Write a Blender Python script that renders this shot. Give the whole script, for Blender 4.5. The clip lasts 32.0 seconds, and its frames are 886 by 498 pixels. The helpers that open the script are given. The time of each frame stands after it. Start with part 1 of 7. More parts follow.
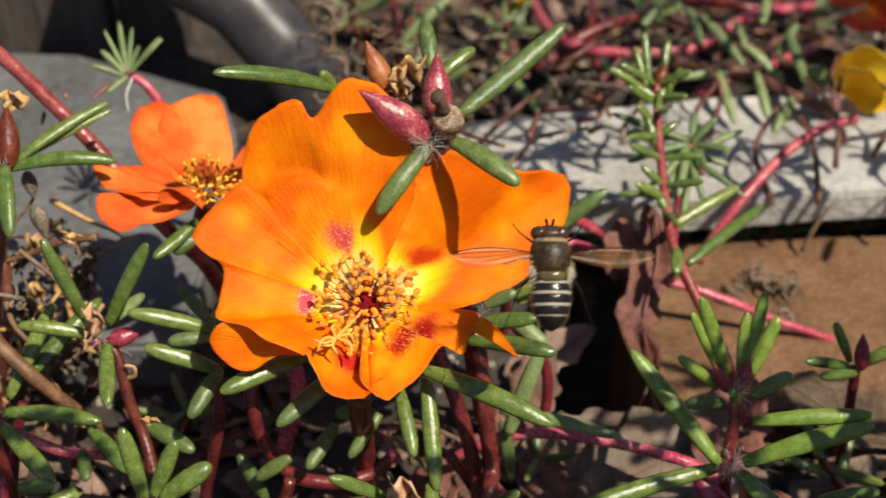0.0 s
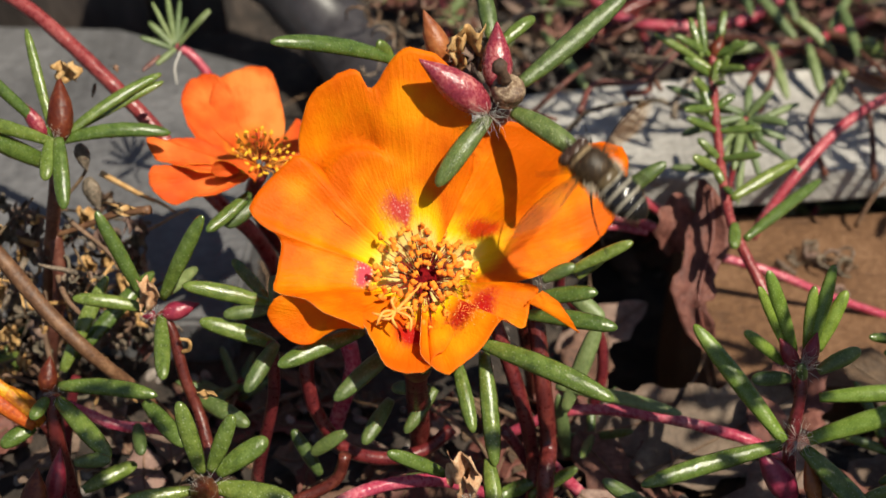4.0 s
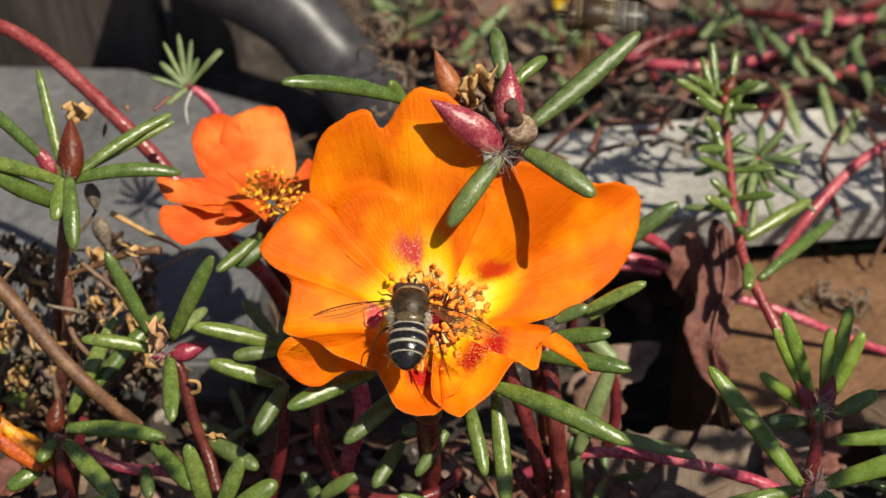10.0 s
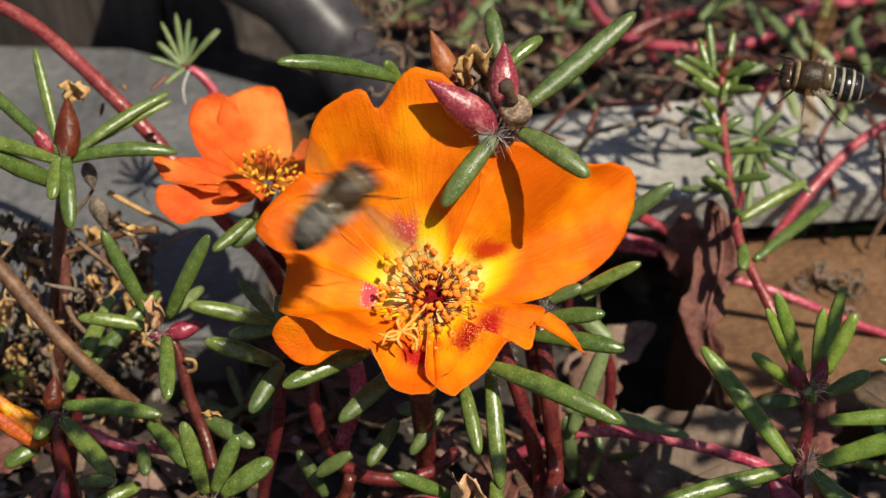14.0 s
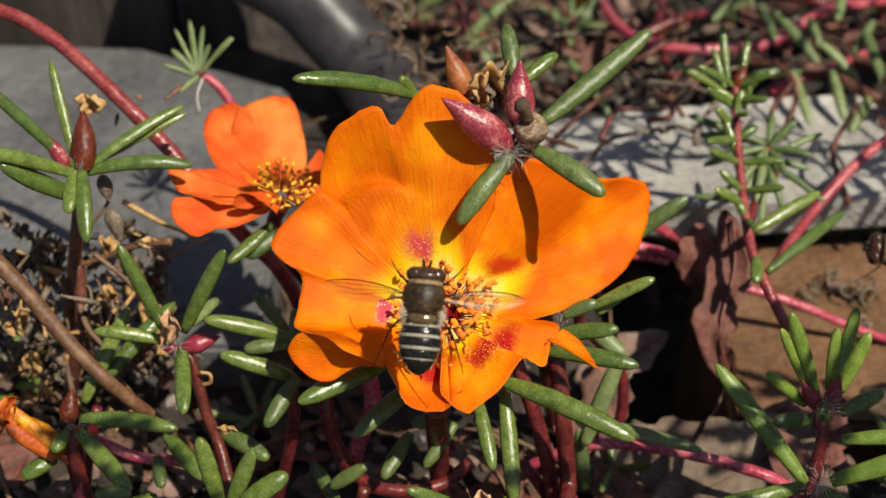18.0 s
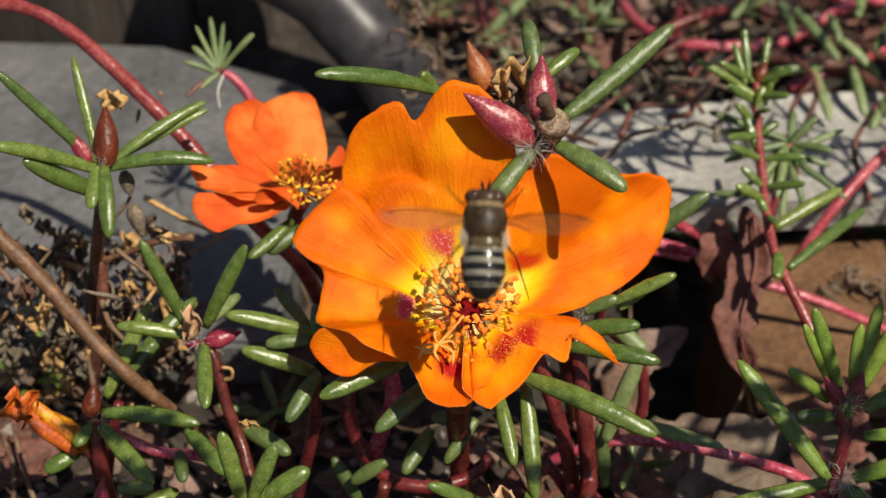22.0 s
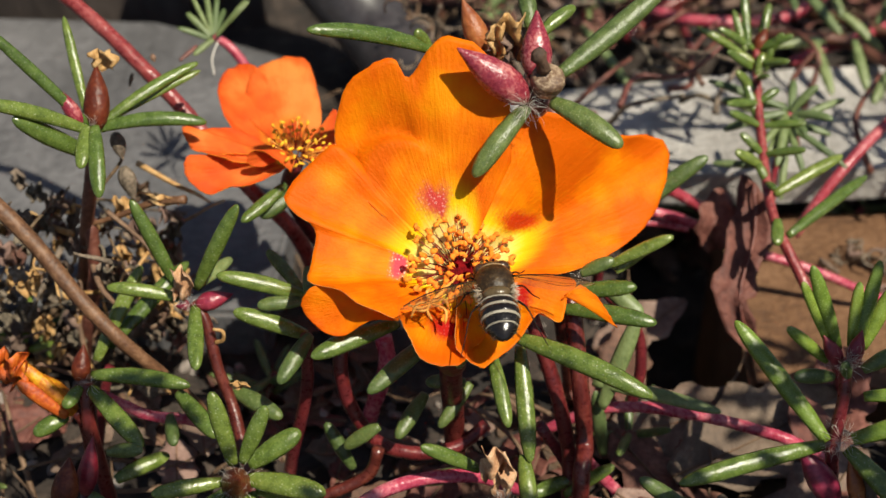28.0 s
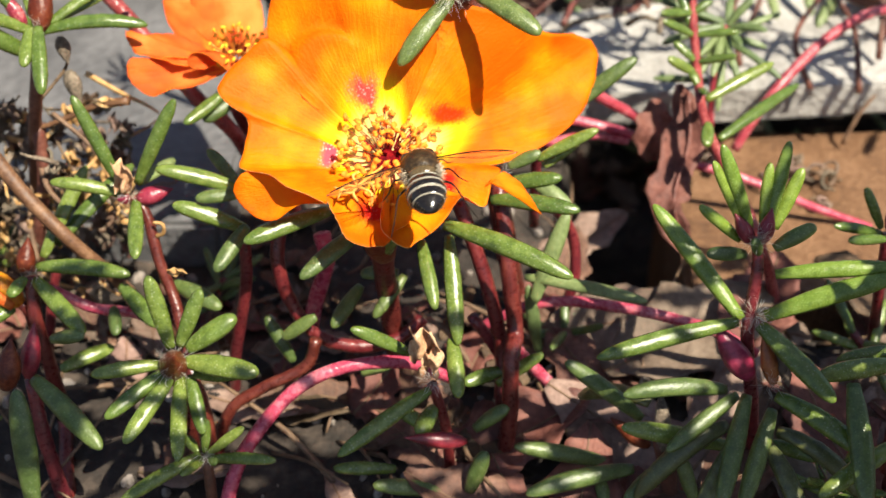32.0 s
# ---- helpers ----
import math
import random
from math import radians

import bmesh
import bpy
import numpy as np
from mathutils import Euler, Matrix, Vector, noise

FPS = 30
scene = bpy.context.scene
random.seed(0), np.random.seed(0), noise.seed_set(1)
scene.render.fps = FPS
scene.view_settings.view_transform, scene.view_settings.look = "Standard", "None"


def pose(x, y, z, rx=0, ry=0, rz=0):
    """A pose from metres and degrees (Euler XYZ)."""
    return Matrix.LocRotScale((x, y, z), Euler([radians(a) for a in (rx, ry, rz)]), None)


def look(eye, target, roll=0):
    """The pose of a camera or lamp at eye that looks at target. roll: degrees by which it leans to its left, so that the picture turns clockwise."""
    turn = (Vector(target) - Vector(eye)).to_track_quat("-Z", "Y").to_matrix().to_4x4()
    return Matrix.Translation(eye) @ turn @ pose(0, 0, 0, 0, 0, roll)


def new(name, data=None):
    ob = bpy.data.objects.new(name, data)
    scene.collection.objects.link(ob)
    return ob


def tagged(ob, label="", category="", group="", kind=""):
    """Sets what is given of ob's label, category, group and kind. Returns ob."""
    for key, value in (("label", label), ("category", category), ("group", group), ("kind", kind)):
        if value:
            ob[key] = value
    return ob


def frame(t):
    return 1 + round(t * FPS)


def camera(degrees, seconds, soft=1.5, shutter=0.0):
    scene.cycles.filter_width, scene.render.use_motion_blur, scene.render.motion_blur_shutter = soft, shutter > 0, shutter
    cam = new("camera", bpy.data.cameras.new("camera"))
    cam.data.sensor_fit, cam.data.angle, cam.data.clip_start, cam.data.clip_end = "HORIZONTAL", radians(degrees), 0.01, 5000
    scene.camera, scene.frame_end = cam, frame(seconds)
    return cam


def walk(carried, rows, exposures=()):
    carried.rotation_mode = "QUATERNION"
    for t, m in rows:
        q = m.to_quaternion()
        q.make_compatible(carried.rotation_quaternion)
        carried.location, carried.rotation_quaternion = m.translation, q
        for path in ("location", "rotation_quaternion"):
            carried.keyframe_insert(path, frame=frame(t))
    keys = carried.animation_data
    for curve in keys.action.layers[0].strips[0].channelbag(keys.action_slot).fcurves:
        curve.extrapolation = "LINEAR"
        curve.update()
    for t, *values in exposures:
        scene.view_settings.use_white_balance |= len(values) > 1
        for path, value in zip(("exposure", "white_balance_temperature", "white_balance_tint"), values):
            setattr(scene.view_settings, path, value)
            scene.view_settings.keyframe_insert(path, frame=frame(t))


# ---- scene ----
# Camera and its way: seconds, metres, degrees
PATH = [
    (0, 0.00397, -0.00242, 0.15829, 52.140, -0.869, -1.079),
    (0.5, -0.00162, -0.00089, 0.15739, 52.296, -1.253, -1.337),
    (1, -0.00227, -0.00012, 0.15785, 52.235, -1.252, -1.252),
    (1.5, -0.00073, -0.00107, 0.15754, 52.129, -0.903, -1.058),
    (2, -0.00111, -0.00011, 0.15484, 51.881, -0.805, -0.892),
    (2.5, -0.00197, -0.00088, 0.15742, 51.649, -0.703, -0.632),
    (3, -0.00027, -0.00225, 0.15879, 51.652, -0.516, -0.676),
    (3.5, -0.00140, -0.00204, 0.15742, 51.541, -0.402, -0.475),
    (4, -0.00107, -0.00102, 0.15572, 51.230, -0.264, -0.160),
    (4.5, 0.00004, -0.00221, 0.15191, 51.562, -0.217, -0.150),
    (6.5, -0.00137, -0.00312, 0.15339, 51.165, -0.285, -0.088),
    (7, -0.00003, -0.00376, 0.15228, 51.256, -0.250, -0.057),
    (7.5, -0.00028, -0.00292, 0.15262, 50.941, -0.245, 0.075),
    (8, 0.00009, -0.00122, 0.15541, 50.624, -0.083, 0.035),
    (8.5, 0.00019, -0.00089, 0.15575, 51.251, -0.002, 0.053),
    (9, 0.00000, -0.00000, 0.15500, 52.000, 0.000, 0.000),
    (9.5, -0.00249, -0.00004, 0.15516, 52.601, -0.053, 0.141),
    (10, -0.00136, 0.00030, 0.15515, 53.023, -0.013, 0.207),
    (10.5, 0.00098, -0.00039, 0.15373, 53.366, 0.204, 0.414),
    (11, 0.00006, -0.00066, 0.15181, 53.492, 0.113, 0.328),
    (11.5, 0.00070, -0.00133, 0.15201, 53.426, 0.241, 0.508),
    (12, -0.00067, -0.00216, 0.15124, 53.361, -0.033, 0.261),
    (12.5, -0.00140, -0.00201, 0.15079, 53.168, -0.113, 0.258),
    (13, -0.00027, -0.00193, 0.15106, 52.890, 0.012, 0.381),
    (13.5, -0.00026, -0.00142, 0.15363, 52.473, 0.068, 0.409),
    (14, -0.00023, -0.00041, 0.15533, 52.169, -0.068, 0.412),
    (14.5, -0.00115, -0.00168, 0.15324, 52.827, -0.112, 0.297),
    (15, -0.00090, -0.00112, 0.15433, 52.666, 0.047, 0.553),
    (15.5, -0.00188, -0.00020, 0.15720, 52.299, -0.153, 0.431),
    (17.5, -0.00248, 0.00442, 0.15995, 50.214, -0.120, 0.429),
    (18, -0.00147, 0.00226, 0.15961, 51.268, -0.045, 0.779),
    (18.5, -0.00296, 0.00295, 0.16240, 50.774, -0.102, 0.685),
    (19, -0.00121, 0.00313, 0.16303, 50.927, 0.088, 0.901),
    (19.5, -0.00147, 0.00323, 0.16280, 51.008, 0.156, 0.891),
    (20, -0.00160, 0.00230, 0.16140, 51.500, 0.179, 1.019),
    (20.5, -0.00156, 0.00143, 0.16124, 51.638, 0.200, 1.147),
    (21, -0.00348, 0.00242, 0.16045, 51.470, 0.134, 1.111),
    (21.5, -0.00145, 0.00130, 0.15741, 51.747, 0.310, 1.293),
    (22, -0.00243, 0.00186, 0.15921, 51.236, 0.343, 1.347),
    (22.5, 0.00009, 0.00211, 0.16292, 50.993, 0.537, 1.575),
    (23, -0.00129, 0.00227, 0.16555, 50.884, 0.491, 1.514),
    (23.5, -0.00373, 0.00253, 0.16476, 50.947, 0.321, 1.512),
    (24, -0.00448, 0.00311, 0.16303, 51.033, 0.258, 1.544),
    (24.5, -0.00147, 0.00105, 0.15998, 51.437, 0.500, 1.766),
    (25, -0.00192, 0.00095, 0.15853, 51.412, 0.477, 1.727),
    (25.5, -0.00176, -0.00037, 0.15399, 51.995, 0.478, 1.683),
    (27.5, -0.00105, -0.00041, 0.15260, 51.461, 0.407, 1.644),
    (28, -0.00090, -0.00002, 0.15313, 51.316, 0.381, 1.585),
    (28.5, 0.00007, -0.00097, 0.15306, 51.407, 0.350, 1.666),
    (29, -0.00038, -0.00124, 0.15568, 51.192, 0.168, 1.513),
    (29.5, 0.00855, -0.00709, 0.15186, 52.033, 0.885, 2.277),
    (30, 0.00803, -0.00854, 0.14488, 52.413, 0.767, 1.836),
    (30.5, 0.00602, -0.00913, 0.14685, 51.597, 0.538, 1.512),
    (31, 0.01199, -0.01255, 0.14646, 51.531, 0.898, 1.838),
    (31.5, 0.01191, -0.01271, 0.14583, 51.100, 0.864, 1.684),
    (32, 0.00983, -0.01320, 0.14569, 50.735, 0.688, 1.449),
]
cam = camera(40, 32.0, soft=1.5, shutter=0.7)
cam.data.dof.use_dof = True
cam.data.dof.focus_distance, cam.data.dof.aperture_fstop = 0.166, 23.0
walk(cam, [(t, pose(*p)) for t, *p in PATH],
     exposures=[(0, 0.22), (1.0, 0.17), (2.0, 0.07), (6.0, 0.24), (9.0, 0.2), (12.0, 0.05), (14.0, 0.06), (19.0, 0.0), (25.0, 0.0), (28.0, 0.12), (29.0, 0.15), (30.0, 0.37), (31.0, 0.66), (32.0, 0.92)])

# Light: a high sun over the viewer's right shoulder, and the sky
SUN_WAY = Vector((0.44, -0.42, 1.0)).normalized()
world = bpy.data.worlds.new("sky")
scene.world = world
world.use_nodes = True
sky = world.node_tree.nodes.new("ShaderNodeTexSky")
sky.sky_type, sky.sun_disc = "NISHITA", False
sky.sun_elevation = math.asin(SUN_WAY.z)
sky.sun_rotation = math.atan2(SUN_WAY.x, SUN_WAY.y)
world.node_tree.nodes["Background"].inputs[1].default_value = 0.068
world.node_tree.links.new(sky.outputs[0], world.node_tree.nodes["Background"].inputs[0])
sun = new("sun", bpy.data.lights.new("sun", "SUN"))
sun.data.energy, sun.data.angle, sun.data.color = 5.6, radians(0.53), (1.0, 0.935, 0.77)
sun.matrix_world = look(SUN_WAY, (0, 0, 0))

MM = 0.001


# ---------------------------------------------------------------- materials
def mat(name, colours, scale=600, rough=0.5, bump=0.3, fine=4.0, metal=0.0, thin=0.0, coat=0.0, sss=0.0, vary=0.0, stretch=(1, 1, 1), spec=0.5, speck=0.0):
    """Two layers of noise over two or three base colours, with fine relief. thin: share of light let through."""
    m = bpy.data.materials.new(name)
    m.use_nodes = True
    nt = m.node_tree
    n, l = nt.nodes, nt.links
    b = n["Principled BSDF"]
    tc = n.new("ShaderNodeTexCoord")
    mp = n.new("ShaderNodeMapping")
    mp.inputs["Scale"].default_value = stretch
    l.new(tc.outputs["Object"], mp.inputs[0])
    big = n.new("ShaderNodeTexNoise")
    big.inputs["Scale"].default_value, big.inputs["Detail"].default_value = scale, 6
    small = n.new("ShaderNodeTexNoise")
    small.inputs["Scale"].default_value, small.inputs["Detail"].default_value = scale * fine, 5
    l.new(mp.outputs[0], big.inputs[0])
    l.new(mp.outputs[0], small.inputs[0])
    mix = n.new("ShaderNodeMath")
    mix.operation = "MULTIPLY_ADD"
    mix.inputs[1].default_value = 0.4
    l.new(small.outputs[0], mix.inputs[0])
    half = n.new("ShaderNodeMath")
    half.operation = "MULTIPLY"
    half.inputs[1].default_value = 0.6
    l.new(big.outputs[0], half.inputs[0])
    l.new(half.outputs[0], mix.inputs[2])
    ramp = n.new("ShaderNodeValToRGB")
    el = ramp.color_ramp.elements
    while len(el) < len(colours):
        el.new(0.5)
    for i, c in enumerate(colours):
        el[i].position = 0.34 + 0.32 * i / max(1, len(colours) - 1)
        el[i].color = (*c, 1)
    l.new(mix.outputs[0], ramp.inputs[0])
    out = ramp.outputs[0]
    # pale dots of the surface, which also paint in its sparkle
    if speck:
        dots = n.new("ShaderNodeTexVoronoi")
        dots.inputs["Scale"].default_value = 1900
        l.new(tc.outputs["Object"], dots.inputs[0])
        lim = n.new("ShaderNodeMapRange")
        lim.inputs[1].default_value, lim.inputs[2].default_value = 0.16, 0.26
        lim.inputs[3].default_value, lim.inputs[4].default_value = speck, 0
        l.new(dots.outputs["Distance"], lim.inputs[0])
        gate = n.new("ShaderNodeMath")
        gate.operation = "MULTIPLY"
        l.new(lim.outputs[0], gate.inputs[0])
        l.new(big.outputs[0], gate.inputs[1])
        pale = n.new("ShaderNodeMix")
        pale.data_type = "RGBA"
        l.new(gate.outputs[0], pale.inputs[0])
        l.new(out, pale.inputs[6])
        pale.inputs[7].default_value = (0.5, 0.52, 0.38, 1)
        out = pale.outputs[2]
    if vary:
        info = n.new("ShaderNodeObjectInfo")
        hsv = n.new("ShaderNodeHueSaturation")
        rng = n.new("ShaderNodeMapRange")
        rng.inputs[3].default_value, rng.inputs[4].default_value = 1 - vary, 1 + vary
        l.new(info.outputs["Random"], rng.inputs[0])
        l.new(rng.outputs[0], hsv.inputs["Value"])
        hue = n.new("ShaderNodeMapRange")
        hue.inputs[3].default_value, hue.inputs[4].default_value = 0.5 + vary * 0.06, 0.5 - vary * 0.06
        l.new(info.outputs["Random"], hue.inputs[0])
        l.new(hue.outputs[0], hsv.inputs["Hue"])
        l.new(out, hsv.inputs["Color"])
        out = hsv.outputs[0]
    l.new(out, b.inputs["Base Color"])
    rr = n.new("ShaderNodeMapRange")
    rr.inputs[3].default_value, rr.inputs[4].default_value = max(0.05, rough - 0.12), min(1, rough + 0.12)
    l.new(small.outputs[0], rr.inputs[0])
    l.new(rr.outputs[0], b.inputs["Roughness"])
    b.inputs["Metallic"].default_value = metal
    b.inputs["Coat Weight"].default_value = coat
    b.inputs["Specular IOR Level"].default_value = spec
    if sss:
        b.inputs["Subsurface Weight"].default_value = sss
        b.inputs["Subsurface Radius"].default_value = (1.0, 0.6, 0.3)
        b.inputs["Subsurface Scale"].default_value = 0.0008
    if bump:
        bp = n.new("ShaderNodeBump")
        bp.inputs["Strength"].default_value = bump
        bp.inputs["Distance"].default_value = 0.25 / scale
        l.new(mix.outputs[0], bp.inputs["Height"])
        l.new(bp.outputs[0], b.inputs["Normal"])
    if thin:
        tr = n.new("ShaderNodeBsdfTranslucent")
        l.new(out, tr.inputs[0])
        ms = n.new("ShaderNodeMixShader")
        ms.inputs[0].default_value = thin
        l.new(b.outputs[0], ms.inputs[1])
        l.new(tr.outputs[0], ms.inputs[2])
        l.new(ms.outputs[0], n["Material Output"].inputs[0])
    return m


def petal_mat(name, deep, mid, pale, throat, blotch, spots=1.0, at=(0.5, 0.36), size=(4.0, 8.5), dust=0.0):
    """Silky petal: pale throat, a blotch near the base, fine lengthwise veins."""
    m = bpy.data.materials.new(name)
    m.use_nodes = True
    n, l = m.node_tree.nodes, m.node_tree.links
    b = n["Principled BSDF"]
    uv = n.new("ShaderNodeUVMap")
    sep = n.new("ShaderNodeSeparateXYZ")
    l.new(uv.outputs[0], sep.inputs[0])
    tc = n.new("ShaderNodeTexCoord")
    noise_a = n.new("ShaderNodeTexNoise")
    noise_a.inputs["Scale"].default_value, noise_a.inputs["Detail"].default_value = 110, 8
    l.new(tc.outputs["Object"], noise_a.inputs[0])
    grain = n.new("ShaderNodeTexNoise")
    grain.inputs["Scale"].default_value, grain.inputs["Detail"].default_value = 2600, 3
    l.new(tc.outputs["Object"], grain.inputs[0])
    mp = n.new("ShaderNodeMapping")
    mp.inputs["Scale"].default_value = (40, 3.5, 1)
    l.new(uv.outputs[0], mp.inputs[0])
    vein = n.new("ShaderNodeTexNoise")
    vein.inputs["Scale"].default_value, vein.inputs["Detail"].default_value = 1.6, 4
    l.new(mp.outputs[0], vein.inputs[0])
    hue = n.new("ShaderNodeValToRGB")
    e = hue.color_ramp.elements
    e.new(0.5)
    for i, c in enumerate((deep, mid, pale)):
        e[i].position, e[i].color = (0.38, 0.5, 0.63)[i], (*c, 1)
    blend = n.new("ShaderNodeMath")
    blend.operation = "MULTIPLY_ADD"
    blend.inputs[1].default_value = 0.07
    l.new(vein.outputs[0], blend.inputs[0])
    part_a = n.new("ShaderNodeMath")
    part_a.operation = "MULTIPLY"
    part_a.inputs[1].default_value = 0.93
    l.new(noise_a.outputs[0], part_a.inputs[0])
    l.new(part_a.outputs[0], blend.inputs[2])
    # the rim is a little redder than the middle
    edge = n.new("ShaderNodeMapRange")
    edge.interpolation_type = "SMOOTHSTEP"
    edge.inputs[1].default_value, edge.inputs[2].default_value = 0.8, 1.03
    edge.inputs[3].default_value, edge.inputs[4].default_value = 0, -0.1
    l.new(sep.outputs[1], edge.inputs[0])
    rimmed = n.new("ShaderNodeMath")
    l.new(blend.outputs[0], rimmed.inputs[0])
    l.new(edge.outputs[0], rimmed.inputs[1])
    l.new(rimmed.outputs[0], hue.inputs[0])
    # throat: by distance from the base
    wob = n.new("ShaderNodeMath")
    wob.operation = "MULTIPLY_ADD"
    wob.inputs[1].default_value = 0.08
    l.new(vein.outputs[0], wob.inputs[0])
    l.new(sep.outputs[1], wob.inputs[2])
    th = n.new("ShaderNodeMapRange")
    th.interpolation_type = "SMOOTHSTEP"
    th.inputs[1].default_value, th.inputs[2].default_value = 0.28, 0.5
    th.inputs[3].default_value, th.inputs[4].default_value = 1, 0
    l.new(wob.outputs[0], th.inputs[0])
    mix1 = n.new("ShaderNodeMix")
    mix1.data_type = "RGBA"
    l.new(th.outputs[0], mix1.inputs[0])
    l.new(hue.outputs[0], mix1.inputs[6])
    pt = n.new("ShaderNodeMapRange")
    pt.interpolation_type = "SMOOTHSTEP"
    pt.inputs[1].default_value, pt.inputs[2].default_value = 0.18, 0.34
    pt.inputs[3].default_value, pt.inputs[4].default_value = 0.6, 0
    l.new(wob.outputs[0], pt.inputs[0])
    base = n.new("ShaderNodeMix")
    base.data_type = "RGBA"
    l.new(pt.outputs[0], base.inputs[0])
    base.inputs[6].default_value = (*throat, 1)
    base.inputs[7].default_value = (0.95, 0.86, 0.5, 1) if throat[1] > 0.5 else (*throat, 1)
    l.new(base.outputs[2], mix1.inputs[7])
    # blotch: near the middle line at a third of the length
    du = n.new("ShaderNodeMath")
    du.operation = "SUBTRACT"
    du.inputs[1].default_value = at[0]
    l.new(sep.outputs[0], du.inputs[0])
    dv = n.new("ShaderNodeMath")
    dv.operation = "SUBTRACT"
    dv.inputs[1].default_value = at[1]
    l.new(sep.outputs[1], dv.inputs[0])
    comb = n.new("ShaderNodeCombineXYZ")
    su, sv = n.new("ShaderNodeMath"), n.new("ShaderNodeMath")
    su.operation = sv.operation = "MULTIPLY"
    su.inputs[1].default_value, sv.inputs[1].default_value = size
    l.new(du.outputs[0], su.inputs[0])
    l.new(dv.outputs[0], sv.inputs[0])
    l.new(su.outputs[0], comb.inputs[0])
    l.new(sv.outputs[0], comb.inputs[1])
    ln = n.new("ShaderNodeVectorMath")
    ln.operation = "LENGTH"
    l.new(comb.outputs[0], ln.inputs[0])
    add = n.new("ShaderNodeMath")
    add.operation = "MULTIPLY_ADD"
    add.inputs[1].default_value = 0.5
    l.new(grain.outputs[0], add.inputs[0])
    l.new(ln.outputs["Value"], add.inputs[2])
    bl = n.new("ShaderNodeMapRange")
    bl.interpolation_type = "SMOOTHSTEP"
    bl.inputs[1].default_value, bl.inputs[2].default_value = 0.55, 1.25
    bl.inputs[3].default_value, bl.inputs[4].default_value = 0.92 * spots, 0
    l.new(add.outputs[0], bl.inputs[0])
    mix2 = n.new("ShaderNodeMix")
    mix2.data_type = "RGBA"
    l.new(bl.outputs[0], mix2.inputs[0])
    l.new(mix1.outputs[2], mix2.inputs[6])
    tint = n.new("ShaderNodeMix")
    tint.data_type = "RGBA"
    tint.inputs[6].default_value = (*blotch, 1)
    tint.inputs[7].default_value = (0.95, 0.72, 0.66, 1)
    dots = n.new("ShaderNodeTexVoronoi")
    dots.inputs["Scale"].default_value = 2100
    l.new(tc.outputs["Object"], dots.inputs[0])
    dot = n.new("ShaderNodeMapRange")
    dot.inputs[1].default_value, dot.inputs[2].default_value = 0.2, 0.36
    dot.inputs[3].default_value, dot.inputs[4].default_value = dust, 0
    l.new(dots.outputs["Distance"], dot.inputs[0])
    l.new(dot.outputs[0], tint.inputs[0])
    l.new(tint.outputs[2], mix2.inputs[7])
    l.new(mix2.outputs[2], b.inputs["Base Color"])
    b.inputs["Roughness"].default_value = 0.55
    b.inputs["Specular IOR Level"].default_value = 0.15
    b.inputs["Sheen Weight"].default_value = 0.0
    bp = n.new("ShaderNodeBump")
    bp.inputs["Strength"].default_value, bp.inputs["Distance"].default_value = 0.55, 0.00025
    hsum = n.new("ShaderNodeMath")
    hsum.operation = "MULTIPLY_ADD"
    hsum.inputs[1].default_value = 0.7
    l.new(grain.outputs[0], hsum.inputs[0])
    l.new(vein.outputs[0], hsum.inputs[2])
    l.new(hsum.outputs[0], bp.inputs["Height"])
    l.new(bp.outputs[0], b.inputs["Normal"])
    tr = n.new("ShaderNodeBsdfTranslucent")
    l.new(mix2.outputs[2], tr.inputs[0])
    ms = n.new("ShaderNodeMixShader")
    ms.inputs[0].default_value = 0.38
    l.new(b.outputs[0], ms.inputs[1])
    l.new(tr.outputs[0], ms.inputs[2])
    l.new(ms.outputs[0], n["Material Output"].inputs[0])
    return m


ORANGE = ((0.8, 0.15, 0.001), (0.92, 0.235, 0.001), (0.97, 0.36, 0.002), (0.97, 0.72, 0.004))
PETAL_TOP = petal_mat("orange petal with a pink blotch", *ORANGE, (0.72, 0.045, 0.07), 1.0, (0.5, 0.33), (4.2, 8.0), 0.45)
PETAL_RIGHT = petal_mat("orange petal with a red blotch", *ORANGE, (0.74, 0.03, 0.006), 1.0, (0.42, 0.34), (4.8, 10.0), 0.05)
PETAL_LEFT = petal_mat("orange petal with a rose speckled blotch", *ORANGE, (0.8, 0.09, 0.13), 1.1, (0.62, 0.37), (6.5, 10.0), 0.9)
PETAL_LOW = petal_mat("orange petal with a broad red blotch", *ORANGE, (0.55, 0.012, 0.005), 1.1, (0.55, 0.56), (2.4, 5.5), 0.06)
PETAL_TIP = petal_mat("orange petal edge", (0.80, 0.14, 0.001), (0.9, 0.21, 0.001), (0.95, 0.3, 0.002), (0.9, 0.22, 0.002), (0.8, 0.12, 0.002), 0.0)
PETAL_PALE = petal_mat("salmon orange petal", (0.76, 0.1, 0.014), (0.85, 0.175, 0.026), (0.91, 0.3, 0.06), (0.92, 0.42, 0.03), (0.60, 0.03, 0.012), 0.9, (0.5, 0.25), (2.2, 6.0))
PETAL_YELLOW = petal_mat("yellow petal", (0.75, 0.45, 0.01), (0.82, 0.55, 0.02), (0.88, 0.66, 0.05), (0.85, 0.6, 0.05), (0.6, 0.1, 0.02), 0.2)
PETAL_PINK = petal_mat("coral petal", (0.75, 0.10, 0.06), (0.82, 0.16, 0.10), (0.88, 0.25, 0.16), (0.85, 0.4, 0.1), (0.6, 0.05, 0.05), 0.4)
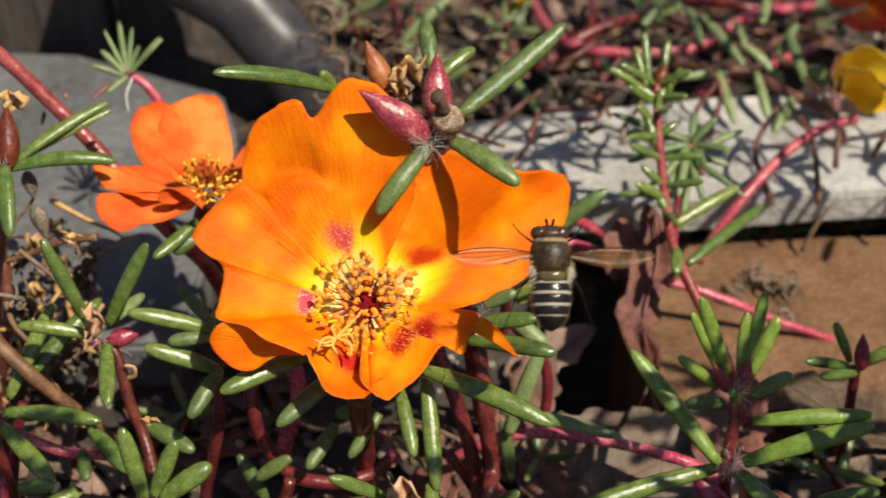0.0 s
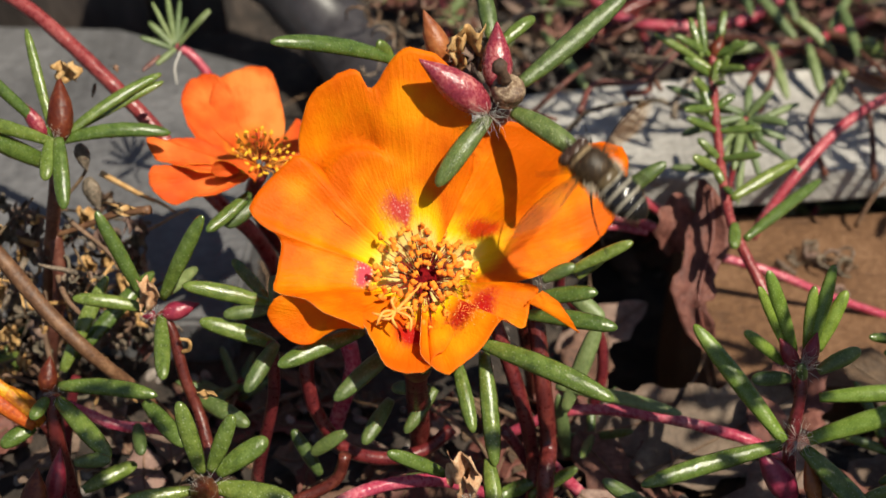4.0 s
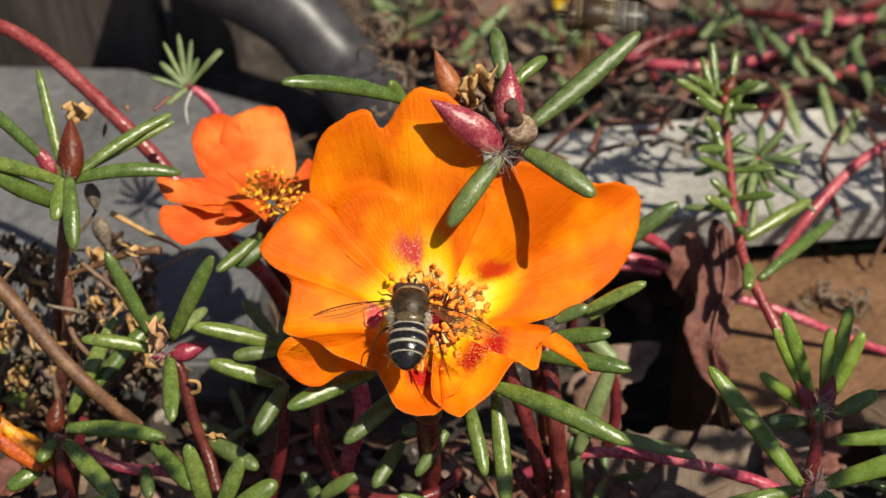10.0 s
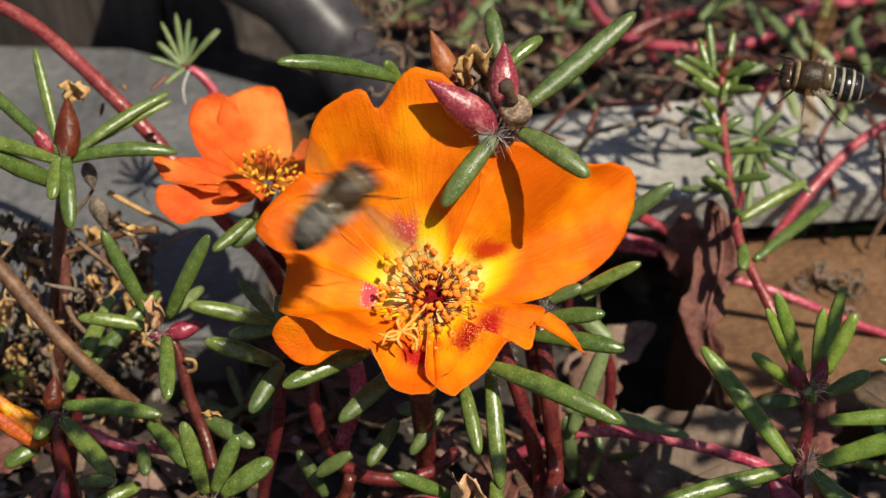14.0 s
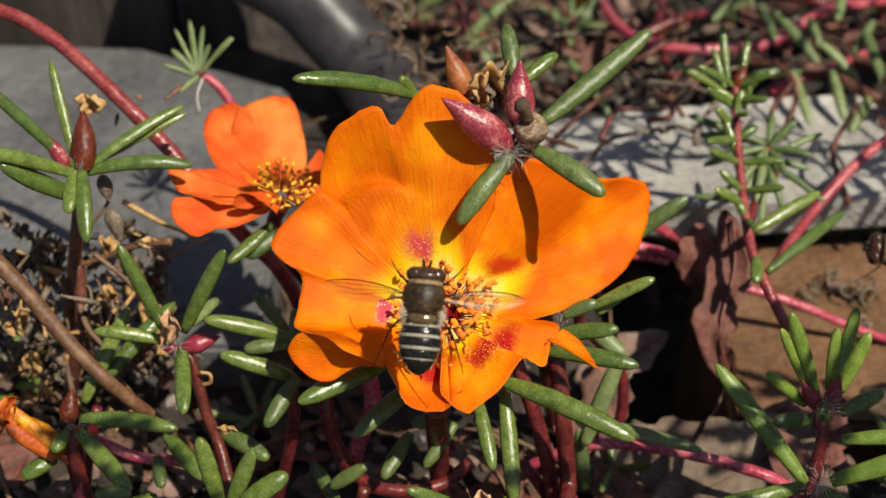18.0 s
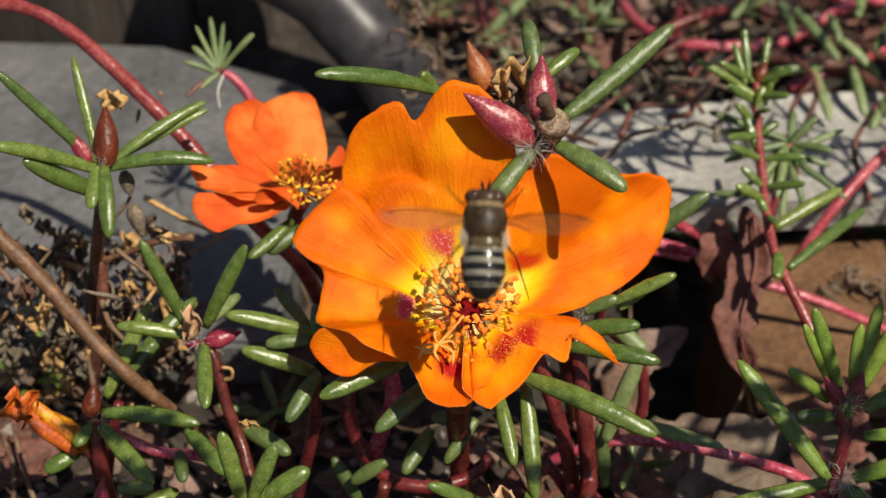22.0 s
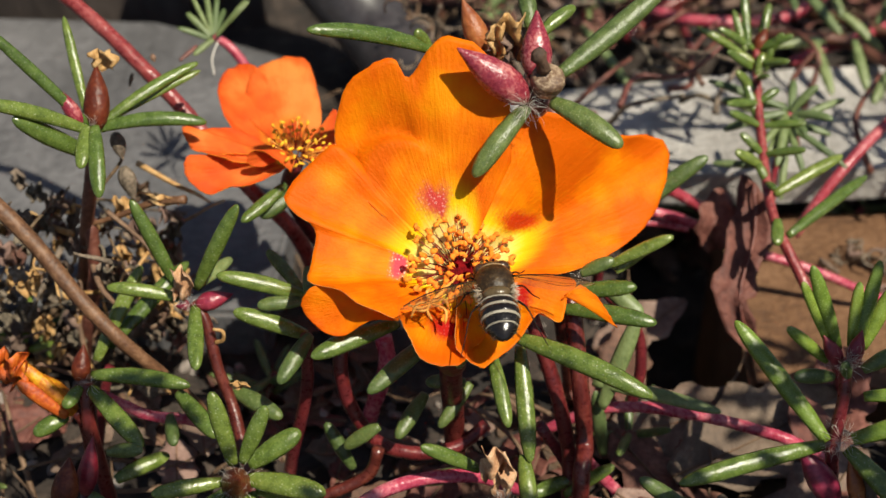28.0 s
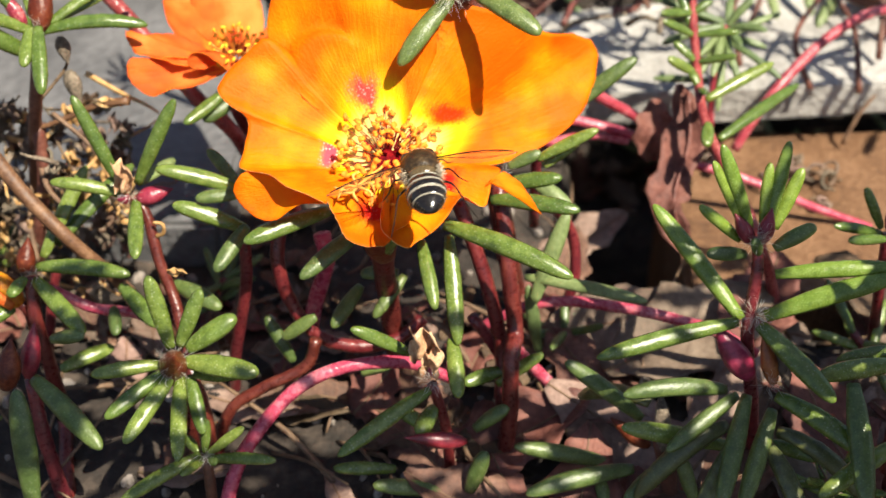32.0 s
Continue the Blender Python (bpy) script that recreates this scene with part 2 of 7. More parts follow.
LEAF = mat("waxy green leaf", [(0.06, 0.088, 0.015), (0.1, 0.142, 0.025), (0.15, 0.195, 0.044)], 700, 0.2, 0.45, 5, vary=0.25, sss=0.1, speck=0.4)
LEAF_FRESH = mat("fresh green leaf", [(0.095, 0.145, 0.018), (0.145, 0.21, 0.03), (0.2, 0.27, 0.06)], 700, 0.24, 0.5, 6, vary=0.12, sss=0.15)
LEAF_DULL = mat("dull grey green leaf", [(0.048, 0.072, 0.018), (0.08, 0.114, 0.028), (0.125, 0.162, 0.05)], 700, 0.34, 0.5, 5, vary=0.18, sss=0.1, speck=0.3)
LEAF_OLIVE = mat("olive green leaf", [(0.05, 0.05, 0.016), (0.085, 0.09, 0.027), (0.13, 0.14, 0.045)], 700, 0.34, 0.5, 5, vary=0.2, sss=0.1, speck=0.2)
LEAF_FAR = mat("soft green leaf", [(0.075, 0.105, 0.035), (0.12, 0.16, 0.055), (0.175, 0.22, 0.09)], 420, 0.45, 0.3, 5, vary=0.25)
STEM_RED = mat("wine red stem", [(0.055, 0.007, 0.008), (0.112, 0.015, 0.014), (0.19, 0.038, 0.029)], 300, 0.3, 0.4, 5, vary=0.2, sss=0.1)
STEM_CRIMSON = mat("crimson stem", [(0.13, 0.016, 0.02), (0.24, 0.035, 0.038), (0.36, 0.085, 0.08)], 300, 0.3, 0.4, 5, vary=0.1, sss=0.1)
STEM_PINK = mat("pink stem", [(0.28, 0.025, 0.05), (0.4, 0.055, 0.09), (0.56, 0.18, 0.2)], 260, 0.28, 0.35, 5, vary=0.12, sss=0.15)
STEM_BROWN = mat("russet brown stem", [(0.055, 0.018, 0.011), (0.115, 0.038, 0.023), (0.21, 0.088, 0.056)], 300, 0.5, 0.5, 5, vary=0.2)
STEM_TAN = mat("tan dry stem", [(0.085, 0.047, 0.026), (0.145, 0.084, 0.047), (0.23, 0.142, 0.084)], 300, 0.7, 0.6, 5, vary=0.2)
BUD_RED = mat("dark crimson bud", [(0.10, 0.008, 0.02), (0.20, 0.014, 0.035), (0.30, 0.04, 0.06)], 350, 0.35, 0.3, 5, vary=0.15, sss=0.15)
# palest tone paints in the highlight streaks on the buds
BUD_PINK = mat("pink crimson bud", [(0.15, 0.012, 0.03), (0.27, 0.035, 0.05), (0.52, 0.2, 0.18)], 420, 0.28, 0.4, 5, sss=0.1, speck=0.1)
BUD_BROWN = mat("russet bud", [(0.05, 0.008, 0.004), (0.105, 0.02, 0.008), (0.19, 0.05, 0.018)], 300, 0.38, 0.4, 6, spec=0.3)
BUD_ORANGE = mat("orange bud", [(0.2, 0.05, 0.014), (0.32, 0.095, 0.025), (0.42, 0.17, 0.05)], 240, 0.45, 0.4, 6)
WILTED = mat("wilted orange petal", [(0.3, 0.035, 0.006), (0.55, 0.1, 0.01), (0.7, 0.22, 0.02)], 420, 0.5, 0.5, 5, thin=0.2)
STEM_TWIG = mat("tan woody twig", [(0.07, 0.03, 0.014), (0.135, 0.062, 0.028), (0.23, 0.12, 0.06)], 420, 0.55, 0.5, 5)
DRY = mat("straw dry petal", [(0.32, 0.16, 0.05), (0.52, 0.30, 0.11), (0.68, 0.46, 0.22)], 500, 0.75, 0.6, 5, thin=0.15)
DRY_GREY = mat("withered grey brown pod", [(0.06, 0.045, 0.03), (0.15, 0.115, 0.08), (0.27, 0.21, 0.15)], 450, 0.85, 0.7, 4, vary=0.2)
PEACH = mat("peach dry petal", [(0.4, 0.17, 0.08), (0.6, 0.34, 0.18), (0.75, 0.53, 0.34)], 500, 0.7, 0.6, 5, thin=0.2)
HAIR = mat("white hair", [(0.6, 0.56, 0.5), (0.75, 0.72, 0.66)], 900, 0.5, 0.0, thin=0.3)
LITTER = mat("brown dry leaf", [(0.055, 0.028, 0.017), (0.115, 0.06, 0.036), (0.2, 0.115, 0.072)], 160, 0.75, 0.6, 6, vary=0.4, thin=0.1)
LITTER_RED = mat("red brown dry leaf", [(0.075, 0.024, 0.018), (0.15, 0.05, 0.036), (0.25, 0.1, 0.072)], 150, 0.7, 0.5, 6, thin=0.12)
LITTER_PALE = mat("pale dry leaf", [(0.11, 0.07, 0.05), (0.185, 0.122, 0.09), (0.29, 0.205, 0.155)], 150, 0.75, 0.5, 6, vary=0.3, thin=0.1)
SOIL = mat("dark crumbly soil", [(0.012, 0.009, 0.007), (0.03, 0.021, 0.016), (0.078, 0.057, 0.043)], 120, 0.92, 1.0, 5)
CONCRETE = mat("weathered pale concrete", [(0.18, 0.166, 0.152), (0.3, 0.281, 0.26), (0.43, 0.405, 0.378)], 60, 0.88, 0.5, 9)
SLATE = mat("grey stone slab", [(0.062, 0.06, 0.062), (0.098, 0.095, 0.098), (0.15, 0.145, 0.148)], 45, 0.6, 0.4, 10)
BRICK = mat("tan clay brick", [(0.08, 0.036, 0.015), (0.135, 0.064, 0.027), (0.19, 0.098, 0.048)], 80, 0.85, 0.6, 8)
BLACK = mat("black plastic", [(0.022, 0.019, 0.02), (0.038, 0.033, 0.035), (0.06, 0.054, 0.056)], 160, 0.37, 0.02, 6)
# wood colour kept extra dark to carry the shade on the boards
DARKWOOD = mat("dark weathered wood", [(0.018, 0.013, 0.011), (0.042, 0.031, 0.026), (0.08, 0.061, 0.051)], 60, 0.8, 0.6, 6, stretch=(1, 1, 0.15))
PEBBLE = mat("pale pebble", [(0.10, 0.085, 0.07), (0.18, 0.155, 0.13), (0.3, 0.265, 0.23)], 200, 0.8, 0.4, 6, vary=0.3)
ANTHER = mat("orange pollen anther", [(0.72, 0.15, 0.004), (0.84, 0.225, 0.007), (0.92, 0.33, 0.02)], 1500, 0.8, 0.7, 3, vary=0.15)
POLLEN = mat("yellow pollen anther", [(0.75, 0.3, 0.008), (0.85, 0.42, 0.015), (0.9, 0.55, 0.03)], 1500, 0.8, 0.7, 3, vary=0.15)
FILAMENT = mat("maroon filament", [(0.13, 0.006, 0.009), (0.3, 0.016, 0.018)], 900, 0.5, 0.0, spec=0.15)
CAPSULE = mat("tan seed capsule", [(0.07, 0.035, 0.022), (0.16, 0.095, 0.055), (0.38, 0.28, 0.18)], 500, 0.6, 0.5, 4)
STIGMA = mat("pale orange stigma", [(0.78, 0.3, 0.04), (0.87, 0.42, 0.09)], 1200, 0.6, 0.5, 3)
DISC = mat("dark red flower centre", [(0.05, 0.001, 0.002), (0.12, 0.002, 0.004), (0.24, 0.006, 0.008)], 900, 0.7, 0.5, 4, spec=0.05)


# ---------------------------------------------------------------- building helpers (millimetres)
ORIGIN = {}


def thing(name, at, label, category, group=""):
    ob = tagged(new(name), label, category, group)
    ob.empty_display_size = 0.004
    ob.location = Vector(at) * MM
    ORIGIN[ob] = Vector(at)
    return ob


def part(name, bm, material, parent, label="", flat=False):
    """Links a bmesh, in millimetres of the world, as one mesh under a thing or a part."""
    o = ORIGIN[parent]
    for v in bm.verts:
        v.co = (v.co - o) * MM
    bmesh.ops.recalc_face_normals(bm, faces=bm.faces)
    me = bpy.data.meshes.new(name)
    bm.to_mesh(me)
    bm.free()
    if not flat:
        me.shade_smooth()
    for m in material if isinstance(material, (list, tuple)) else [material]:
        me.materials.append(m)
    ob = new(name, me)
    ob.parent = parent
    ORIGIN[ob] = o
    if label:
        ob["label"] = label
    return ob


def solid(name, bm, material, label, category, kind="", group="", flat=False):
    """A top-level thing that is one mesh, its origin at its foot."""
    xs = [v.co for v in bm.verts]
    o = Vector((sum(v.x for v in xs) / len(xs), sum(v.y for v in xs) / len(xs), min(v.z for v in xs)))
    for v in bm.verts:
        v.co = (v.co - o) * MM
    bmesh.ops.recalc_face_normals(bm, faces=bm.faces)
    me = bpy.data.meshes.new(name)
    bm.to_mesh(me)
    bm.free()
    if not flat:
        me.shade_smooth()
    me.materials.append(material)
    ob = tagged(new(name, me), label, category, group, kind)
    ob.location = o * MM
    ORIGIN[ob] = o
    return ob


def ramp01(a, b, x):
    t = min(1, max(0, (x - a) / (b - a)))
    return t * t * (3 - 2 * t)


def spline(pts, n):
    """n+1 places along a smooth curve through the points."""
    p = [Vector(q) for q in pts]
    if len(p) == 2:
        return [p[0].lerp(p[1], i / n) for i in range(n + 1)]
    p = [2 * p[0] - p[1]] + p + [2 * p[-1] - p[-2]]
    out = []
    for i in range(n + 1):
        s = i / n * (len(p) - 3)
        k = min(int(s), len(p) - 4)
        t = s - k
        a, b, c, d = p[k : k + 4]
        out.append(0.5 * (2 * b + (c - a) * t + (2 * a - 5 * b + 4 * c - d) * t * t + (3 * b - a - 3 * c + d) * t**3))
    return out


def tube(bm, line, radii, sides=8, flat=1.0, face=Vector((0, -0.6, 0.8)), rough=0.0):
    """A closed tube along a line; flat squashes it along the direction face."""
    rings = []
    for i, c in enumerate(line):
        t = (line[min(i + 1, len(line) - 1)] - line[max(i - 1, 0)]).normalized()
        u = t.cross(face)
        u = (u if u.length > 1e-4 else t.orthogonal()).normalized()
        w = u.cross(t)
        r = radii[i]
        ring = []
        for k in range(sides):
            a = 2 * math.pi * k / sides
            q = r * (1 + rough * (random.random() - 0.5))
            ring.append(bm.verts.new(c + u * (q * math.cos(a)) + w * (q * flat * math.sin(a))))
        rings.append(ring)
    for a, b in zip(rings, rings[1:]):
        for k in range(sides):
            bm.faces.new((a[k], a[(k + 1) % sides], b[(k + 1) % sides], b[k]))
    bm.faces.new(rings[0][::-1])
    bm.faces.new(rings[-1])
    return bm


LEAF_SHAPE = ((0, 0.55), (0.06, 0.66), (0.2, 0.83), (0.4, 0.98), (0.58, 1.0), (0.74, 0.93), (0.86, 0.79), (0.93, 0.62), (0.975, 0.4), (0.993, 0.2), (1, 0.05))
BUD_SHAPE = ((0, 0.35), (0.1, 0.7), (0.25, 0.95), (0.4, 1.0), (0.6, 0.82), (0.78, 0.5), (0.9, 0.25), (0.97, 0.12), (1, 0.03))


def leaf(parent, base, tip, width, sag=0.0, material=None, name="leaf", side=0.0, flat=0.64, shape=LEAF_SHAPE, label=""):
    """A fleshy, blunt, cigar-shaped leaf; sag lifts or drops its middle, side bows it sideways."""
    b, t = Vector(base), Vector(tip)
    across = (t - b).cross(Vector((0, -0.6, 0.8))).normalized()
    mid = (b + t) / 2 + Vector((0, 0, sag)) + across * side
    line = []
    for s, _ in shape:
        line.append(b * (1 - s) ** 2 + mid * 2 * s * (1 - s) + t * s * s)
    bm = bmesh.new()
    j = random.uniform(0.94, 1.06)
    tube(bm, line, [0.86 * width / 2 * q * j for _, q in shape], 10, flat, rough=0.05)
    return part(name, bm, material or LEAF, parent, label)


def bud(parent, base, tip, width, material=None, label=""):
    return leaf(parent, base, tip, width, 0, material or BUD_RED, "bud", 0, 0.9, BUD_SHAPE, label)


def stem(parent, pts, w0, w1=None, material=None, name="stem", label="", sides=9):
    line = spline(pts, max(6, 5 * (len(pts) - 1)))
    w1 = w0 if w1 is None else w1
    k = len(line) - 1
    bm = bmesh.new()
    tube(bm, line, [(w0 + (w1 - w0) * i / k) / 2 * (1 + 0.025 * math.sin(i * 1.7)) for i in range(k + 1)], sides, 1.0, rough=0.025)
    return part(name, bm, material or STEM_RED, parent, label)


def hairs(parent, at, n, length, away=(0, -0.5, 0.6), spread=1.0, thick=0.024):
    """A tuft of fine white hairs round a node."""
    bm = bmesh.new()
    c = Vector(at)
    for _ in range(n):
        d = Vector((random.gauss(0, 1), random.gauss(0, 1), random.gauss(0, 1))).normalized() * spread + Vector(away)
        d.normalize()
        s = c + d * length * random.uniform(0.1, 0.3)
        e = s + d * length * random.uniform(0.5, 1.0)
        m = (s + e) / 2 + Vector((random.uniform(-1, 1), random.uniform(-1, 1), random.uniform(-1, 1))) * length * 0.25
        tube(bm, spline((s, m, e), 4), [thick, thick, thick * 0.9, thick * 0.7, thick * 0.4], 3)
    return tagged(part("hairs", bm, HAIR, parent, "fine white hairs"), kind="stuff")


def crumple(name, parent, at, size, material, seed=0, label=""):
    """A crumpled scrap: a bent, folded sheet with thickness."""
    rnd = random.Random(seed)
    bm = bmesh.new()
    n = 9
    o = Vector(at)
    ph = [rnd.uniform(0, 6.28) for _ in range(6)]
    grid = []
    for side in (0, 1):
        rows = []
        for i in range(n):
            row = []
            for j in range(n):
                u, v = i / (n - 1) - 0.5, j / (n - 1) - 0.5
                k = 1 - 0.5 * abs(v) * rnd.uniform(0.7, 1.3)
                p = Vector((u * size[0] * k, 0, v * size[2]))
                p.y = size[1] * 0.5 * (math.sin(u * 9 + ph[0] + v * 3) + 0.6 * math.sin(v * 11 + ph[1]) * math.cos(u * 7 + ph[2]))
                p.x += 0.12 * size[0] * math.sin(v * 8 + ph[3])
                row.append(bm.verts.new(o + p + Vector((0, side * 0.12, 0))))
            rows.append(row)
        grid.append(rows)
    for side in (0, 1):
        g = grid[side]
        for i in range(n - 1):
            for j in range(n - 1):
                bm.faces.new((g[i][j], g[i + 1][j], g[i + 1][j + 1], g[i][j + 1]))
    rim = [(i, 0) for i in range(n - 1)] + [(n - 1, j) for j in range(n - 1)] + [(i, n - 1) for i in range(n - 1, 0, -1)] + [(0, j) for j in range(n - 1, 0, -1)]
    for a, b in zip(rim, rim[1:] + rim[:1]):
        bm.faces.new((grid[0][a[0]][a[1]], grid[0][b[0]][b[1]], grid[1][b[0]][b[1]], grid[1][a[0]][a[1]]))
    return part(name, bm, material, parent, label)


def petal(parent, heart, rim, axis, cup, material, wave=0.5, seed=0, label="", foot=1.2, fold=0.0, cross=None):
    """A petal from the flower's heart out to its wavy rim: cupped, with thickness, ruffles and a lengthwise fold."""
    rnd = random.Random(seed)
    ns, nv = 48, 36
    edge = spline(rim, ns)
    c, ax = Vector(heart), Vector(axis).normalized()
    edge = [c + (e - c) * (1 + 0.012 * noise.noise(Vector((i * 0.55, seed, 0))) + 0.006 * noise.noise(Vector((i * 1.7, seed, 5)))) for i, e in enumerate(edge)]
    ph = [rnd.uniform(0, 6.28) for _ in range(5)]
    reach = [(e - c).length for e in edge]
    wide = [sum(reach[max(0, i - 7):i + 8]) / len(reach[max(0, i - 7):i + 8]) for i in range(ns + 1)]
    bm = bmesh.new()
    uvl = bm.loops.layers.uv.new("UVMap")
    sheets = []
    for side in (0, 1):
        rows = []
        for i, e in enumerate(edge):
            s = i / ns
            start = c + (e - c).normalized() * foot
            row = []
            for k in range(nv + 1):
                v = k / nv
                p = start.lerp(e, v)
                far = min(1.15, v * reach[i] / wide[i])
                down = cup * math.sin(math.pi * min(1, far) ** 0.75) * (0.75 + 0.25 * math.sin(math.pi * s))
                ruff = 0.09 * math.sin(74 * s + 5 * noise.noise(Vector((s * 9, v * 3, seed)))) * v**6 + wave * v**4 * (0.5 * math.sin(15 * s + ph[0]) + 0.35 * math.sin(29 * s + ph[1] + 2 * v) + 0.2 * math.sin(47 * s + ph[3]))
                ruff += (1.1 * noise.noise(p * 0.11 + Vector((seed, 0, 0))) + 0.35 * noise.noise(p * 0.3 + Vector((0, seed, 0)))) * v ** 0.8 * min(1.0, 2 * wave + 0.3)
                crease = fold * math.exp(-((s - 0.5) / 0.12) ** 2) * v * (1.15 - v) * 2
                if cross:
                    s0, v0, deep, slope = cross
                    d = far - v0 - slope * (s - s0)
                    crease += deep * math.exp(-((d / (0.17 if d > 0 else 0.04)) ** 2)) * math.exp(-(((s - s0) / (0.3 if s < s0 else 0.42)) ** 2)) * (1 - ramp01(0.4, 0.75, s))
                p = p - ax * (down - ruff + crease + 0.14 * side)
                row.append(bm.verts.new(p))
            rows.append(row)
        sheets.append(rows)
    for side in (0, 1):
        g = sheets[side]
        for i in range(ns):
            for k in range(nv):
                f = bm.faces.new((g[i][k], g[i + 1][k], g[i + 1][k + 1], g[i][k + 1]))
                for lp, (a, b) in zip(f.loops, ((i, k), (i + 1, k), (i + 1, k + 1), (i, k + 1))):
                    lp[uvl].uv = (a / ns, b / nv)
    a, b = sheets
    for i in range(ns):
        bm.faces.new((a[i][nv], a[i + 1][nv], b[i + 1][nv], b[i][nv]))
    for k in range(nv):
        bm.faces.new((a[0][k], a[0][k + 1], b[0][k + 1], b[0][k]))
        bm.faces.new((a[ns][k], a[ns][k + 1], b[ns][k + 1], b[ns][k]))
    return part("petal", bm, material, parent, label)


def prism(bm, top, low, bevel=0.6):
    """A slab from its top corners down to the height low, with eased edges."""
    t = [bm.verts.new(Vector(p)) for p in top]
    b = [bm.verts.new(Vector((p[0], p[1], low))) for p in top]
    n = len(top)
    bm.faces.new(t)
    bm.faces.new(b[::-1])
    for i in range(n):
        bm.faces.new((t[i], b[i], b[(i + 1) % n], t[(i + 1) % n]))
    bmesh.ops.bevel(bm, geom=list(bm.edges), offset=bevel, segments=2, affect="EDGES")
    return bm


def blade(parent, spine, width, material, fold=0.5, wave=0.4, seed=0, name="blade", face=(0, -0.6, 0.8), jag=0.15):
    """A dry leaf blade: a folded, wavy, ragged sheet with thickness along its midrib. Returns the bmesh when no parent is given."""
    rnd = random.Random(seed)
    n, k = 14, 8
    line = spline(spine, n)
    up = Vector(face).normalized()
    bm = bmesh.new()
    ph = [rnd.uniform(0, 6.28) for _ in range(4)]
    lay = []
    for side in (0, 1):
        rows = []
        for i, c in enumerate(line):
            t = (line[min(i + 1, n)] - line[max(i - 1, 0)]).normalized()
            u = t.cross(up)
            u = (u if u.length > 1e-3 else t.orthogonal()).normalized()
            w = u.cross(t)
            s = i / n
            half = width / 2 * max(0.03, math.sin(math.pi * min(1, 0.04 + s * 0.94)) ** 0.75) * (1 + jag * math.sin(s * 23 + ph[0]))
            row = []
            for j in range(k + 1):
                q = j / k * 2 - 1
                lift = fold * half * abs(q) + wave * (math.sin(s * 11 + ph[1] + q * 2) + 0.6 * math.sin(s * 19 + q * 5 + ph[2])) * abs(q) ** 0.7
                row.append(bm.verts.new(c + u * half * q + w * (lift - 0.13 * side)))
            rows.append(row)
        lay.append(rows)
    for g in lay:
        for i in range(n):
            for j in range(k):
                bm.faces.new((g[i][j], g[i + 1][j], g[i + 1][j + 1], g[i][j + 1]))
    a, b = lay
    for i in range(n):
        bm.faces.new((a[i][0], a[i + 1][0], b[i + 1][0], b[i][0]))
        bm.faces.new((a[i][k], a[i + 1][k], b[i + 1][k], b[i][k]))
    for j in range(k):
        bm.faces.new((a[0][j], a[0][j + 1], b[0][j + 1], b[0][j]))
        bm.faces.new((a[n][j], a[n][j + 1], b[n][j + 1], b[n][j]))
    return part(name, bm, material, parent) if parent else bm


# ---------------------------------------------------------------- ground, slabs, brick
def ground_height(x, y):
    """Soil level in mm: crumbly bed, a hollow beside the brick and under the pale slab."""
    h = 3.0 * noise.noise(Vector((x * 0.02, y * 0.02, 0))) + 1.4 * noise.noise(Vector((x * 0.09, y * 0.09, 3))) - 3
    h += 1.2 * noise.noise(Vector((x * 0.33, y * 0.33, 7)))
    # the pit is run on past the slab's back to give a dark band
    pit = ramp01(29, 33, x) * (1 - ramp01(135, 150, x)) * ramp01(146, 152, y) * (1 - ramp01(262, 272, y))
    h -= 48 * pit
    h += 7 * ramp01(262, 285, y) * ramp01(-20, 20, x)
    return h


def build_ground():
    fine = list(np.arange(-170, 171, 2.5))
    wide = [-30000, -6000, -1500, -600, -320, -230] + fine + [230, 320, 600, 1500, 6000, 30000]
    deep = [-3000, -600, -150, 0, 50] + list(np.arange(80, 420, 2.5)) + [460, 600, 900, 2000, 6000, 30000]
    bm = bmesh.new()
    grid = [[bm.verts.new((x, y, ground_height(x, y) if abs(x) < 200 and 60 < y < 430 else -3)) for x in wide] for y in deep]
    for a, b in zip(grid, grid[1:]):
        for i in range(len(wide) - 1):
            bm.faces.new((a[i], a[i + 1], b[i + 1], b[i]))
    return solid("ground", bm, SOIL, "dark crumbly garden soil", "ground", "structure")


build_ground()

bm = prism(bmesh.new(), [(8, 196, 14), (60, 199, 14), (150, 208, 13.5), (154, 248, 14), (70, 238, 15), (6, 228, 14)], 6.5, 0.8)
solid("pale_slab", bm, CONCRETE, "pale weathered concrete slab over a dark hollow", "slab", flat=True)
bm = prism(bmesh.new(), [(6, 204, 6.5), (25, 205, 6.5), (25, 228, 6.5), (6, 226, 6.5)], -6, 0.8)
solid("half_brick", bm, BRICK, "half clay brick bearing the pale slab's end", "brick", flat=True)
bm = prism(bmesh.new(), [(137, 212, 6.5), (150, 213, 6.5), (150, 240, 6.5), (137, 238, 6.5)], -50, 0.8)
solid("half_brick", bm, BRICK, "half clay brick bearing the pale slab's end", "brick", flat=True)
bm = prism(bmesh.new(), [(48, 153, 0), (128, 152, -1), (134, 209, -1), (50, 205, 0)], -46, 1.2)
solid("clay_brick", bm, BRICK, "tan clay brick set in the soil", "brick", flat=True)
bm = prism(bmesh.new(), [(-38, 163, 7), (-36, 232, 8), (-42, 252, 8), (-80, 270, 8.5), (-250, 276, 9), (-240, 165, 7)], -8, 1.0)
solid("grey_slab", bm, SLATE, "smooth grey stone slab lying on the soil", "slab", flat=True)

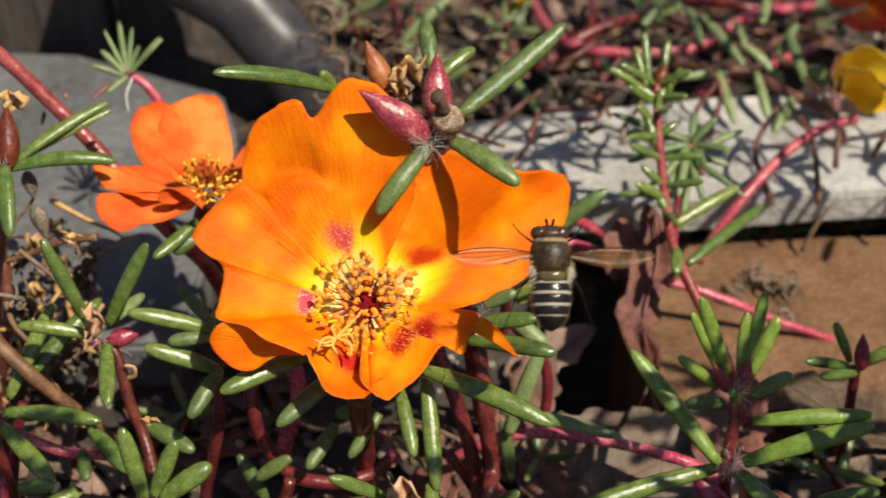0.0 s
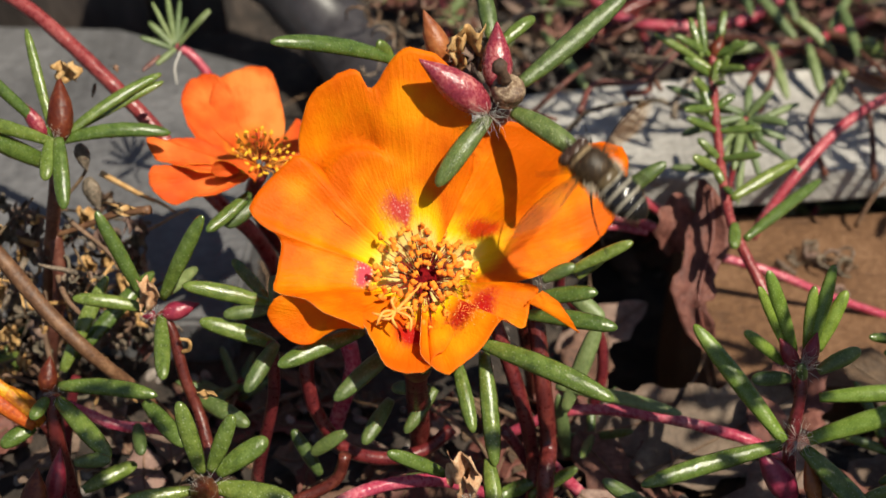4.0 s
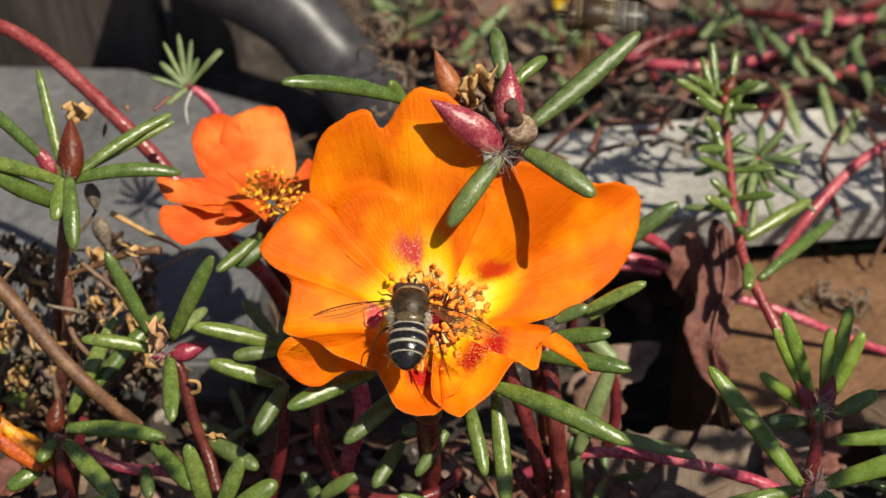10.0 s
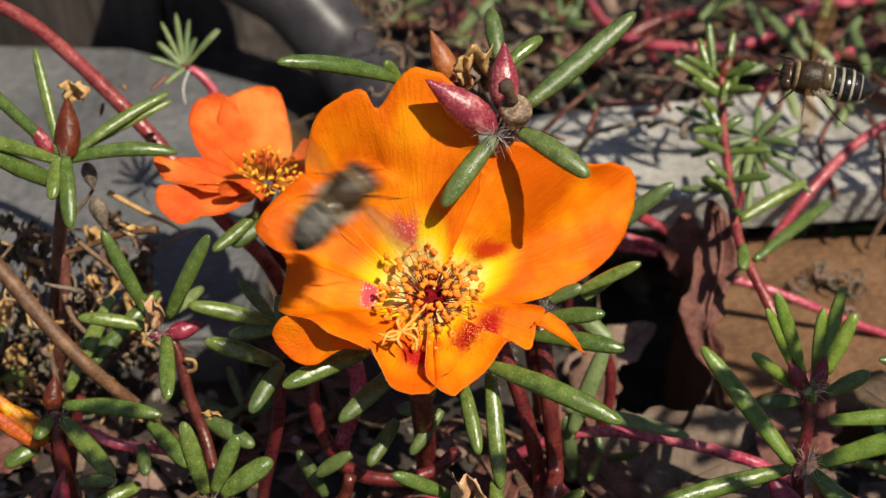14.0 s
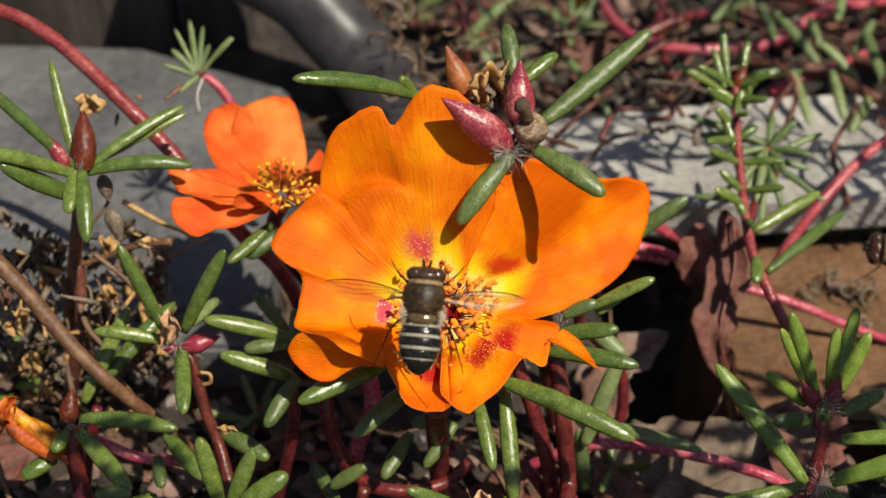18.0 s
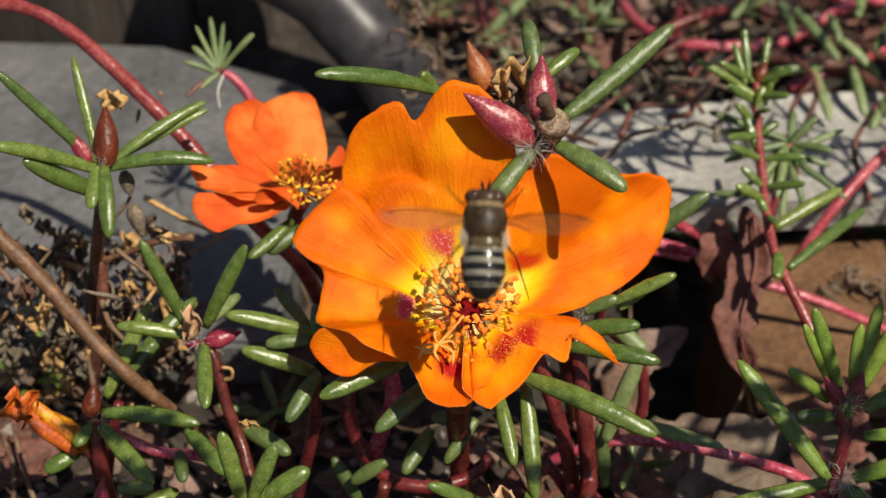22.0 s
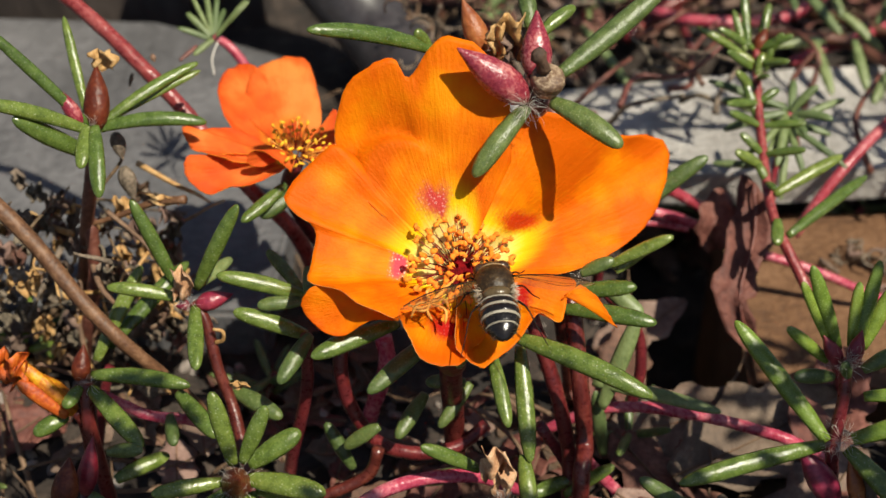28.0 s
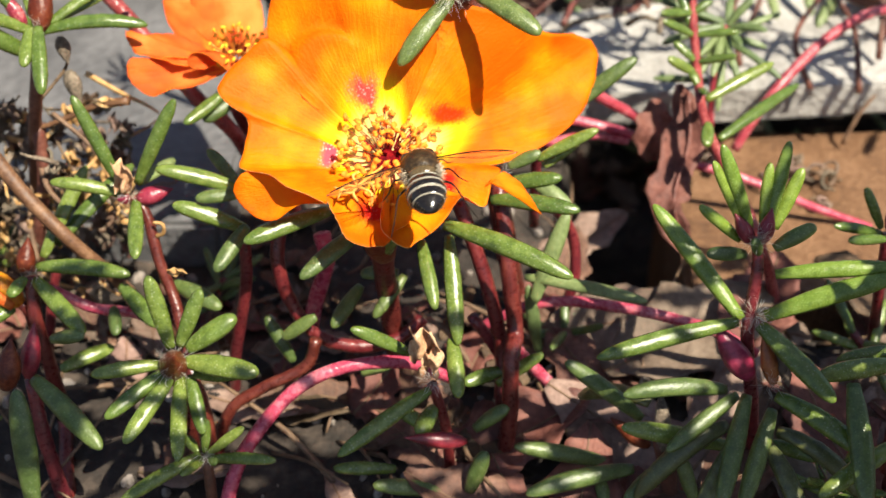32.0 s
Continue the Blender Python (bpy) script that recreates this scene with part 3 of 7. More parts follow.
# boards behind the bed; the shade there is put into their dark colour
for x, y, wide in ((-250, 284, 54), (-190, 288, 54), (-130, 284, 54), (-73, 288, 16), (-58, 350, 44), (-12, 354, 40)):
    bm = prism(bmesh.new(), [(x, y, 120), (x + wide, y, 120), (x + wide, y + 12, 120), (x, y + 12, 120)], -6, 0.8)
    solid("board", bm, DARKWOOD, "dark weathered upright wooden board behind the bed", "board", group="boards behind the bed", flat=True)

hose = thing("hose", (-29.6, 280.4, 9), "thick glossy black plastic hose curving down onto the bed", "hose")
bm = bmesh.new()
tube(bm, spline([(-76.7, 271.8, 42.2), (-58.8, 271.7, 34.5), (-39.8, 266.7, 26.1), (-31.6, 261.7, 19.8), (-23.3, 254.7, 13.2), (-16.7, 241.8, 10.3), (-12.3, 226.6, 9.0), (-8.9, 210.9, 9.0)], 60), [9.2] * 61, 32)
part("tube", bm, BLACK, hose)


# ---------------------------------------------------------------- the large orange flower
AXIS = (0.33, -0.51, 0.79)
HEART = (-2.9, 130.5, 44.3)
flower = thing("flower", (-2, 132.3, 34.9), "large open orange moss rose flower with yellow throat", "flower")
petal(flower, HEART, [(-15.4, 136.6, 50.9), (-18.0, 138.9, 54.1), (-19.6, 140.8, 57.2), (-20.2, 143.0, 60.9), (-18.9, 145.4, 65.6), (-15.5, 146.3, 68.1), (-12.4, 146.5, 69.2), (-10.1, 145.1, 67.3), (-7.8, 146.5, 70.2), (-5.5, 147.4, 72.1), (-1.4, 146.7, 71.8), (2.4, 144.5, 68.8), (3.9, 141.4, 63.9), (4.3, 138.0, 58.4)], AXIS, 1.2, PETAL_TOP, 0.3, 1, cross=(0.26, 0.81, 2.8, -0.62))
petal(flower, HEART, [(1.3, 139.9, 56.4), (2.5, 143, 60.9), (6, 144.5, 62.2), (10.9, 145.6, 61.3), (16.5, 148.5, 58), (20.3, 151.6, 53.8), (25.7, 156, 50.6), (28.6, 157, 47.5), (28.4, 153.3, 44.2), (26.2, 148.6, 41.2), (22.8, 144.3, 40), (16.9, 139.2, 39.4), (9.5, 133.7, 41.1)], AXIS, 1.0, PETAL_RIGHT, 0.4, 2, fold=0.5)
petal(flower, HEART, [(-10.7, 136.2, 49.5), (-14.8, 138.7, 53.3), (-17.9, 141.2, 56.5), (-20.5, 140.7, 58.9), (-23.2, 139.4, 57.2), (-26.2, 136.7, 55.1), (-27.4, 134.8, 53.3), (-25.2, 132.9, 51.8), (-22.8, 131.9, 50.5), (-22.8, 128.2, 48.6), (-23.1, 124.8, 47.3), (-19, 122.6, 47.9), (-16.1, 120.6, 47.1), (-13, 119.8, 46.1), (-10.8, 119.7, 45.1)], AXIS, 1.6, PETAL_LEFT, 0.4, 3, fold=-1.6)
petal(flower, (-14.8, 123.4, 45.1), [(-10.9, 120.2, 44.5), (-13.8, 120.7, 44.3), (-15.7, 120.8, 43.3), (-18.1, 120.7, 41.4), (-20.3, 121.1, 41), (-22.6, 122.1, 42), (-24.2, 123.2, 43.7), (-24, 123.8, 45.3), (-22.5, 124.5, 46.6), (-19.4, 124.4, 47)], AXIS, 0.3, PETAL_TIP, 0.2, 4, foot=0.4)
petal(flower, HEART, [(-13.2, 122.3, 45.5), (-10.9, 120.5, 45.2), (-9.5, 118.4, 43.5), (-8.2, 116.7, 41.8), (-6.3, 116.1, 40.5), (-4.1, 116, 40.4), (-2.2, 116.3, 40.7), (-1.2, 117.5, 42.1), (0.6, 119.4, 42), (1.6, 122.5, 42.4)], AXIS, 0.9, PETAL_LOW, 0.35, 5)
petal(flower, HEART, [(-3.2, 118.3, 43.6), (-2.6, 117.3, 42), (0.1, 115.7, 40.5), (2.1, 116.6, 41.1), (5, 119, 41.9), (7.7, 122.4, 44.1), (9.7, 123.4, 42.5), (11.2, 123.8, 41.6), (12, 126.4, 43.4), (13.4, 128.3, 44.4), (12, 131, 43.4), (6, 132, 42.8)], AXIS, 0.1, PETAL_LOW, 0.4, 6, fold=0.6)
petal(flower, (11.4, 126.7, 43.7), [(11, 126.2, 43.1), (13.8, 127.9, 44.0), (16.2, 127.8, 42.1), (18, 127, 39.9), (19.3, 126.7, 37.9), (17.5, 127.5, 40.4), (15.9, 128, 42.6), (13.7, 128.3, 44.4)], AXIS, -0.3, PETAL_TIP, 0.1, 7, foot=0.3)

bm = bmesh.new()
bmesh.ops.create_uvsphere(bm, u_segments=20, v_segments=12, radius=2.0)
tilt = Vector((0, 0, 1)).rotation_difference(Vector(AXIS)).to_matrix()
for v in bm.verts:
    v.co = Vector(HEART) + tilt @ Vector((v.co.x, v.co.y, v.co.z * 0.25 + 0.5))
disc = part("disc", bm, DISC, flower, "dark red flower centre")

rnd = random.Random(11)
for i in range(84):
    a = i * 2.39996
    r = 0.7 + 8.0 * ((i + 0.5) / 84) ** 0.55 * rnd.uniform(0.82, 1.08)
    h = 4.6 - 0.34 * r + rnd.uniform(-0.9, 0.7)
    foot = Vector(HEART) + tilt @ Vector((1.7 * math.cos(a), 1.7 * math.sin(a), 0.6))
    top = Vector(HEART) + tilt @ Vector((r * math.cos(a), r * math.sin(a), h))
    mid = foot.lerp(top, 0.5) + tilt @ Vector((rnd.uniform(-0.2, 0.2), rnd.uniform(-0.2, 0.2), 0.5))
    bm = bmesh.new()
    tube(bm, spline((foot, mid, top), 6), [0.12, 0.1, 0.09, 0.08, 0.07, 0.06, 0.05], 5)
    fil = part("stamen", bm, FILAMENT, flower)
    d = (tilt @ Vector((rnd.gauss(0, 1), rnd.gauss(0, 1), rnd.gauss(0, 0.6)))).normalized() * rnd.uniform(0.5, 0.95)
    side = d.cross(Vector(AXIS)).normalized() * rnd.uniform(-0.9, 0.9)
    bm = bmesh.new()
    tube(bm, spline((top - d, top + side * 0.6, top + d), 7), [q * rnd.uniform(0.75, 1.15) for q in (0.16, 0.39, 0.46, 0.27, 0.33, 0.47, 0.39, 0.13)], 8, 0.7, rough=1.1)
    part("anther", bm, ANTHER, fil)
# curled stigma lobes hanging over the lower petal
lobe_c = Vector((-6.6, 121.8, 46.3))
st = None
for a, ln in ((196, 3.4), (212, 2.8), (226, 3.6), (282, 2.4), (312, 3.4), (352, 2.6), (100, 2.0)):
    d = tilt @ Vector((math.cos(radians(a)), math.sin(radians(a)), 0.15))
    tipv = lobe_c + d * ln
    bm = bmesh.new()
    tube(bm, spline((lobe_c, lobe_c + d * ln * 0.55 + d.cross(Vector(AXIS)) * (0.9 if a % 4 else -0.8) + Vector(AXIS) * 0.7, tipv - Vector(AXIS) * 0.3), 7), [0.2, 0.21, 0.2, 0.19, 0.21, 0.22, 0.18, 0.1], 6, rough=0.4)
    if st is None:
        st = part("stigma", bm, STIGMA, flower, "pale orange curled stigma lobes")
    else:
        part("lobe", bm, STIGMA, st)
bm = bmesh.new()
tube(bm, spline((Vector(HEART), Vector(HEART).lerp(lobe_c, 0.6) + Vector(AXIS) * 0.5, lobe_c), 6), [0.3, 0.28, 0.26, 0.26, 0.26, 0.26, 0.25], 6)
part("style", bm, STIGMA, st)
bm = bmesh.new()
prnd = random.Random(5)
for _ in range(150):
    p = Vector((2.9, 123.1, 45.1)) + tilt @ Vector((prnd.gauss(0, 1.7), prnd.gauss(0, 1.0), prnd.uniform(1.0, 1.5)))
    bmesh.ops.create_icosphere(bm, subdivisions=1, radius=prnd.uniform(0.05, 0.1), matrix=Matrix.Translation(p))
tagged(part("pollen", bm, STIGMA, flower), kind="stuff")
# green calyx and stalk under the flower
leaf(flower, (-3.4, 124.7, 31), (-4.6, 121.9, 39.1), 6, 0, BUD_BROWN, "sepal")
leaf(flower, (-5.2, 125.2, 31.6), (-1.9, 122.4, 39.7), 6, 0, LEAF, "sepal")
stem(flower, [(-3.4, 125.7, 36.7), (-4, 125.9, 29.7), (-3.8, 129.2, 19.2), (-3.6, 132.8, 6.3), (-3.4, 141.9, -14.3)], 3.4, 3.4, STEM_RED, "stalk")

# ---------------------------------------------------------------- bud cluster in front of the flower's upper rim
cluster = thing("bud_cluster", (7.5, 143, 64.7), "moss rose shoot tip with pink buds and grey-green leaves", "plant")
stem(cluster, [(7.4, 144.3, 64.8), (9.1, 153.6, 50.4), (11, 155.8, 35.7), (14.1, 149.7, 19.2), (17.6, 150.5, -3.2)], 3.4, 4.0, STEM_RED)
leaf(cluster, (6, 141.4, 64.7), (-1.1, 134.3, 58), 3.6, 1.0, LEAF_DULL)
leaf(cluster, (9.4, 141.9, 65.3), (18.5, 134.7, 62.8), 3.8, 1.2, LEAF_DULL)
leaf(cluster, (10.3, 146, 67), (26, 156.5, 76.1), 3.7, -0.8, LEAF_DULL)
leaf(cluster, (-6.5, 155.9, 65), (-24.2, 148, 72.6), 3.0, 2.2, LEAF)
leaf(cluster, (-7.7, 155.5, 66), (-9.8, 155.3, 68.7), 2.2, 0.2, LEAF)
leaf(cluster, (6.7, 151.4, 71.1), (5.5, 158.5, 75.7), 2.9, 0, LEAF_DULL)
leaf(cluster, (7.7, 151.7, 70), (12.9, 155.9, 72.4), 2.4, 0.6, LEAF)
bud(cluster, (6, 141.6, 65.8), (-3.5, 142.7, 73), 5.6, BUD_PINK, "pink bud")
bud(cluster, (7.3, 144.7, 66.8), (7.2, 150.2, 74.7), 5.4, BUD_PINK, "pink bud")
bud(cluster, (0.1, 155, 65.4), (-3.1, 158.9, 71.9), 4.4, BUD_ORANGE, "orange bud")
bm = bmesh.new()
cap = Vector((8.7, 142.5, 68.4))
prof = ((-2.4, 1.5), (-1.8, 2.05), (-1.6, 1.9), (-1.4, 2.2), (-0.4, 2.4), (-0.2, 2.2), (0, 2.4), (0.7, 2.2), (1.1, 1.95), (1.0, 1.5), (0.3, 1.2), (0.2, 0.3))
line = [cap + Vector((0.12, -0.45, 0.88)).normalized() * h for h, _ in prof]
tube(bm, line, [r for _, r in prof], 16, 1.0, rough=0.06)
part("seed_capsule", bm, CAPSULE, cluster, "brown opened seed capsule")
bm = bmesh.new()
tube(bm, spline(((8.1, 142.5, 69.9), (7.6, 141.9, 72), (6.6, 141.6, 73.1)), 5), [0.9, 1.1, 0.8, 1.1, 1.0, 0.4], 8, rough=0.5)
part("withered_tip", bm, LITTER, cluster)
crumple("dry_petal", cluster, (3.3, 150.8, 70.3), (5.2, 2.6, 6.0), DRY, 3, "straw coloured dry petal")
crumple("dry_petal", cluster, (4.4, 151.6, 69.6), (3.4, 2.6, 5.4), DRY_GREY, 33)
crumple("dry_petal", cluster, (2.2, 150.4, 68.6), (4.0, 2.2, 3.6), LITTER_PALE, 36)
crumple("dry_petal", cluster, (1.7, 149.7, 70.4), (2.6, 1.4, 4.6), DRY, 8)
hairs(cluster, (6, 140.2, 66), 60, 3.4, (0, -0.5, 0.1))

# ---------------------------------------------------------------- the small salmon-orange flower behind
AX2 = (0.25, -0.3, 0.9)
H2 = (-29.3, 159.1, 44.3)
small = thing("flower", (-30.2, 161.7, 40.4), "small salmon-orange moss rose flower, half open", "flower")
petal(small, H2, [(-38.9, 162.3, 45.5), (-41.9, 166.8, 46.9), (-43.6, 172.5, 48.3), (-42.7, 175.9, 49.8), (-40, 177.4, 50.2), (-37, 175.9, 49.8), (-33.6, 171.9, 47.5)], AX2, 1.6, PETAL_PALE, 0.3, 21)
petal(small, H2, [(-38.6, 168, 46.2), (-38.9, 174, 48.4), (-37, 177.2, 49.9), (-33, 178.8, 50.5), (-29.5, 178.3, 49.9), (-27.6, 174.6, 48.1), (-26.4, 170.2, 45.3), (-26.1, 164.9, 44.4)], AX2, 1.4, PETAL_PALE, 0.3, 22)
petal(small, H2, [(-35.5, 162.3, 45.5), (-40.1, 162.3, 47), (-44, 160.1, 48.5), (-46.5, 158.7, 49.7), (-45.6, 156.5, 48.4), (-43.8, 155.6, 47.1), (-38.3, 153.9, 46.5)], AX2, 0.8, PETAL_PALE, 0.3, 23)
petal(small, H2, [(-39.8, 155.6, 47.1), (-44.4, 154.6, 47.4), (-45.6, 152.9, 46.7), (-44.8, 151.4, 44.7), (-41.6, 150.3, 43.3), (-38.3, 151.7, 43.6), (-35.3, 152.7, 43.4), (-31.4, 155.2, 43.7)], AX2, 0.6, PETAL_PALE, 0.3, 24)
petal(small, H2, [(-33.7, 154.1, 45.3), (-35.8, 153.2, 47), (-35.4, 153.4, 48.7), (-33.6, 153.7, 49.1), (-31.2, 153.5, 47.3), (-29.3, 153.8, 44.9)], AX2, -0.8, PETAL_PALE, 0.15, 25)
petal(small, H2, [(-25.9, 163.1, 45), (-25, 166.2, 46.1), (-23.8, 167.5, 47.8), (-22.2, 164.6, 47.1), (-22, 161, 45.3), (-25.4, 158.2, 44.6)], AX2, 0.6, PETAL_PALE, 0.2, 26)
tilt2 = Vector((0, 0, 1)).rotation_difference(Vector(AX2)).to_matrix()
rnd = random.Random(12)
for i in range(44):
    a = i * 2.39996
    r = 0.8 + 4.2 * math.sqrt((i + 0.5) / 44)
    foot = Vector(H2) + tilt2 @ Vector((0.8 * math.cos(a), 0.8 * math.sin(a), 0.4))
    top = Vector(H2) + tilt2 @ Vector((r * math.cos(a), r * math.sin(a), 4.6 - 0.3 * r + rnd.uniform(-0.6, 0.6)))
    bm = bmesh.new()
    tube(bm, spline((foot, foot.lerp(top, 0.5), top), 4), [0.12, 0.11, 0.1, 0.1, 0.09], 5)
    fil = part("stamen", bm, STIGMA if i % 3 else FILAMENT, small)
    d = (tilt2 @ Vector((rnd.gauss(0, 1), rnd.gauss(0, 1), rnd.gauss(0, 0.5)))).normalized() * 0.5
    bm = bmesh.new()
    tube(bm, spline((top - d, top, top + d), 4), [0.12, 0.25, 0.28, 0.25, 0.12], 6, 0.8, rough=0.6)
    part("anther", bm, POLLEN, fil)
stem(small, [(-29.4, 159.1, 42.9), (-31.4, 161.2, 36.8), (-29.9, 162.3, 29.5), (-26.5, 166.6, 17.4), (-25.3, 180.4, -8.7)], 2.6, 2.8, STEM_RED, "stalk")
leaf(small, (-31.2, 157.7, 39.7), (-37.4, 150.4, 37.6), 2.6, -0.5, LEAF)
leaf(small, (-30, 157.7, 38.2), (-35.1, 153.7, 36), 3.2, 0, LEAF_DULL)


# ---------------------------------------------------------------- shoots on the near side of the grey slab
def shoot(at, label, name="moss_rose_shoot", group=""):
    return thing(name, at, label, "plant", group)


s = shoot((-58.5, 152.9, 52.4), "moss rose shoot with a russet bud and arching green leaves")
stem(s, [(-58.5, 153.4, 53.1), (-59.3, 151.4, 47.7), (-61.6, 151, 38.3), (-65.4, 154.3, 25.1), (-70.6, 159.2, 7.9), (-75.8, 164.5, -8.7)], 1.9, 2.6, STEM_BROWN)
bud(s, (-57.7, 152.4, 53.3), (-58.3, 159.2, 60.5), 4.9, BUD_BROWN, "russet bud")
bud(s, (-59.8, 152.1, 54.4), (-63.3, 154, 59.7), 2.7, BUD_PINK, "small pink bud")
crumple("dry_tip", s, (-57.1, 159.5, 61), (4.0, 1.6, 3.2), DRY, 4, "straw coloured dry tip")
leaf(s, (-59.3, 153.8, 53.6), (-63.9, 165.2, 65.3), 2.0, 0.3)
leaf(s, (-58.7, 152.6, 53.5), (-71.5, 153.9, 69.5), 2.3, 0.6)
leaf(s, (-58.4, 151.4, 53.5), (-70.8, 144, 63), 2.6, 1.6)
leaf(s, (-58.9, 151.1, 49.5), (-67.2, 145.8, 59.4), 3.6, -0.4)
leaf(s, (-58.8, 151.1, 54.5), (-58.4, 144.3, 51.7), 2.7, 0.2)
leaf(s, (-57.3, 150.4, 55.1), (-55.4, 141, 48.9), 3.1, 0.3)
leaf(s, (-57.6, 153.5, 53.3), (-44, 164.1, 58.1), 2.4, 1.4)
leaf(s, (-57.8, 155.3, 52.6), (-43.7, 163.4, 57.1), 2.0, 0.6)
leaf(s, (-58, 153.1, 52.8), (-41.8, 155.4, 52.7), 2.9, 2.6)
bud(s, (-56.4, 155.9, 50.4), (-55.6, 154.7, 46), 2.9, DRY_GREY, "withered grey pod")
bud(s, (-55.6, 154.1, 45.3), (-54.2, 152.3, 40), 3.4, DRY_GREY, "withered grey pod")
stem(s, [(-61, 152.6, 40.4), (-57, 155.6, 44.2), (-55.6, 155.5, 47)], 0.6, 0.5, STEM_TAN, "twig")
stem(s, [(-62.1, 151.3, 35.8), (-56.2, 151, 38.3), (-50.8, 150.7, 40.9), (-45.4, 149.6, 42.4)], 0.8, 1.4, STEM_TWIG, "twig", "frayed straw coloured twig")
crumple("dry_leaf", s, (-48.8, 150.2, 41.7), (4.8, 1.0, 1.6), DRY, 14)
hairs(s, (-58.2, 151.6, 53.8), 24, 2.6)

s = shoot((-66.7, 185.7, 56.4), "thick wine-red moss rose stem arching over the grey slab", "moss_rose_runner")
stem(s, [(-87.3, 182.3, 65.1), (-82.3, 184.2, 64.4), (-76.1, 183.6, 63.4), (-69.8, 181.7, 60.8), (-62.8, 177.6, 56.9), (-55.8, 172.9, 52.3), (-49, 168.7, 46.9), (-43.2, 164.4, 41.3), (-36.8, 161.4, 34.5), (-30.5, 160.1, 26.9), (-27.1, 169.6, 1.3)], 2.4, 2.7, STEM_CRIMSON)
bud(s, (-58.4, 175.6, 49.3), (-58.9, 174, 47.3), 0.9, STEM_TAN)
bud(s, (-55.1, 177.5, 51.8), (-54.6, 176.7, 50.8), 1.2, STEM_TAN)
leaf(s, (-51.3, 180, 49.2), (-48.7, 183.2, 50.4), 1.0, 0, STEM_BROWN, "scale")

s = shoot((-43, 134.7, 35), "moss rose shoot with crimson buds and spread green leaves")
stem(s, [(-42.4, 134.2, 34.9), (-40.4, 132.6, 32.4), (-38.8, 129.2, 26.5), (-36.5, 125.9, 20.9), (-32.9, 116.1, 15.5), (-31.4, 114.1, 10.2), (-30.9, 112.2, 2.1), (-32.4, 112.4, -11.8)], 1.7, 2.0, STEM_RED)
leaf(s, (-44.5, 135.4, 36.6), (-50.3, 139.4, 49.8), 2.7, 0.4)
leaf(s, (-41.8, 135.4, 36.6), (-34.7, 138.5, 49.8), 2.8, 0.6)
leaf(s, (-44.4, 134.5, 35.4), (-54.5, 133.7, 38.1), 2.6, 0.9)
leaf(s, (-41.9, 133.4, 34.8), (-40.2, 123.1, 31.9), 2.9, 0.3)
leaf(s, (-42.5, 138.7, 34.3), (-38.9, 146.9, 33.1), 2.6, 0.2, LEAF_FAR)
bud(s, (-41.7, 133.5, 35), (-36.4, 135.3, 35.8), 3.3, BUD_RED, "crimson bud")
bud(s, (-42.5, 132.9, 35.7), (-44.3, 132.1, 36), 2.1, BUD_RED, "crimson bud")
crumple("dry_petal", s, (-43.1, 132.9, 39.6), (3.0, 1.8, 5.4), PEACH, 6, "dry orange-tan petal")
hairs(s, (-42.3, 132.4, 36.5), 24, 2.4)
stem(s, [(-38.9, 130.8, 30.1), (-37.7, 130.4, 31), (-37.6, 130.5, 32.6), (-39, 130.7, 32.8)], 0.7, 0.5, DRY, "tendril")
crumple("dry_leaf", s, (-33.6, 120.2, 31.9), (2.8, 0.8, 1.2), DRY, 15)

s = shoot((-55.4, 137.7, 30.1), "pair of green leaves on a red stem by the tan twig")
stem(s, [(-57.4, 134.9, 20.7), (-59.5, 134.2, 13.9), (-62, 132.9, 3.5)], 1.6, 1.8, STEM_RED)
leaf(s, (-58.4, 132.9, 24), (-52.1, 143.3, 34.3), 2.9, 0.5)
leaf(s, (-57, 135.5, 24.4), (-46.1, 147.9, 31.4), 3.2, 1.0, LEAF)
s = shoot((-60, 140.3, 27.6), "tan woody stem lying across the bed", "dead_twig")
stem(s, [(-77, 145.3, 50.6), (-73.5, 143.3, 48), (-66.8, 140.4, 41.3), (-59.9, 136.4, 33.2), (-53.7, 133.7, 26.8), (-47.8, 135, 16.8), (-41.6, 137.6, 2.6)], 2.8, 2.0, STEM_TWIG)
s = shoot((-63.3, 149.3, 24.5), "short upright red-brown stem", "moss_rose_runner")
stem(s, [(-61.9, 151.8, 36.5), (-62.1, 149.6, 27.8), (-64.8, 148.5, 17.7), (-67.8, 150.3, 8.2), (-70.6, 150.5, -3.2)], 2.3, 2.4, STEM_BROWN)

# low shoot with a spent yellow bloom at the left
s = shoot((-57, 124.7, 26), "moss rose shoot with a russet bud and smooth leaves")
stem(s, [(-57.5, 125.2, 26.7), (-57.3, 122.3, 20.2), (-56.5, 120.6, 12.2), (-56.6, 120.4, 0.4), (-53.3, 107.7, -2.4), (-54.4, 109.5, -14.4)], 2.2, 2.4, STEM_RED)
bud(s, (-58.2, 124.8, 27.6), (-57.6, 128.2, 31.8), 3.6, BUD_BROWN, "russet bud")
leaf(s, (-56.3, 125.4, 28.3), (-41.2, 122.3, 29.5), 3.0, 1.6)
leaf(s, (-56.6, 124.2, 26.8), (-47.6, 116, 23.4), 3.1, 0.6)
leaf(s, (-57.8, 123.7, 27.6), (-59.1, 119.8, 27.2), 2.5, 0)
leaf(s, (-60.7, 123.5, 21.8), (-65, 120.3, 20.9), 3.0, 0.5)
hairs(s, (-56.4, 124, 27.9), 14, 2.2)
fl = thing("spent_flower", (-64.8, 125.4, 28.6), "spent yellow-orange moss rose bloom, closed and drooping", "flower")
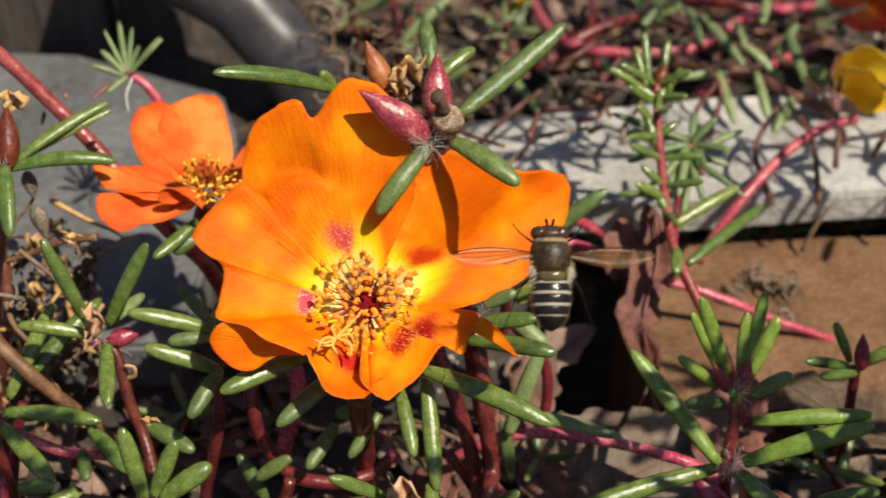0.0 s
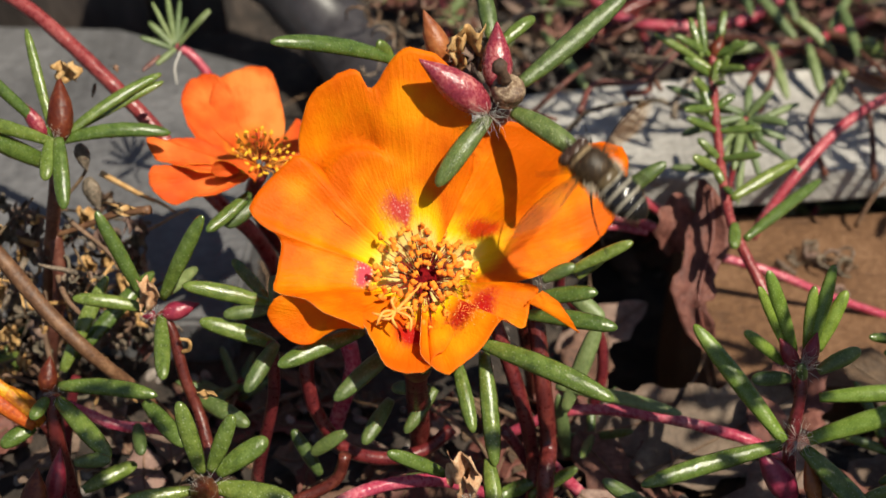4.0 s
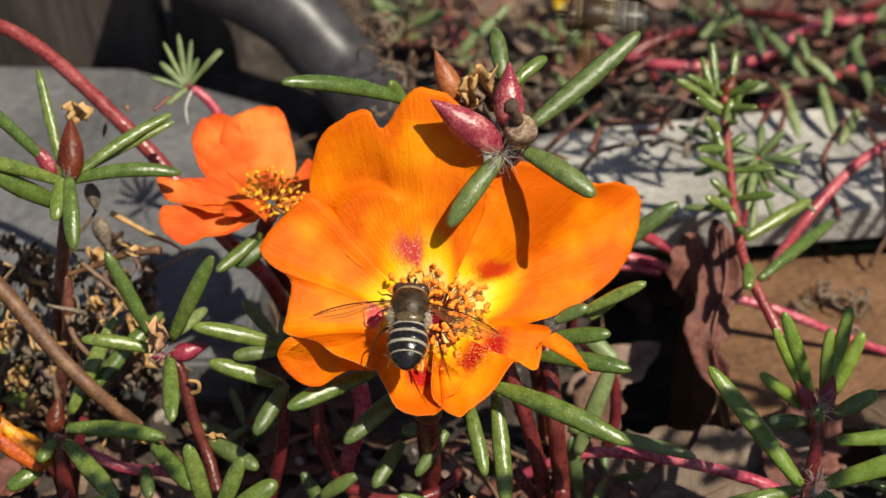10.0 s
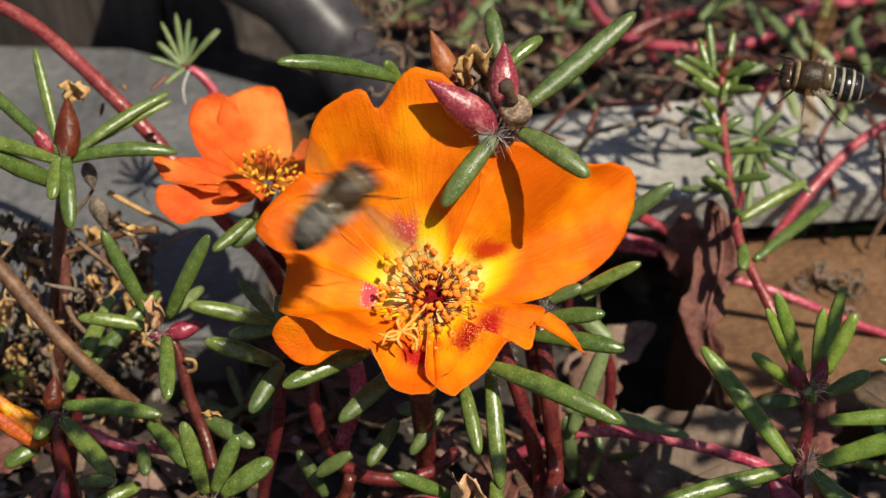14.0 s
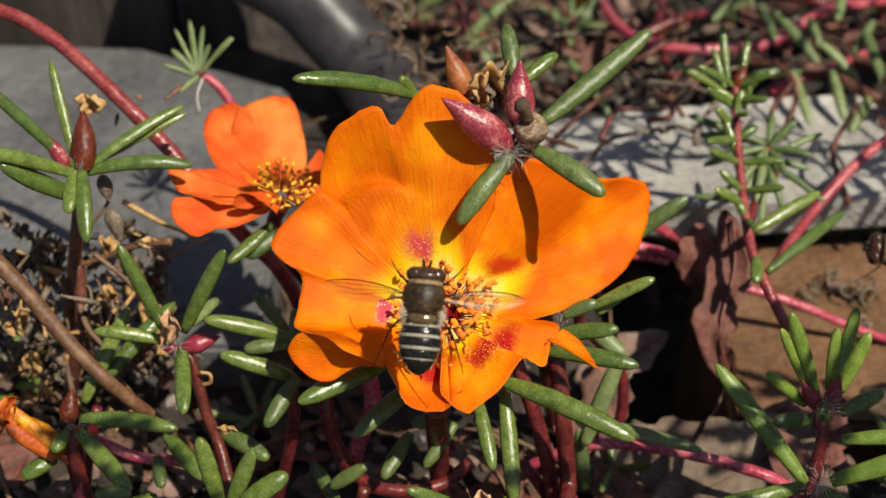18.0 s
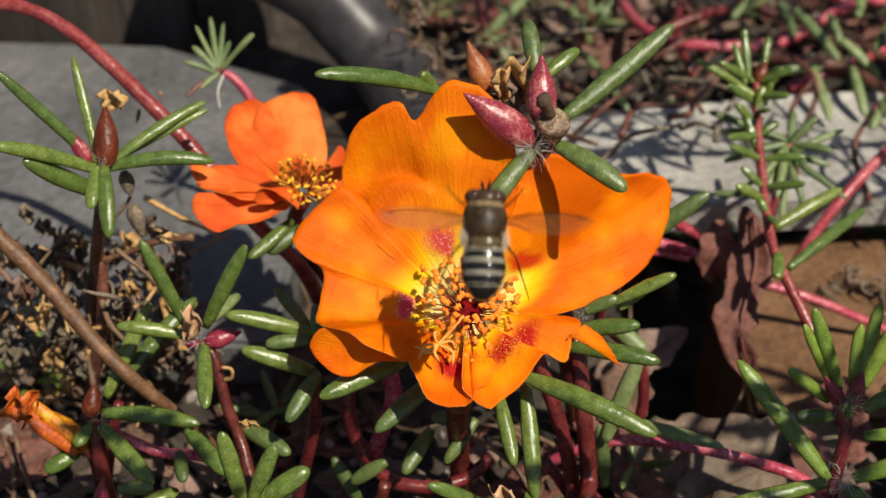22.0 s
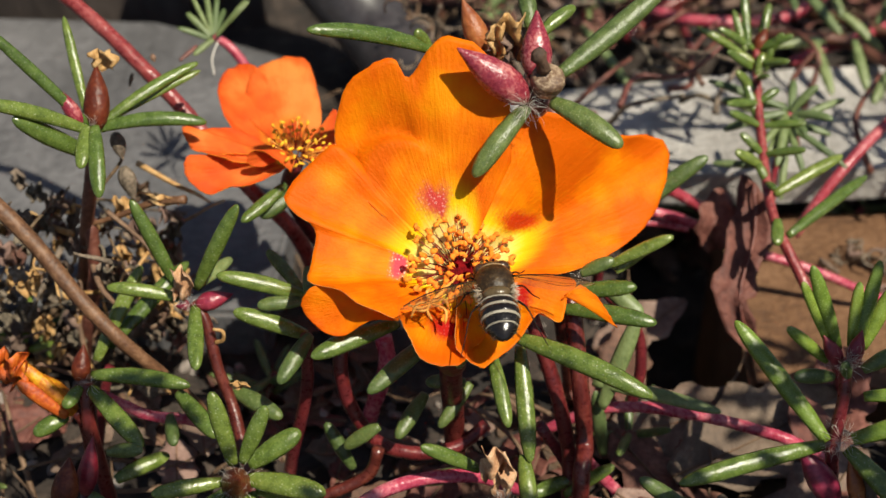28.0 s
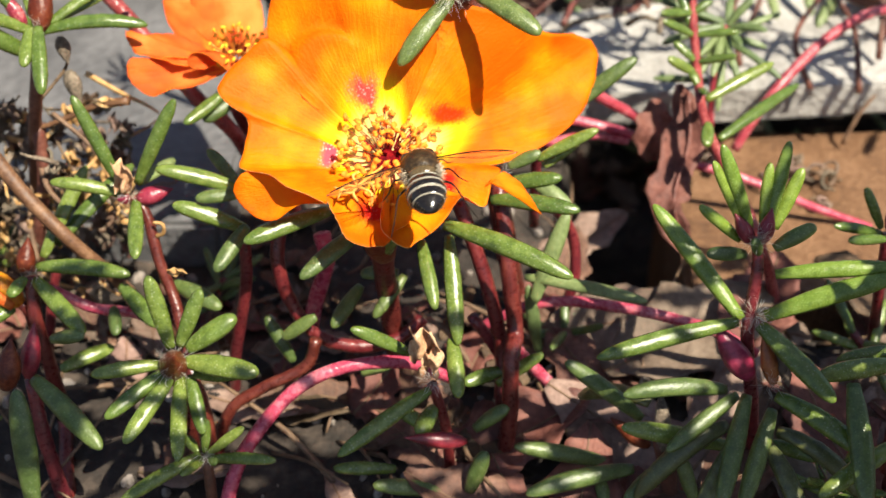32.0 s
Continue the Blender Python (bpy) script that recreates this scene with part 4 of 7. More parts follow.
SPENT = mat("spent yellow petal", [(0.28, 0.04, 0.004), (0.52, 0.17, 0.006), (0.66, 0.38, 0.01)], 330, 0.45, 0.6, 6)
bud(fl, (-59.6, 124, 22), (-68, 125.8, 29.4), 5.4, SPENT, "yellow streaked petals")
leaf(fl, (-60.4, 122.6, 22.6), (-66.6, 123.4, 28.8), 2.6, 0.4, WILTED, "petal")
leaf(fl, (-60, 123, 24.2), (-66.8, 125.6, 30.6), 2.4, 0.6, SPENT, "petal")
crumple("dry_petal", fl, (-67.8, 125, 30.2), (4.6, 3.0, 4.6), WILTED, 9, "wilted orange petal tips")
crumple("dry_petal", fl, (-66.4, 124.4, 29.2), (3.4, 2.6, 4.2), WILTED, 19)
stem(fl, [(-59.6, 124, 22.2), (-58.8, 124, 19), (-60.4, 126.4, 8)], 1.6, 1.8, STEM_RED, "stalk")
s = shoot((-55.4, 115.1, 20.9), "dark crimson buds with a withered brown pod")
bud(s, (-54.9, 109.9, 20.3), (-53.4, 113.8, 27.8), 3.6, BUD_RED, "crimson bud")
bud(s, (-56.8, 106.3, 21.6), (-55.4, 109.6, 28.4), 4.6, BUD_BROWN, "withered brown pod")
leaf(s, (-53.5, 108.7, 21.5), (-42, 98.9, 17.6), 3.6, 0.8, LEAF_DULL)
leaf(s, (-52, 94.6, 9.9), (-52.6, 101.4, 26.8), 4.2, 0.3, LEAF_DULL)
stem(s, [(-55.2, 111.2, 19), (-54.3, 107.9, 9.2), (-53.3, 106.1, -4.4)], 2.0, 2.4, STEM_RED)
leaf(s, (-52.9, 116.2, 22.2), (-47.4, 115.3, 23.7), 2.4, 0.2, LEAF_DULL)

# rosette at the foot
s = shoot((-33.4, 110.7, 23.2), "moss rose rosette of green leaves round a russet centre bud")
bud(s, (-34.2, 111.8, 20.3), (-31.8, 106.3, 28.2), 5.6, BUD_BROWN, "round russet bud")
leaf(s, (-34.1, 112.6, 24.1), (-36.6, 116.4, 34.5), 3.1, 0.3)
leaf(s, (-32.8, 112.8, 24.3), (-29.2, 116, 32.3), 2.9, 0.3)
leaf(s, (-32.1, 113.8, 22.6), (-25, 117, 26.3), 3.6, 0.3)
leaf(s, (-31.8, 110.8, 23.1), (-20.7, 108, 23.6), 3.8, 0.5)
leaf(s, (-30.8, 111, 20.6), (-22.3, 108.9, 23.4), 3.0, -0.5)
leaf(s, (-35.2, 110.4, 22.9), (-44.5, 107.3, 23.7), 2.8, 0.4)
leaf(s, (-34.4, 109.1, 22.7), (-41.6, 101.6, 20.9), 2.8, 0.4)
leaf(s, (-33.4, 108, 22.7), (-38.4, 98.3, 19.5), 2.9, 0.4)
leaf(s, (-32.3, 108.7, 22), (-31, 96.9, 17.5), 3.1, 0.4)
leaf(s, (-31.8, 111.4, 19.7), (-29.1, 104.2, 15), 2.6, 0.2)
hairs(s, (-32.9, 108.5, 24.8), 44, 3.4, (0, -0.4, 0.3), 1.1)
stem(s, [(-33.9, 111.6, 20), (-33.7, 112.3, 10.9), (-34, 113.3, 0.8), (-36, 114.6, -14.7)], 1.8, 2.0, STEM_RED)

s = shoot((-29.4, 104.6, 9.8), "tiny moss rose rosette with small pale leaves")
leaf(s, (-29, 104.2, 10.7), (-23.3, 105, 15.7), 1.9, 0.3)
leaf(s, (-28.7, 103.8, 10.2), (-18.5, 101.5, 12.6), 2.1, 0.8)
leaf(s, (-29.5, 104.4, 11), (-28.6, 105.6, 16.7), 1.8, 0)
leaf(s, (-29.5, 103, 10.8), (-31.9, 99.2, 11.9), 1.6, 0.1)
leaf(s, (-30.3, 104.7, 10), (-41, 97.7, 7.6), 2.7, 0.8)
leaf(s, (-28.5, 102.6, 11.6), (-26.9, 101, 12.5), 1.6, 0.1)
leaf(s, (-30.7, 105, 10.3), (-33.2, 107.7, 10.9), 1.9, 0.1)
hairs(s, (-28.6, 102.2, 12.6), 24, 1.6)
stem(s, [(-29.4, 104.4, 9.6), (-29.2, 103.1, 5.1), (-29.9, 103.3, -3.1)], 1.6, 1.8, STEM_BROWN)

# leaves and stems in the middle left, partly under the flower
s = shoot((-41.9, 123.8, 21.4), "pink creeping stem with pale leaves")
stem(s, [(-55.9, 125.6, 24.2), (-52.2, 125.2, 22.1), (-48.6, 125, 20.3), (-42.7, 126, 18.4), (-39.1, 128.5, 12.7)], 1.7, 1.7, STEM_PINK)
leaf(s, (-44.9, 127.3, 23), (-38, 120.2, 21.1), 3.2, 0.4)
leaf(s, (-37.2, 129.1, 22), (-29, 124.1, 21.3), 3.4, 0.5, LEAF_DULL)
leaf(s, (-46.1, 125.2, 20.4), (-44.5, 119.9, 19.5), 2.4, 0.1, LEAF_DULL)
leaf(s, (-53.5, 117.7, 14.3), (-46.5, 122.7, 14.4), 3.0, 0.6)
s = shoot((-29.6, 132.6, 32.4), "low green leaves under the orange flower")
leaf(s, (-25.3, 134.4, 36.2), (-38, 133.5, 40.8), 2.9, 0.9)
leaf(s, (-26, 133.3, 36.2), (-32.4, 132.2, 36.2), 2.5, 0.3, LEAF_DULL)
leaf(s, (-25.4, 131.6, 31.1), (-35.9, 131.7, 35.5), 3.2, 0.5)
leaf(s, (-24.5, 129, 33.6), (-28.4, 122, 30.5), 3.0, 0.2, LEAF_DULL)
leaf(s, (-11.5, 126.9, 38.2), (-23, 119.8, 37.9), 3.2, 0.6)
leaf(s, (-6.4, 127.7, 34.8), (-15.5, 119.4, 31.5), 3.2, 0.4, LEAF_DULL)
leaf(s, (-26.8, 138.4, 34), (-32.4, 143.5, 37.5), 2.4, 0.3)
leaf(s, (-25.1, 136.4, 40.1), (-23.8, 130.1, 38), 2.6, 0, LEAF_DULL)
stem(s, [(-25.3, 130.3, 32.3), (-25.9, 129, 21.9), (-29.7, 129.9, 5.5), (-31.8, 132.4, -8.8)], 1.8, 2.2, STEM_RED)
s = shoot((-15.8, 126, 15.1), "curved wine-red stems looping under the flower")
stem(s, [(-19.8, 130.3, 32.3), (-20.4, 128.5, 27.1), (-18.9, 127.4, 19.9), (-15, 126.2, 13.9), (-9.1, 127.1, 10.7), (-3, 129.1, 10.4), (1.4, 131.3, 13.2)], 2.3, 2.1, STEM_RED)
stem(s, [(-26.9, 100.5, 1.8), (-25.9, 103.7, 5.7), (-23.2, 107.4, 10.2), (-17.1, 112.9, 15.1), (-9.7, 115.9, 17.2), (-0.5, 117.9, 16.3), (6.2, 120.4, 10.5)], 2.3, 1.9, STEM_PINK)
stem(s, [(-33, 115.5, -10), (-29.2, 117.9, 4.2), (-23.9, 119.8, 8.2), (-16.8, 122.2, 10.9), (-14.9, 123.7, 15.5)], 1.9, 1.9, STEM_RED)
stem(s, [(-14.8, 138.2, 24.9), (-14.3, 136.8, 20.1), (-16.8, 136.7, 11.3), (-18.2, 138.2, 4.4)], 2.8, 2.6, STEM_PINK)


# ---------------------------------------------------------------- stems and leaves under and beside the flower
s = shoot((14.6, 127.2, 28.4), "upright dark red stem with glossy green leaves")
stem(s, [(12.6, 136.7, 37.7), (13.8, 132.5, 33.7), (14.9, 127.5, 25.8), (16, 124.8, 16.5), (15.3, 119.7, 15), (15.1, 116.8, 2.9), (12.8, 113.5, -12.4)], 2.6, 2.7, STEM_RED)
leaf(s, (5.3, 125.7, 36.7), (23.5, 116.9, 34.2), 3.4, 1.4, LEAF)
leaf(s, (12, 132.3, 36.3), (25, 128.4, 37.2), 3.0, 1.0, LEAF)
leaf(s, (13, 135.7, 36.3), (22.6, 134.3, 38.9), 2.9, 0.5, LEAF)
leaf(s, (14.7, 137.5, 38.6), (19.5, 138.1, 40.9), 2.6, 0.2, LEAF_DULL)
leaf(s, (19.1, 139.7, 38.5), (28.2, 141, 43.1), 2.4, 0.3, LEAF)
leaf(s, (20.1, 140.5, 36.7), (25.9, 144.6, 38.9), 2.6, 0.3, LEAF)
leaf(s, (18.6, 140.6, 33.8), (24.4, 136.6, 31.6), 3.0, 0.2, LEAF_FAR)
hairs(s, (14.1, 135.4, 38.8), 14, 2.0)
s = shoot((11.5, 126.7, 21.9), "second dark red stem leaning behind the first")
stem(s, [(7.1, 132.8, 35.6), (9, 130.4, 31), (11.9, 127.2, 22.5), (14, 125.6, 11.7), (14.3, 121.5, 3), (18.2, 121.9, -8.1)], 2.3, 2.3, STEM_RED)
leaf(s, (17.8, 135.4, 18.4), (36.3, 127.7, 20.2), 2.5, 1.0, LEAF_FAR)
leaf(s, (19.1, 133, 15.3), (24.2, 139, 28.9), 3.2, 0.4, LEAF_FAR)
leaf(s, (20.3, 133.4, 4.2), (18.2, 134.6, 17.4), 2.6, 0.2, LEAF_FAR)
stem(s, [(25.3, 143, 4.7), (26.6, 144.5, 12.5), (25.4, 145.9, 20.1), (19.8, 142.5, 30.4)], 2.0, 1.8, STEM_RED)
s = shoot((6.2, 122.9, 25.8), "hanging green leaves under the orange flower")
leaf(s, (1.7, 125.1, 34.5), (4.1, 115.4, 29.3), 2.6, 0.3, LEAF)
leaf(s, (5.8, 127.6, 33.2), (7.3, 114.9, 22.8), 3.2, 0.4, LEAF)
leaf(s, (-1.2, 130, 23.2), (-5.8, 124.6, 19.2), 2.5, 0.3, LEAF_DULL)
leaf(s, (-8, 129, 21.9), (-12, 122.3, 19.2), 2.8, 0.3, LEAF_DULL)
leaf(s, (-2, 127.5, 25.8), (-7.9, 128.8, 24.5), 2.8, 0.5, LEAF_DULL)
leaf(s, (0.2, 114.9, 21.2), (-8, 113.7, 27.1), 2.6, 0.5)
leaf(s, (3.2, 110.3, 18.3), (-9.4, 100.3, 15.1), 3.0, 0.6)
leaf(s, (6.4, 116.4, 22.7), (7.5, 108.4, 18.6), 3.0, 0.3)
leaf(s, (3.9, 111.3, 13.7), (1.6, 106.2, 13.2), 3.0, 0.1)
crumple("dry_petal", s, (2.5, 112.3, 24.9), (4.2, 2.4, 6.4), PEACH, 2, "dry peach coloured petals")
crumple("dry_petal", s, (3.4, 111.6, 22.7), (3.4, 2.2, 4.4), PEACH, 12)
hairs(s, (3.7, 109.2, 21.2), 40, 2.6)
stem(s, [(3.6, 111.5, 18.3), (5.5, 111.7, 8.4), (6.2, 112.2, -8)], 1.6, 1.8, STEM_RED)
bud(s, (8.6, 105.7, 12.4), (-0.3, 104, 15), 3.0, BUD_RED, "crimson bud")
s = shoot((32.7, 133.7, 13.2), "bright pink creeping stem", "moss_rose_runner")
stem(s, [(10.7, 135.7, 7.1), (18.1, 135.2, 12.3), (24.7, 134.4, 14.2), (30.8, 133.4, 14.3), (37.7, 132, 14), (43.3, 130.4, 13.5), (47.9, 128.9, 13), (54.6, 128, 9)], 1.8, 1.9, STEM_PINK)
s = shoot((24.7, 128, -0.9), "pink stem reaching down into the litter", "moss_rose_runner")
stem(s, [(15.5, 125.2, 13.2), (19.6, 125.4, 7.5), (24.5, 124.9, 1), (28.7, 124.8, -7.7), (32.1, 125.2, -16)], 2.0, 2.1, STEM_PINK)
stem(s, [(9.2, 127.9, 16.7), (13.3, 127.2, 10), (17.2, 126.5, 0.5), (19.9, 126.7, -10.7)], 1.8, 2.2, STEM_RED)
leaf(s, (13.3, 121.3, 8.4), (20.3, 121.9, 14.6), 2.4, 0.4)
leaf(s, (14.2, 124, 8.9), (8, 119.9, 9.8), 2.8, 0.3)
s = shoot((28.3, 155.7, 41.4), "grey-green leaf beside the large orange flower")
leaf(s, (23.3, 155.8, 35.7), (35.6, 159.4, 44.7), 3.4, 0.6, LEAF_DULL)
stem(s, [(23.3, 155.8, 35.7), (20.2, 157.2, 28.7), (20.2, 160.4, 9.5)], 1.8, 2.0, STEM_RED)

# pink stems behind the flower's right petal
s = shoot((36.1, 178, 17.4), "pink trailing stems beside the dry leaf", "moss_rose_runner")
stem(s, [(26.1, 180, 28.7), (33.8, 180.4, 23.4), (40.1, 181.5, 18.9), (45, 182.3, 14.1)], 2.2, 2.0, STEM_PINK)
stem(s, [(25.9, 181.4, 18.8), (32.2, 180.6, 17.8), (39.9, 180.7, 15), (47.7, 179.6, 10.7), (54.8, 176.9, 10.2), (63.3, 175.3, 8.1), (74.4, 174, 3.5), (85.8, 173.1, -0.6)], 2.0, 1.6, STEM_PINK)
stem(s, [(22.9, 179.9, 13.9), (31.4, 180.9, 15.2), (38.8, 180.2, 14.3)], 1.8, 1.5, STEM_PINK)

# tall red shoot over the slab
s = shoot((49.3, 161.3, 28.2), "tall red moss rose shoot with narrow green leaves and a bud")
stem(s, [(48.7, 193.8, 46.4), (48.3, 185.1, 41.1), (48.3, 175.2, 35.7), (48.4, 166.4, 31.8), (49.3, 161, 29.3), (51.6, 155.2, 26.2), (54.5, 149.8, 22.2), (57.1, 146.1, 17.4), (61.1, 146.6, 6.4), (64.8, 146.8, -7.9)], 1.5, 2.1, STEM_CRIMSON)
bud(s, (48.7, 191.8, 45.2), (50.4, 194.4, 48.6), 3.0, BUD_BROWN, "russet bud")
leaf(s, (47.1, 191.3, 46.1), (46.1, 198.8, 54.2), 2.0, 0.2)
leaf(s, (46.6, 191, 45.7), (44.5, 196.3, 51), 1.8, 0.1)
leaf(s, (46.1, 190.7, 45.3), (37.7, 192, 49.9), 1.9, 0.3)
leaf(s, (49.3, 192.7, 44.9), (51.3, 198.7, 51.2), 1.9, 0.2)
leaf(s, (50.2, 191.2, 44.4), (52.7, 191.4, 49.1), 2.0, 0.2)
leaf(s, (47.9, 189.1, 43.3), (42.6, 187.8, 47.5), 2.0, 0.1)
leaf(s, (47.9, 185.1, 41.1), (44.2, 185.7, 44.8), 2.0, 0.1)
leaf(s, (48.5, 179.9, 37.3), (45.5, 187.2, 43.8), 2.2, 0.2)
leaf(s, (50, 188.8, 42.9), (50.7, 189.7, 47), 1.6, 0.1)
leaf(s, (47.8, 171.9, 34.4), (42.7, 171.1, 37.8), 2.3, 0.2)
leaf(s, (49.4, 166.7, 32.2), (61.7, 173.8, 35.4), 2.6, 0.4)
leaf(s, (51.3, 161.1, 27.8), (67, 174.6, 30.6), 2.7, 0.5)
leaf(s, (49.1, 161.2, 31), (48.1, 155.8, 29.9), 2.6, 0.1)
hairs(s, (48.5, 186.9, 43.4), 16, 1.8)
rnd = random.Random(14)
for k, (x, y, z) in enumerate(((48.6, 192, 45.4), (48.5, 189.5, 44), (48.4, 187, 42.4), (48.3, 183, 40), (48.3, 179, 37.8), (48.3, 174, 35.2), (48.4, 169, 33))):
    for turn in (k * 2.4, k * 2.4 + 2.9):
        ln = rnd.uniform(5.5, 8.5)
        leaf(s, (x, y, z), (x + ln * math.cos(turn), y + 0.6 * ln * math.sin(turn) - 1, z + rnd.uniform(1, 4.5)), 1.9, 0.3)

# narrow-leaved sprout against the pale slab
s = shoot((56.5, 190.9, 33.8), "pale green narrow-leaved sprout before the slab")
stem(s, [(56.5, 190.5, 33.4), (54.8, 187.4, 23.5), (55, 185.8, 12.7)], 1.3, 1.5, STEM_PINK)
leaf(s, (56.5, 190.5, 33.4), (60.9, 192, 38.2), 2.0, 0.9, LEAF_FAR)
leaf(s, (56.5, 190.2, 33), (62.6, 185.2, 35.3), 2.2, 1.2, LEAF_FAR)
leaf(s, (56.5, 190.2, 33), (57.9, 183.4, 33.1), 2.0, 0.6, LEAF_FAR)
leaf(s, (56.2, 190.2, 33), (56.3, 181.1, 30.2), 1.8, -0.4, LEAF_FAR)
leaf(s, (56, 190.2, 33), (52.8, 180, 28.7), 2.0, 0.8, LEAF_FAR)
leaf(s, (55.8, 190.2, 33), (50.8, 183.9, 30.8), 1.8, 0.1, LEAF_FAR)
leaf(s, (55.8, 190.5, 33.4), (44.3, 188.4, 30.7), 2.1, 1.0, LEAF_FAR)
leaf(s, (56, 190.9, 33.8), (41.7, 195.6, 37), 2.0, 0.4, LEAF_FAR)
leaf(s, (56.5, 190.9, 33.8), (57.9, 197.3, 36.3), 1.8, 0.3, LEAF_FAR)
leaf(s, (56.2, 192.7, 33.3), (44.7, 194.9, 33.2), 2.3, 0.3, LEAF_FAR)
leaf(s, (54.1, 188.9, 22.5), (43.8, 190.7, 21.9), 1.9, 0.3, LEAF_FAR)
for a, ln, drop in ((200, 10, -5), (235, 9, -6), (262, 11, -7), (290, 10, -6), (318, 11, -4), (345, 9, -1), (25, 10, 3), (150, 10, 1)):
    ln *= 0.75 + 0.5 * random.random()
    leaf(s, (56, 189.6, 31), (56 + ln * math.cos(radians(a)), 189.6 + ln * math.sin(radians(a)), 31 + drop * (0.5 + random.random())), 1.7, 1.2, LEAF_FAR)
s = shoot((72.4, 192.5, 21.3), "pale pink stem slanting over the slab", "moss_rose_runner")
stem(s, [(95, 210.5, 26.8), (86.9, 206.1, 27.1), (77.9, 199.9, 24.9), (69.1, 191.8, 20.4), (63.7, 187.5, 14.9), (60.3, 185.2, 9)], 2.2, 2.0, STEM_PINK)
s = shoot((85.9, 197.2, 9.7), "thin dry grass stalk", "dead_twig")
stem(s, [(92.9, 203.6, 12.2), (88.3, 200.1, 7.6), (86.1, 199.4, 0.9)], 0.9, 0.9, STEM_TAN)

# large rosette at the right
s = shoot((48.6, 112.9, 30.8), "moss rose rosette with glossy pointed leaves and crimson buds")
stem(s, [(48.5, 118.5, 40.5), (48.7, 116.2, 36.3), (48.2, 114.2, 29.6), (48.6, 113.2, 24.1), (50.7, 112.5, 13.2), (54.1, 114.5, -7.2)], 1.6, 2.2, STEM_RED)
leaf(s, (47.3, 118.5, 42), (42.5, 121.9, 53.5), 2.6, 0.3, LEAF_FRESH)
leaf(s, (46.3, 118.7, 42.3), (41.5, 121.2, 51.3), 2.0, 0.3, LEAF_FRESH)
leaf(s, (49.2, 119.5, 41.7), (49.8, 123.5, 49.5), 2.1, 0.2, LEAF_FRESH)
leaf(s, (50, 119.5, 41.7), (52.2, 124.7, 52.2), 2.3, 0.3, LEAF_FRESH)
leaf(s, (51, 120, 40.8), (54.5, 123.9, 48.3), 2.3, 0.3, LEAF_FRESH)
leaf(s, (46.1, 118.2, 40.2), (39.8, 118.1, 46.1), 2.2, 0.3, LEAF_FRESH)
leaf(s, (50.8, 117.5, 39.3), (56.1, 118.2, 42.7), 2.5, 0.3, LEAF_DULL)
leaf(s, (46.7, 116.2, 39.3), (41, 114.7, 40.5), 2.3, 0.3, LEAF_DULL)
leaf(s, (48.4, 115.6, 39.8), (47.2, 115.4, 42.5), 2.0, 0.1, LEAF_DULL)
bud(s, (47.5, 117.2, 40.5), (44.8, 118.3, 44.7), 2.6, BUD_RED, "crimson bud")
bud(s, (49, 117.3, 40.4), (49.9, 118.9, 45.2), 2.8, BUD_RED, "crimson bud")
leaf(s, (46.9, 113.3, 30), (34.8, 124.6, 41.4), 3.2, 0.4, LEAF_FRESH)
leaf(s, (46.2, 112.3, 30.3), (26.3, 106.1, 29.1), 3.1, 0.9)
leaf(s, (51, 115.3, 36.5), (66.7, 113.6, 39.4), 2.6, 0.5, LEAF_FRESH)
leaf(s, (49.9, 112.3, 31.4), (66.4, 112, 39), 3.3, 1.0, LEAF_FRESH)
leaf(s, (49.1, 111.5, 30.5), (58.3, 101.8, 25.4), 3.5, 0.6)
bud(s, (48.8, 109.4, 22.2), (43.2, 112.7, 29.4), 4.6, BUD_RED, "large crimson bud")
crumple("dry_petal", s, (52.5, 109.4, 25), (4.4, 2.4, 6.0), LITTER_PALE, 5, "wilted pinkish petals")
bud(s, (51.8, 108.3, 22.2), (49.7, 111.4, 29), 2.8, BUD_ORANGE, "spent orange petal")
leaf(s, (52.4, 107.9, 20.3), (64.3, 98.8, 17.2), 3.7, 1.8, LEAF)
leaf(s, (48.2, 107.8, 20.4), (43.3, 93.6, 13.1), 3.4, 0.4, LEAF_DULL)
leaf(s, (52.1, 107.3, 18.1), (46.5, 94.5, 11.3), 3.1, 0.3, LEAF_DULL)
leaf(s, (52.6, 107.3, 11), (59.6, 103.6, 11.9), 2.8, 0.4)
leaf(s, (47.2, 109.1, 19.1), (36.8, 101.9, 15), 2.8, 0.6, LEAF_DULL)
leaf(s, (46.6, 106.3, 11.4), (30.5, 104.5, 17.1), 3.2, 0.8, LEAF)
leaf(s, (46, 110.8, 18.4), (30.8, 108, 19.9), 3.2, 2.4, LEAF_DULL)
hairs(s, (48, 116.6, 41), 50, 3.0)
hairs(s, (48.1, 111.6, 32.1), 60, 3.0, (0, -0.4, 0.0))
hairs(s, (50.6, 107, 23.5), 30, 2.6)
s = shoot((64.1, 105.1, 23.5), "green leaves of a shoot beside the rosette")
leaf(s, (69.2, 110.5, 24.2), (57, 106.5, 25.5), 3.4, 0.8)
leaf(s, (70.7, 113.1, 24.4), (60.5, 110.5, 24.6), 2.6, 0.8)
leaf(s, (61.8, 106, 24.7), (62.1, 91.7, 15.8), 4.0, 1.0, LEAF_DULL)
leaf(s, (69.5, 102.5, 17.2), (56.7, 94.9, 14.1), 3.2, 1.2)
stem(s, [(70.7, 111, 21.9), (71.6, 110.9, 10.3), (73.6, 110.4, -7.4)], 2.0, 2.2, STEM_RED)
s = shoot((73.1, 134.8, 29.5), "small shoot with a crimson bud")
